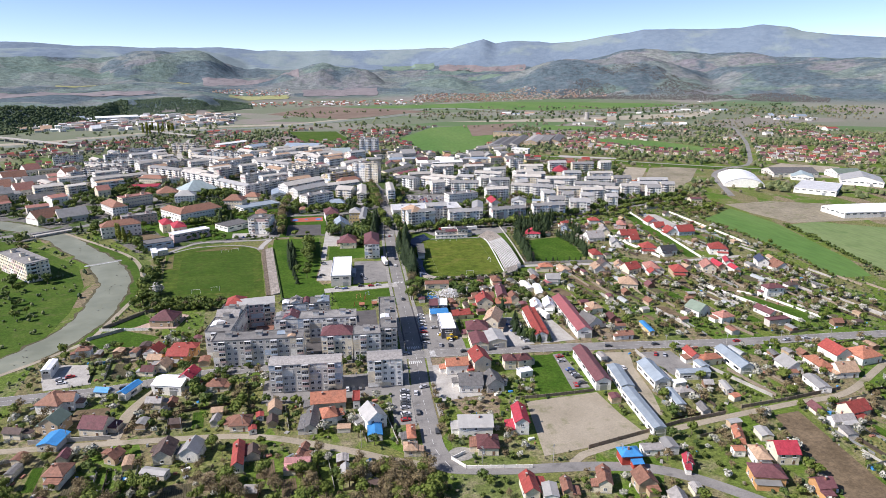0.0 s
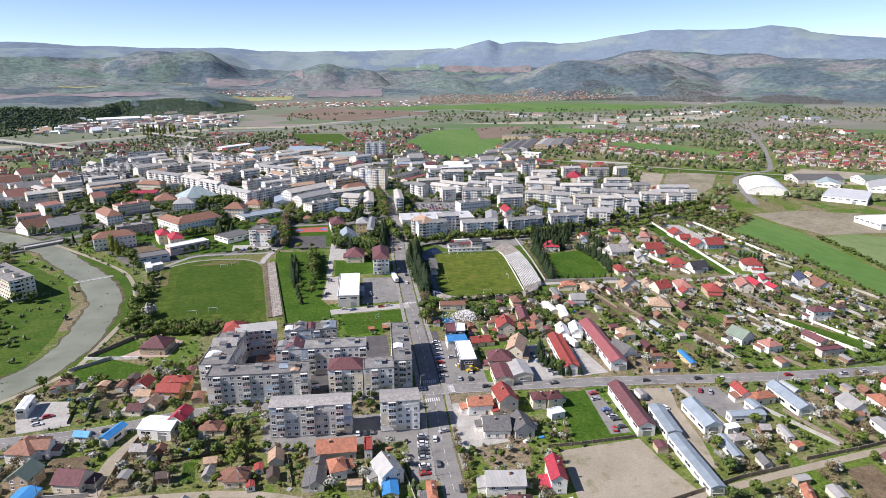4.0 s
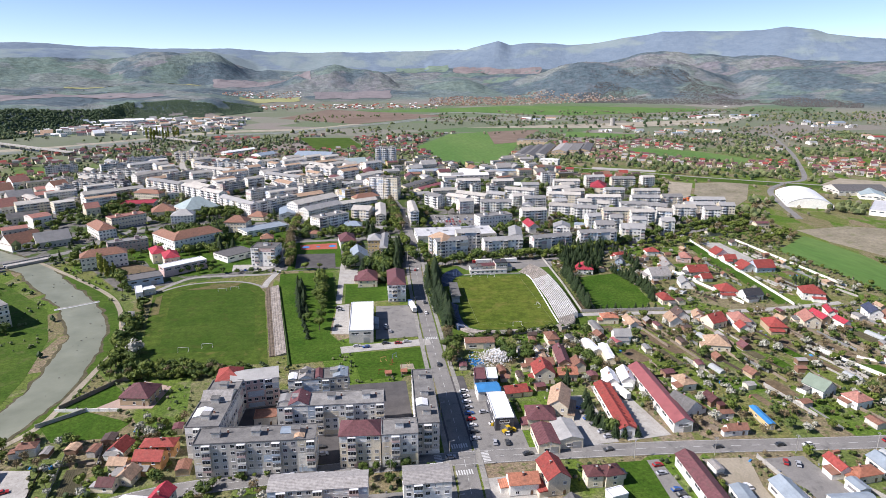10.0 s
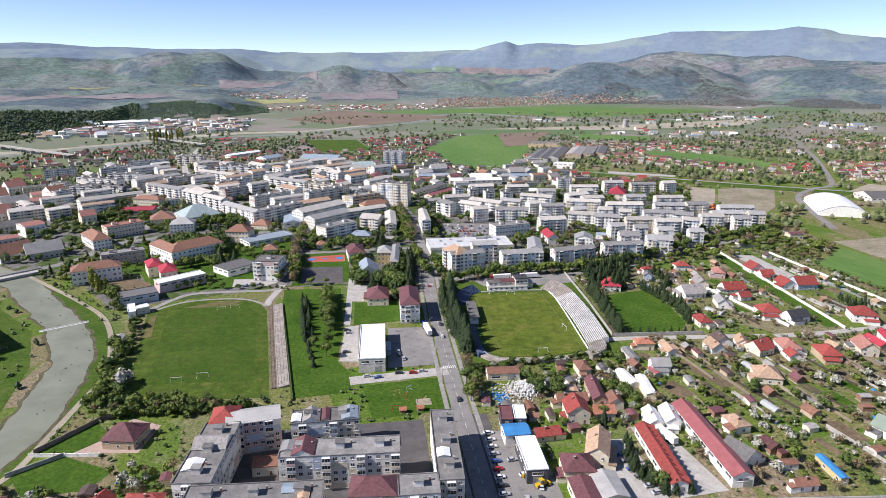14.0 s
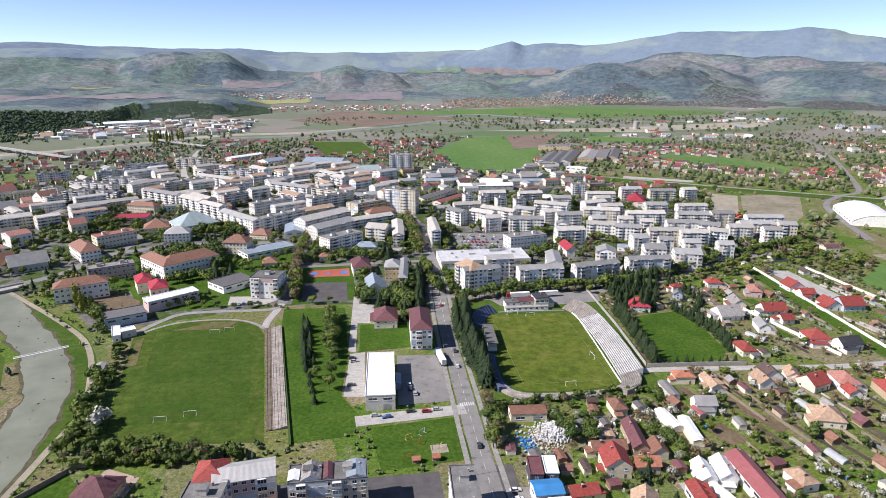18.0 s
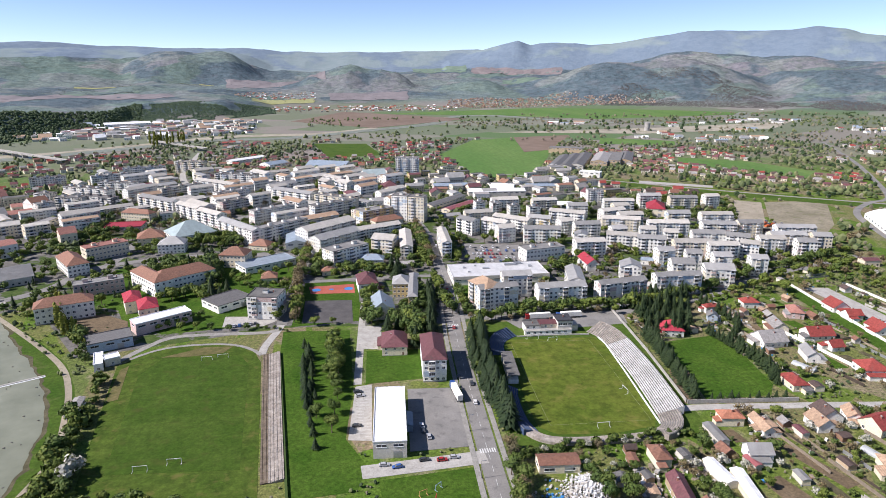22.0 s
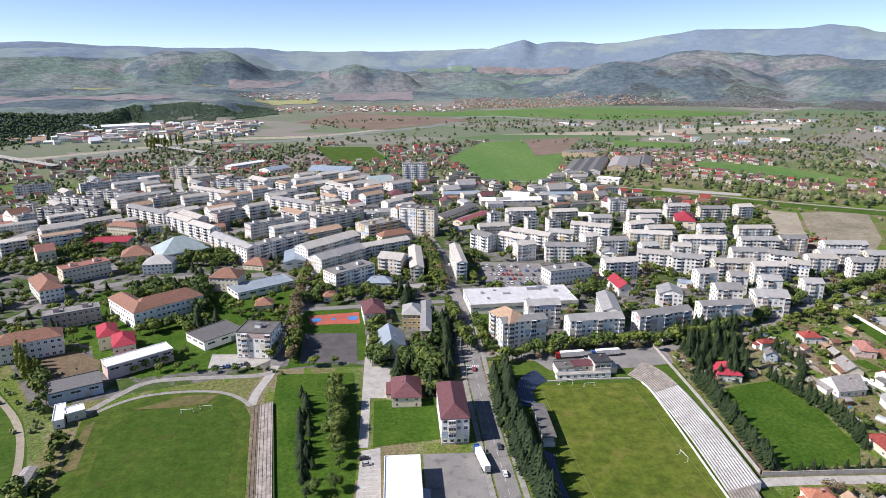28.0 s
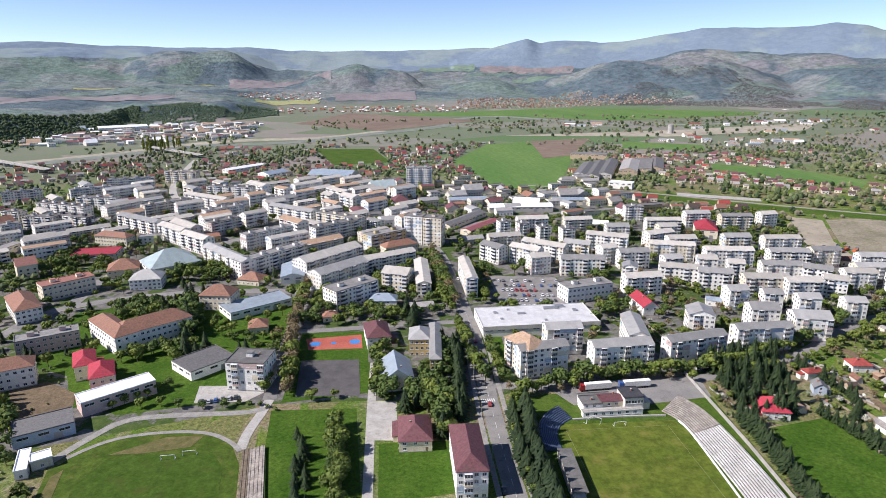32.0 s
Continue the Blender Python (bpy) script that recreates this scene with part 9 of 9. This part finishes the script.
M_DARK_BOARD = surface("dark creosoted boards", (0.05, 0.04, 0.03), (0.09, 0.07, 0.055), 0.8, 0.9, fine=5.0)
_r = random.Random(77)
for _n, _b in ((34, (125, 340, 160, 420)), (12, (-125, 30, 195, 345)), (14, (170, 340, 440, 610))):
    garden_beds(_n, *_b, _r)
for _n, _b in ((130, (118, 345, 155, 428)), (50, (-135, 35, 195, 345)), (60, (168, 350, 440, 620))):
    plot_fences(_n, *_b, _r)
for _n, _b in ((900, (60, 345, 155, 428)), (420, (-135, 35, 195, 345)), (420, (168, 350, 440, 620))):
    yard_clutter(_n, *_b, _r)


# ---------------- trees and sheds in the gardens, by chance ----------------
def scatter(n, x0, x1, y0, y1, kinds, hmin, hmax, rng, r=2, edge=None):
    done = 0
    for _ in range(n * 6):
        if done >= n:
            break
        x, y = rng.uniform(x0, x1), rng.uniform(y0, y1)
        if is_free(x, y, r) and (edge is None or edge(x, y)):
            k = rng.choice(kinds)
            h = rng.uniform(hmin, hmax)
            if k == "blossom":
                h = min(h, rng.uniform(4.0, 6.2))
            if k == "bush":
                h = rng.uniform(1.3, 2.6)
            tree(k, x, y, h, rng)
            done += 1


def sheds(n, x0, x1, y0, y1, rng, edge=None):
    done = 0
    for _ in range(n * 8):
        if done >= n:
            break
        x, y = rng.uniform(x0, x1), rng.uniform(y0, y1)
        if is_free(x, y, 3) and (edge is None or edge(x, y)):
            house(x, y, rng.uniform(3, 5.5), rng.uniform(3, 7), rng.uniform(-12, 6), rng.uniform(2.2, 2.9), rng.choice("gss"),
                  rng.choice(("brown", "darkbrown", "grey", "sheet", "brown", "tan", "maroon", "darkgrey")), rng.choice(("brown", "grey", "tan", "brown", "cream")), name="shed", category="shed", windows=False)
            done += 1


GARDEN = ("leafy", "leafy", "dark", "blossom", "blossom", "bush", "bush", "bare", "bare", "bare")
_r = random.Random(21)
sheds(70, 118, 345, 160, 425, _r)
sheds(36, -130, 40, 190, 345, _r)
sheds(24, 165, 350, 440, 620, _r)
sheds(14, 60, 130, 345, 410, _r)
scatter(860, 118, 345, 150, 425, GARDEN, 2.6, 7.0, _r, 1)
scatter(270, -140, 35, 195, 350, GARDEN + ("leafy", "bare"), 2.6, 6.8, _r, 1)
scatter(110, 45, 130, 150, 260, GARDEN, 2.6, 5.0, _r, 1)
scatter(260, 165, 400, 435, 640, GARDEN, 3, 6.5, _r, 1)
scatter(30, 60, 130, 345, 412, GARDEN, 3, 6.0, _r, 1)
scatter(170, -230, 30, 590, 785, ("leafy", "dark", "leafy", "leafy", "conifer"), 5, 10, _r)
scatter(80, -340, -200, 590, 785, ("leafy", "dark"), 6, 10, _r)
scatter(210, 70, 420, 565, 690, ("leafy", "dark", "leafy", "bare"), 5, 10, _r, 1)
scatter(330, 90, 440, 690, 900, ("leafy", "dark", "leafy", "dark", "bare"), 5, 10, _r, 1)
scatter(360, -330, 90, 785, 1080, ("leafy", "dark", "dark", "bare"), 5, 10, _r, 1)
scatter(60, -45, 62, 642, 790, ("leafy", "dark"), 6, 10, _r, 1)
scatter(420, -125, 40, 150, 210, ("bare", "bare", "bare", "leafy", "leafy"), 5, 9, _r, 0, lambda x, y: y < 214 - abs(x + 40) * -0.02 and y < 206 + (-(x + 30) * 0.12 if x < -30 else 0))

for _x, _y in [(-390.8, 1568.6), (-374.4, 1566.2), (-360.5, 1573.2), (-351.2, 1599.8), (-365.0, 1513.1)]:
    for _k in range(4):
        tree("poplar", _x + _r.uniform(-22, 22), _y + _r.uniform(-14, 14), _r.uniform(17, 24), _r)

plant_trees(212)


# ---------------- uncounted trees and scrub farther off ----------------
def cloud(n, x0, x1, y0, y1, rmin, rmax, rng, test=None, flat=True):
    out = []
    for _ in range(n):
        x, y = rng.uniform(x0, x1), rng.uniform(y0, y1)
        if test and not test(x, y):
            continue
        s = rng.uniform(rmin, rmax)
        out.append((x, y, 0.0 if flat else ground_z(x, y), s, s * rng.uniform(1.6, 2.6)))
    return out


_r = random.Random(33)
GAPS = lambda x, y: is_free(x, y, 1)                                                     # noqa: E731
PATCHY = lambda x, y: is_free(x, y, 2) and noise.noise(Vector((x * 0.008, y * 0.008, 2))) > -0.1  # noqa: E731
M_FAR_LEAF = leaf_material("distant spring foliage", (0.062, 0.088, 0.034), (0.17, 0.19, 0.08), 0.0)
M_FAR_DARK = leaf_material("distant dark foliage", (0.03, 0.052, 0.022), (0.06, 0.09, 0.035), 0.0)
M_FAR_BARE = leaf_material("distant bare scrub", (0.14, 0.13, 0.085), (0.22, 0.2, 0.13), 0.0)

# low growth and clutter that roughens the gardens
RIVER_SPOTS = [(p.x, p.y) for p in smooth_line(RIVER, 6.0)]
_low = lambda x, y: is_free(x, y, 0) and noise.noise(Vector((x * 0.05, y * 0.05, 1))) > -0.15   # noqa: E731
forest("garden_scrub", cloud(5200, 115, 410, 150, 640, 0.3, 1.0, _r, _low) + cloud(2000, -150, 115, 180, 420, 0.3, 1.0, _r, _low), M_FAR_LEAF, "low green garden growth and weeds")
forest("bank_scrub", cloud(1500, -330, -140, 270, 620, 0.4, 1.3, _r, lambda x, y: (x > -290 or y > 380) and noise.fractal(Vector((x * 0.03, y * 0.03, 2)), 0.8, 2.0, 3) > 0.05 and not any(abs(x - p[0]) + abs(y - p[1]) < 19 for p in RIVER_SPOTS)), M_FAR_LEAF, "rough tufts and low bushes on the river meadow")
forest("dry_scrub", cloud(2600, 115, 410, 150, 640, 0.25, 0.8, _r, _low) + cloud(1200, -150, 115, 180, 420, 0.25, 0.8, _r, _low), M_FAR_BARE, "dry brown garden stalks and brush")
forest("dark_scrub", cloud(1500, 115, 410, 150, 640, 0.3, 1.0, _r, _low) + cloud(900, -150, 115, 180, 420, 0.4, 1.2, _r, _low) + cloud(500, -320, -150, 280, 600, 0.5, 1.8, _r, _low), M_FAR_DARK, "dark low bushes along garden edges")

# ---------------- distant houses and halls, too many to count ----------------
def far_houses(name, spots, roofs, label, walls=("cream", "grey", "tan")):
    """Joined small houses. spots: (x, y, z, w, d, h, degrees, roof index, low roof or not)."""
    B = Build()
    nr = len(roofs)
    for x, y, z, w, d, h, deg, k, low in spots:
        c, s = math.cos(radians(deg)), math.sin(radians(deg))

        def P(u, v, t):
            return (x + u * c - v * s, y + u * s + v * c, z + t)
        a, b = w / 2, d / 2
        rise = min(w, d) * (0.12 if low else 0.36)
        kw = nr + (int(x * 7) % len(walls))
        q = [(-a, -b), (a, -b), (a, b), (-a, b)]
        for i in range(4):
            (u0, v0), (u1, v1) = q[i], q[(i + 1) % 4]
            B.face([P(u0, v0, -2), P(u1, v1, -2), P(u1, v1, h), P(u0, v0, h)], kw)
        n = max(1, int(w / 3.5))
        for i in range(n):
            u = (i - (n - 1) / 2) * w / n
            for fl in range(max(1, int(h / 3))):
                B.face([P(u - 0.7, -b - 0.06, 1 + fl * 2.9), P(u + 0.7, -b - 0.06, 1 + fl * 2.9), P(u + 0.7, -b - 0.06, 2.3 + fl * 2.9), P(u - 0.7, -b - 0.06, 2.3 + fl * 2.9)], nr + len(walls))
        a, b = a + 0.4, b + 0.4
        B.face([P(-a, -b, h - 0.1), P(a, -b, h - 0.1), P(a, 0, h + rise), P(-a, 0, h + rise)], k)
        B.face([P(a, b, h - 0.1), P(-a, b, h - 0.1), P(-a, 0, h + rise), P(a, 0, h + rise)], k)
        B.face([P(-a + 0.4, b - 0.4, h), P(-a + 0.4, -b + 0.4, h), P(-a + 0.4, 0, h + rise)], kw)
        B.face([P(a - 0.4, -b + 0.4, h), P(a - 0.4, b - 0.4, h), P(a - 0.4, 0, h + rise)], kw)
        B.face([P(-a, -b, h - 0.1), P(-a, b, h - 0.1), P(a, b, h - 0.1), P(a, -b, h - 0.1)], k)
    return thing(name, B.mesh(name, [ROOF[r] for r in roofs] + [WALL[w] for w in walls] + [M_GLASS]), Matrix(), label, "houses", kind="stuff")


def suburb(n, x0, x1, y0, y1, rng, deg, size=(8, 13), h=(3, 6), nroof=5, low=0.2, test=None, flat=True, r=5):
    out = []
    for _ in range(n * 5):
        if len(out) >= n:
            break
        x, y = rng.uniform(x0, x1), rng.uniform(y0, y1)
        inside = GX0 + 20 < x < GX0 + GW - 20 and GY0 + 20 < y < GY0 + GH - 20
        if (inside and not is_free(x, y, r)) or (test and not test(x, y)):
            continue
        w, d = rng.uniform(*size), rng.uniform(*size) * 0.8
        if inside:
            occupy(x, y, w, d, 0, 1)
        out.append((x, y, 0.0 if flat else ground_z(x, y), w, d, rng.uniform(*h), deg + rng.uniform(-12, 12), rng.randrange(nroof), rng.random() < low))
    return out


TOWN_ROOFS = ("sheet", "bitumen", "tile", "maroon", "grey", "bitumen")


def town_building(x, y, z, w, d, h, deg, k, low):
    """One low building of the centre: glazed walls and a roof."""
    wc = ("white", "cream", "grey", "yellow", "cream")[int(x * 7) % 5]
    rc = TOWN_ROOFS[k]
    flat = rc == "bitumen"
    root = thing("town_building", None, pose(x, y, 0, 0, 0, deg), f"low {wc} town building with a {ROOF_WORD[rc]} {'roof' if flat else 'low-pitched roof' if low else 'gabled roof'}", "building")
    B = Build()
    rise = 0 if flat else min(w, d) * (0.12 if low else 0.3)
    if rise:
        gable_wall(B, w, d, -0.3, h, rise)
    else:
        B.box(-w / 2, -d / 2, -0.3, w / 2, d / 2, h)
    for side, long in ((0, w), (1, d), (3, d)):
        n = max(1, int(long / 3.2))
        for i in range(n):
            for fl in range(max(1, int(h / 3))):
                m = on_side(side, w, d, (i - (n - 1) / 2) * long / n, 1 + fl * 2.9)
                B.face([tuple(m @ Vector(q)) for q in ((-0.75, -0.06, 0), (0.75, -0.06, 0), (0.75, -0.06, 1.35), (-0.75, -0.06, 1.35))], 1)
    part("wall", B.mesh("wall", [WALL[wc], M_GLASS]), root)
    put_roof("f" if flat else "s" if low else "g", w, d, h, ROOF[rc], root, rise or None)


R1 = ("red", "maroon", "brown", "grey", "maroon", "darkbrown")
_r = random.Random(17)
_cl = lambda x, y: noise.noise(Vector((x * 0.006, y * 0.006, 5))) > -0.12      # noqa: E731
far_houses("suburb_houses", suburb(480, 430, 1080, 640, 1330, _r, -32, (6, 10), (2.8, 4.5), nroof=6, test=lambda x, y: y > 1080 - 0.72 * (x - 372) + 40 and _cl(x, y)), R1, "distant suburb of small houses with red and brown roofs")
far_houses("garden_houses", suburb(80, 330, 560, 560, 1000, _r, -10, nroof=6, test=lambda x, y: y < 1000 - 0.72 * (x - 372) and not (x > 420 and y > 590) and _cl(x, y)), R1, "small houses and sheds at the edge of town")
for _q in suburb(165, -330, 330, 800, 1130, _r, 10, (10, 24), (4, 9), 6, 0.5, r=6):
    town_building(*_q)
far_houses("north_houses", suburb(240, -260, 330, 1120, 1560, _r, 5, (6, 10), (2.8, 4.5), nroof=6, test=_cl), R1, "scattered village houses north of the town")
far_houses("west_houses", suburb(150, -640, -230, 960, 1380, _r, 30, (6, 10), (2.8, 5), nroof=6, test=_cl), R1, "houses on the western edge of town")
far_houses("west_town_buildings", suburb(70, -420, -200, 640, 960, _r, 38, (12, 28), (5, 12), 4, 0.4, r=7), ("sheet", "tile", "bitumen", "salmon"), "mixed pale buildings of the western quarter", ("white", "cream", "grey"))
far_houses("far_works", suburb(260, -830, -230, 1640, 2120, _r, 25, (9, 26), (4, 8), 5, 0.85, test=lambda x, y: y > 1480 - 0.42 * (x + 300) and y < 2080 + 0.35 * (x + 540)), ("white", "sheet", "grey", "tan", "maroon"), "distant works and halls below a wooded bluff", ("white", "grey"))
_cl2 = lambda x, y: noise.noise(Vector((x * 0.005, y * 0.005, 9))) > 0.16      # noqa: E731
far_houses("east_works", suburb(80, 560, 1400, 1180, 1950, _r, -20, (8, 30), (3.5, 6), 5, 0.9, test=_cl2), ("white", "sheet", "bluegrey", "tan", "red"), "distant pale sheds in the valley", ("white", "grey"))
far_houses("hill_village", suburb(900, 360, 1500, 2640, 3150, _r, 10, (4.5, 7), (2.5, 3.5), 5, 0.1, test=lambda x, y: 9 < math.degrees(math.atan2(x, y - 140)) < 26.5 and math.hypot(x, y - 140) < 2960 - abs(x - 950) * 0.3 + 90 * noise.noise(Vector((x * 0.006, y * 0.006, 2))), flat=False), ("tile", "brown", "tan", "grey", "maroon"), "distant village of red-roofed houses at the foot of a hill", ("grey", "tan"))
far_houses("valley_village", suburb(210, -260, 420, 2480, 2760, _r, 0, (6, 10), (3, 5), 5, 0.3, flat=False), ("red", "orange", "tan", "sheet", "white"), "distant roadside village in the valley")
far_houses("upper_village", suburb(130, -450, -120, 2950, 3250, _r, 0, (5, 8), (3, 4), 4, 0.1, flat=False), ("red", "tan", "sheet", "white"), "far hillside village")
far_houses("white_tanks", [(1500 + i * 21, 2330 - i * 4 + (i % 3) * 12, 0, 14, 11, 6, 20, 0, True) for i in range(16)], ("white",), "row of distant white storage buildings")
for _x, _y, _w, _d, _g, _e, _s, _c, _k in ((592, 648, 44, 62, -48, 6, "f", "mallroof", "white"), (636, 752, 60, 36, -12, 6, "s", "darkgrey", "grey"), (700, 728, 34, 30, -12, 7, "s", "green", "white"), (682, 680, 46, 50, -40, 6, "s", "sheet", "white"), (538, 531, 58, 34, -4, 6, "s", "white", "white"), (598, 520, 44, 40, -4, 6, "s", "sheet", "white"),
                                          (338, 1165, 22, 150, -27, 6, "s", "darkgrey", "grey"), (361, 1177, 22, 150, -27, 6, "s", "darkgrey", "grey"), (384, 1189, 22, 150, -27, 6, "s", "darkgrey", "grey"), (415, 1180, 26, 110, -27, 9, "s", "grey", "tan"), (443, 1194, 26, 110, -27, 9, "f", "bitumen", "tan"), (470, 1208, 24, 110, -27, 6, "s", "darkgrey", "tan"), (400, 1310, 60, 24, -27, 10, "f", "bitumen", "tan"), (345, 1050, 30, 14, -35, 8, "f", "white", "white"), (640, 735, 26, 60, -36, 5, "s", "teal", "white"),
                                          (180, 940, 70, 18, -4, 6, "s", "white", "grey"), (250, 965, 50, 14, -8, 6, "s", "bluegrey", "cream"), (130, 985, 44, 16, 0, 6, "s", "bluegrey", "grey"), (-700, 1890, 150, 36, 28, 12, "s", "lightblue", "white"), (-560, 1960, 110, 30, 25, 10, "s", "white", "white")):
    hall(_x, _y, _w, _d, _g, _e, _s, _c, _k)


def arched_hall(x, y, w, d, deg, eave, rise):
    """A wide white sports hall under one low arch."""
    root = thing("hall", None, pose(x, y, 0, 0, 0, deg), "wide white hall under a low arched membrane roof", "hall")
    n = 12
    q = [(-w / 2 + w * i / n, eave + rise * math.sin(math.pi * i / n) ** 0.8) for i in range(n + 1)]
    B = Build()
    for (u0, z0), (u1, z1) in zip(q, q[1:]):
        B.face([(u0, -d / 2 - 0.4, z0), (u1, -d / 2 - 0.4, z1), (u1, d / 2 + 0.4, z1), (u0, d / 2 + 0.4, z0)])
    part("roof", B.mesh("roof", [ROOF["white"]]), root)
    B = Build()
    B.box(-w / 2, -d / 2, -0.3, w / 2, d / 2, eave - 0.02)
    for v in (-d / 2, d / 2):
        f = [(u, v, z - 0.02) for u, z in q]
        B.face(f if v > 0 else f[::-1])
    part("wall", B.mesh("wall", [WALL["white"]]), root)
    for i in range(7):
        part("window", WIN["strip"], root, at=on_side(3, w, d, (i - 3) * d / 7.5, eave - 2.2))
    occupy(x, y, w, d, deg, 1.0)


arched_hall(536, 718, 46, 78, -28, 4.5, 7.0)


def water_tower(x, y):
    root = thing("water_tower", None, pose(x, y, 0), "distant pale cylindrical water tower", "tower")
    for name, r0, z0, z1 in (("tank", 6.5, 3, 20), ("base", 7.2, 0, 3)):
        B = Build()
        q = [(r0 * math.cos(i * 0.3927), r0 * math.sin(i * 0.3927)) for i in range(16)]
        for i in range(16):
            B.face([(*q[i - 1], z0), (*q[i], z0), (*q[i], z1), (*q[i - 1], z1)])
        B.face([(*p, z1) for p in q])
        part(name, B.mesh(name, [M_CONCRETE]), root)


water_tower(745, 1690)

M_HILL_WOOD = leaf_material("leafless hill woods", (0.075, 0.09, 0.082), (0.11, 0.125, 0.105), 0.0)
M_SLOPE = leaf_material("greyish leafless woods", (0.085, 0.08, 0.078), (0.13, 0.12, 0.11), 0.0)
_r = random.Random(51)
NEAR = lambda x, y: is_free(x, y, 2)                   # noqa: E731
_sp = cloud(11000, 400, 1300, 430, 1450, 1.5, 4.2, _r, lambda x, y: PATCHY(x, y) and noise.fractal(Vector((x * 0.011, y * 0.011, 4)), 0.8, 2.0, 3) > -0.02 and (x > 600 or y > 640)) + cloud(3000, -420, 420, 800, 1560, 2.0, 3.8, _r, PATCHY) + cloud(900, -700, -220, 560, 1400, 2.2, 4.2, _r, PATCHY)
_sp += cloud(500, -830, -230, 1500, 2120, 2, 4.5, _r, lambda x, y: noise.noise(Vector((x * 0.006, y * 0.006, 8))) > 0.0)
_sp += cloud(1700, -100, 2200, 1560, 2150, 2, 4.5, _r, lambda x, y: noise.noise(Vector((x * 0.004, y * 0.006, 8))) > 0.02 and (y > 1980 or x > 1190 or is_free(x, y, 3)))
forest("distant_trees", _sp, M_FAR_LEAF, "countless spring-green trees among distant houses and fields")
forest("distant_dark_trees", cloud(1600, -420, 1250, 800, 1500, 2.0, 3.6, _r, NEAR) + cloud(260, 300, 2200, 1600, 2150, 2.5, 5, _r), M_FAR_DARK, "darker distant trees and hedges")
forest("distant_scrub", cloud(3200, -420, 1300, 640, 1500, 1.6, 3.4, _r, lambda x, y: NEAR(x, y) and (x > 380 or y > 800)) + cloud(1400, 300, 2300, 1500, 2250, 2, 4, _r, lambda x, y: noise.noise(Vector((x * 0.005, y * 0.007, 3))) > 0), M_FAR_BARE, "bare greyish scrub along far river banks")


def polar(n, b0, b1, r0, r1, s0, s1, rng, test=None):
    out = []
    for _ in range(n):
        b, r = rng.uniform(b0, b1), rng.uniform(r0, r1)
        x, y = HC[0] + r * math.sin(radians(b)), HC[1] + r * math.cos(radians(b))
        if test and not test(b, r, x, y):
            continue
        s = rng.uniform(s0, s1)
        out.append((x, y, ground_z(x, y) - s * 0.4, s, s * rng.uniform(1.4, 2.0)))
    return out


def on_bluff(b, r, x, y):
    f = np.interp(b, [-60, -25, -18.6, -16.8, -10, -7, -5], [1400, 1640, 1850, 2080, 2110, 2250, 2300])
    return -20 < r - f < 190 + 60 * noise.noise(Vector((x * 0.006, y * 0.006, 1)))


M_BLUFF = leaf_material("woods of the bluff", (0.04, 0.07, 0.045), (0.1, 0.14, 0.075), 0.0)
forest("bluff_woods", polar(13000, -32, -16, 1500, 2400, 2.6, 5, _r, on_bluff), M_FAR_DARK, "dense dark woods on a river bluff")
forest("bluff_thickets", polar(20000, -18, -5.8, 1850, 2500, 1.6, 3.2, _r, lambda b, r, x, y: on_bluff(b, r, x, y) and noise.noise(Vector((x * 0.012, y * 0.012, 6))) > -0.25), M_BLUFF, "green thickets on a steep river bluff")
forest("slope_woods", polar(14000, 22, 44, 2690, 3300, 1.2, 2.6, _r, lambda b, r, x, y: noise.fractal(Vector((x * 0.0035, y * 0.0035, 7)), 0.8, 2.0, 4) + (2990 - r) / 500 - abs(b - 31) / 22 > -0.1), M_SLOPE, "greyish leafless woods on a steep slope")
_wood = lambda b, r, x, y: noise.fractal(Vector((x * 0.004, y * 0.004, 4.0)), 0.8, 2.0, 4) > 0.1   # noqa: E731
forest("hill_scrub", polar(14000, -32, 52, 2750, 3900, 0.8, 1.9, _r, _wood), M_HILL_WOOD, "scattered trees and copses on pasture hills")
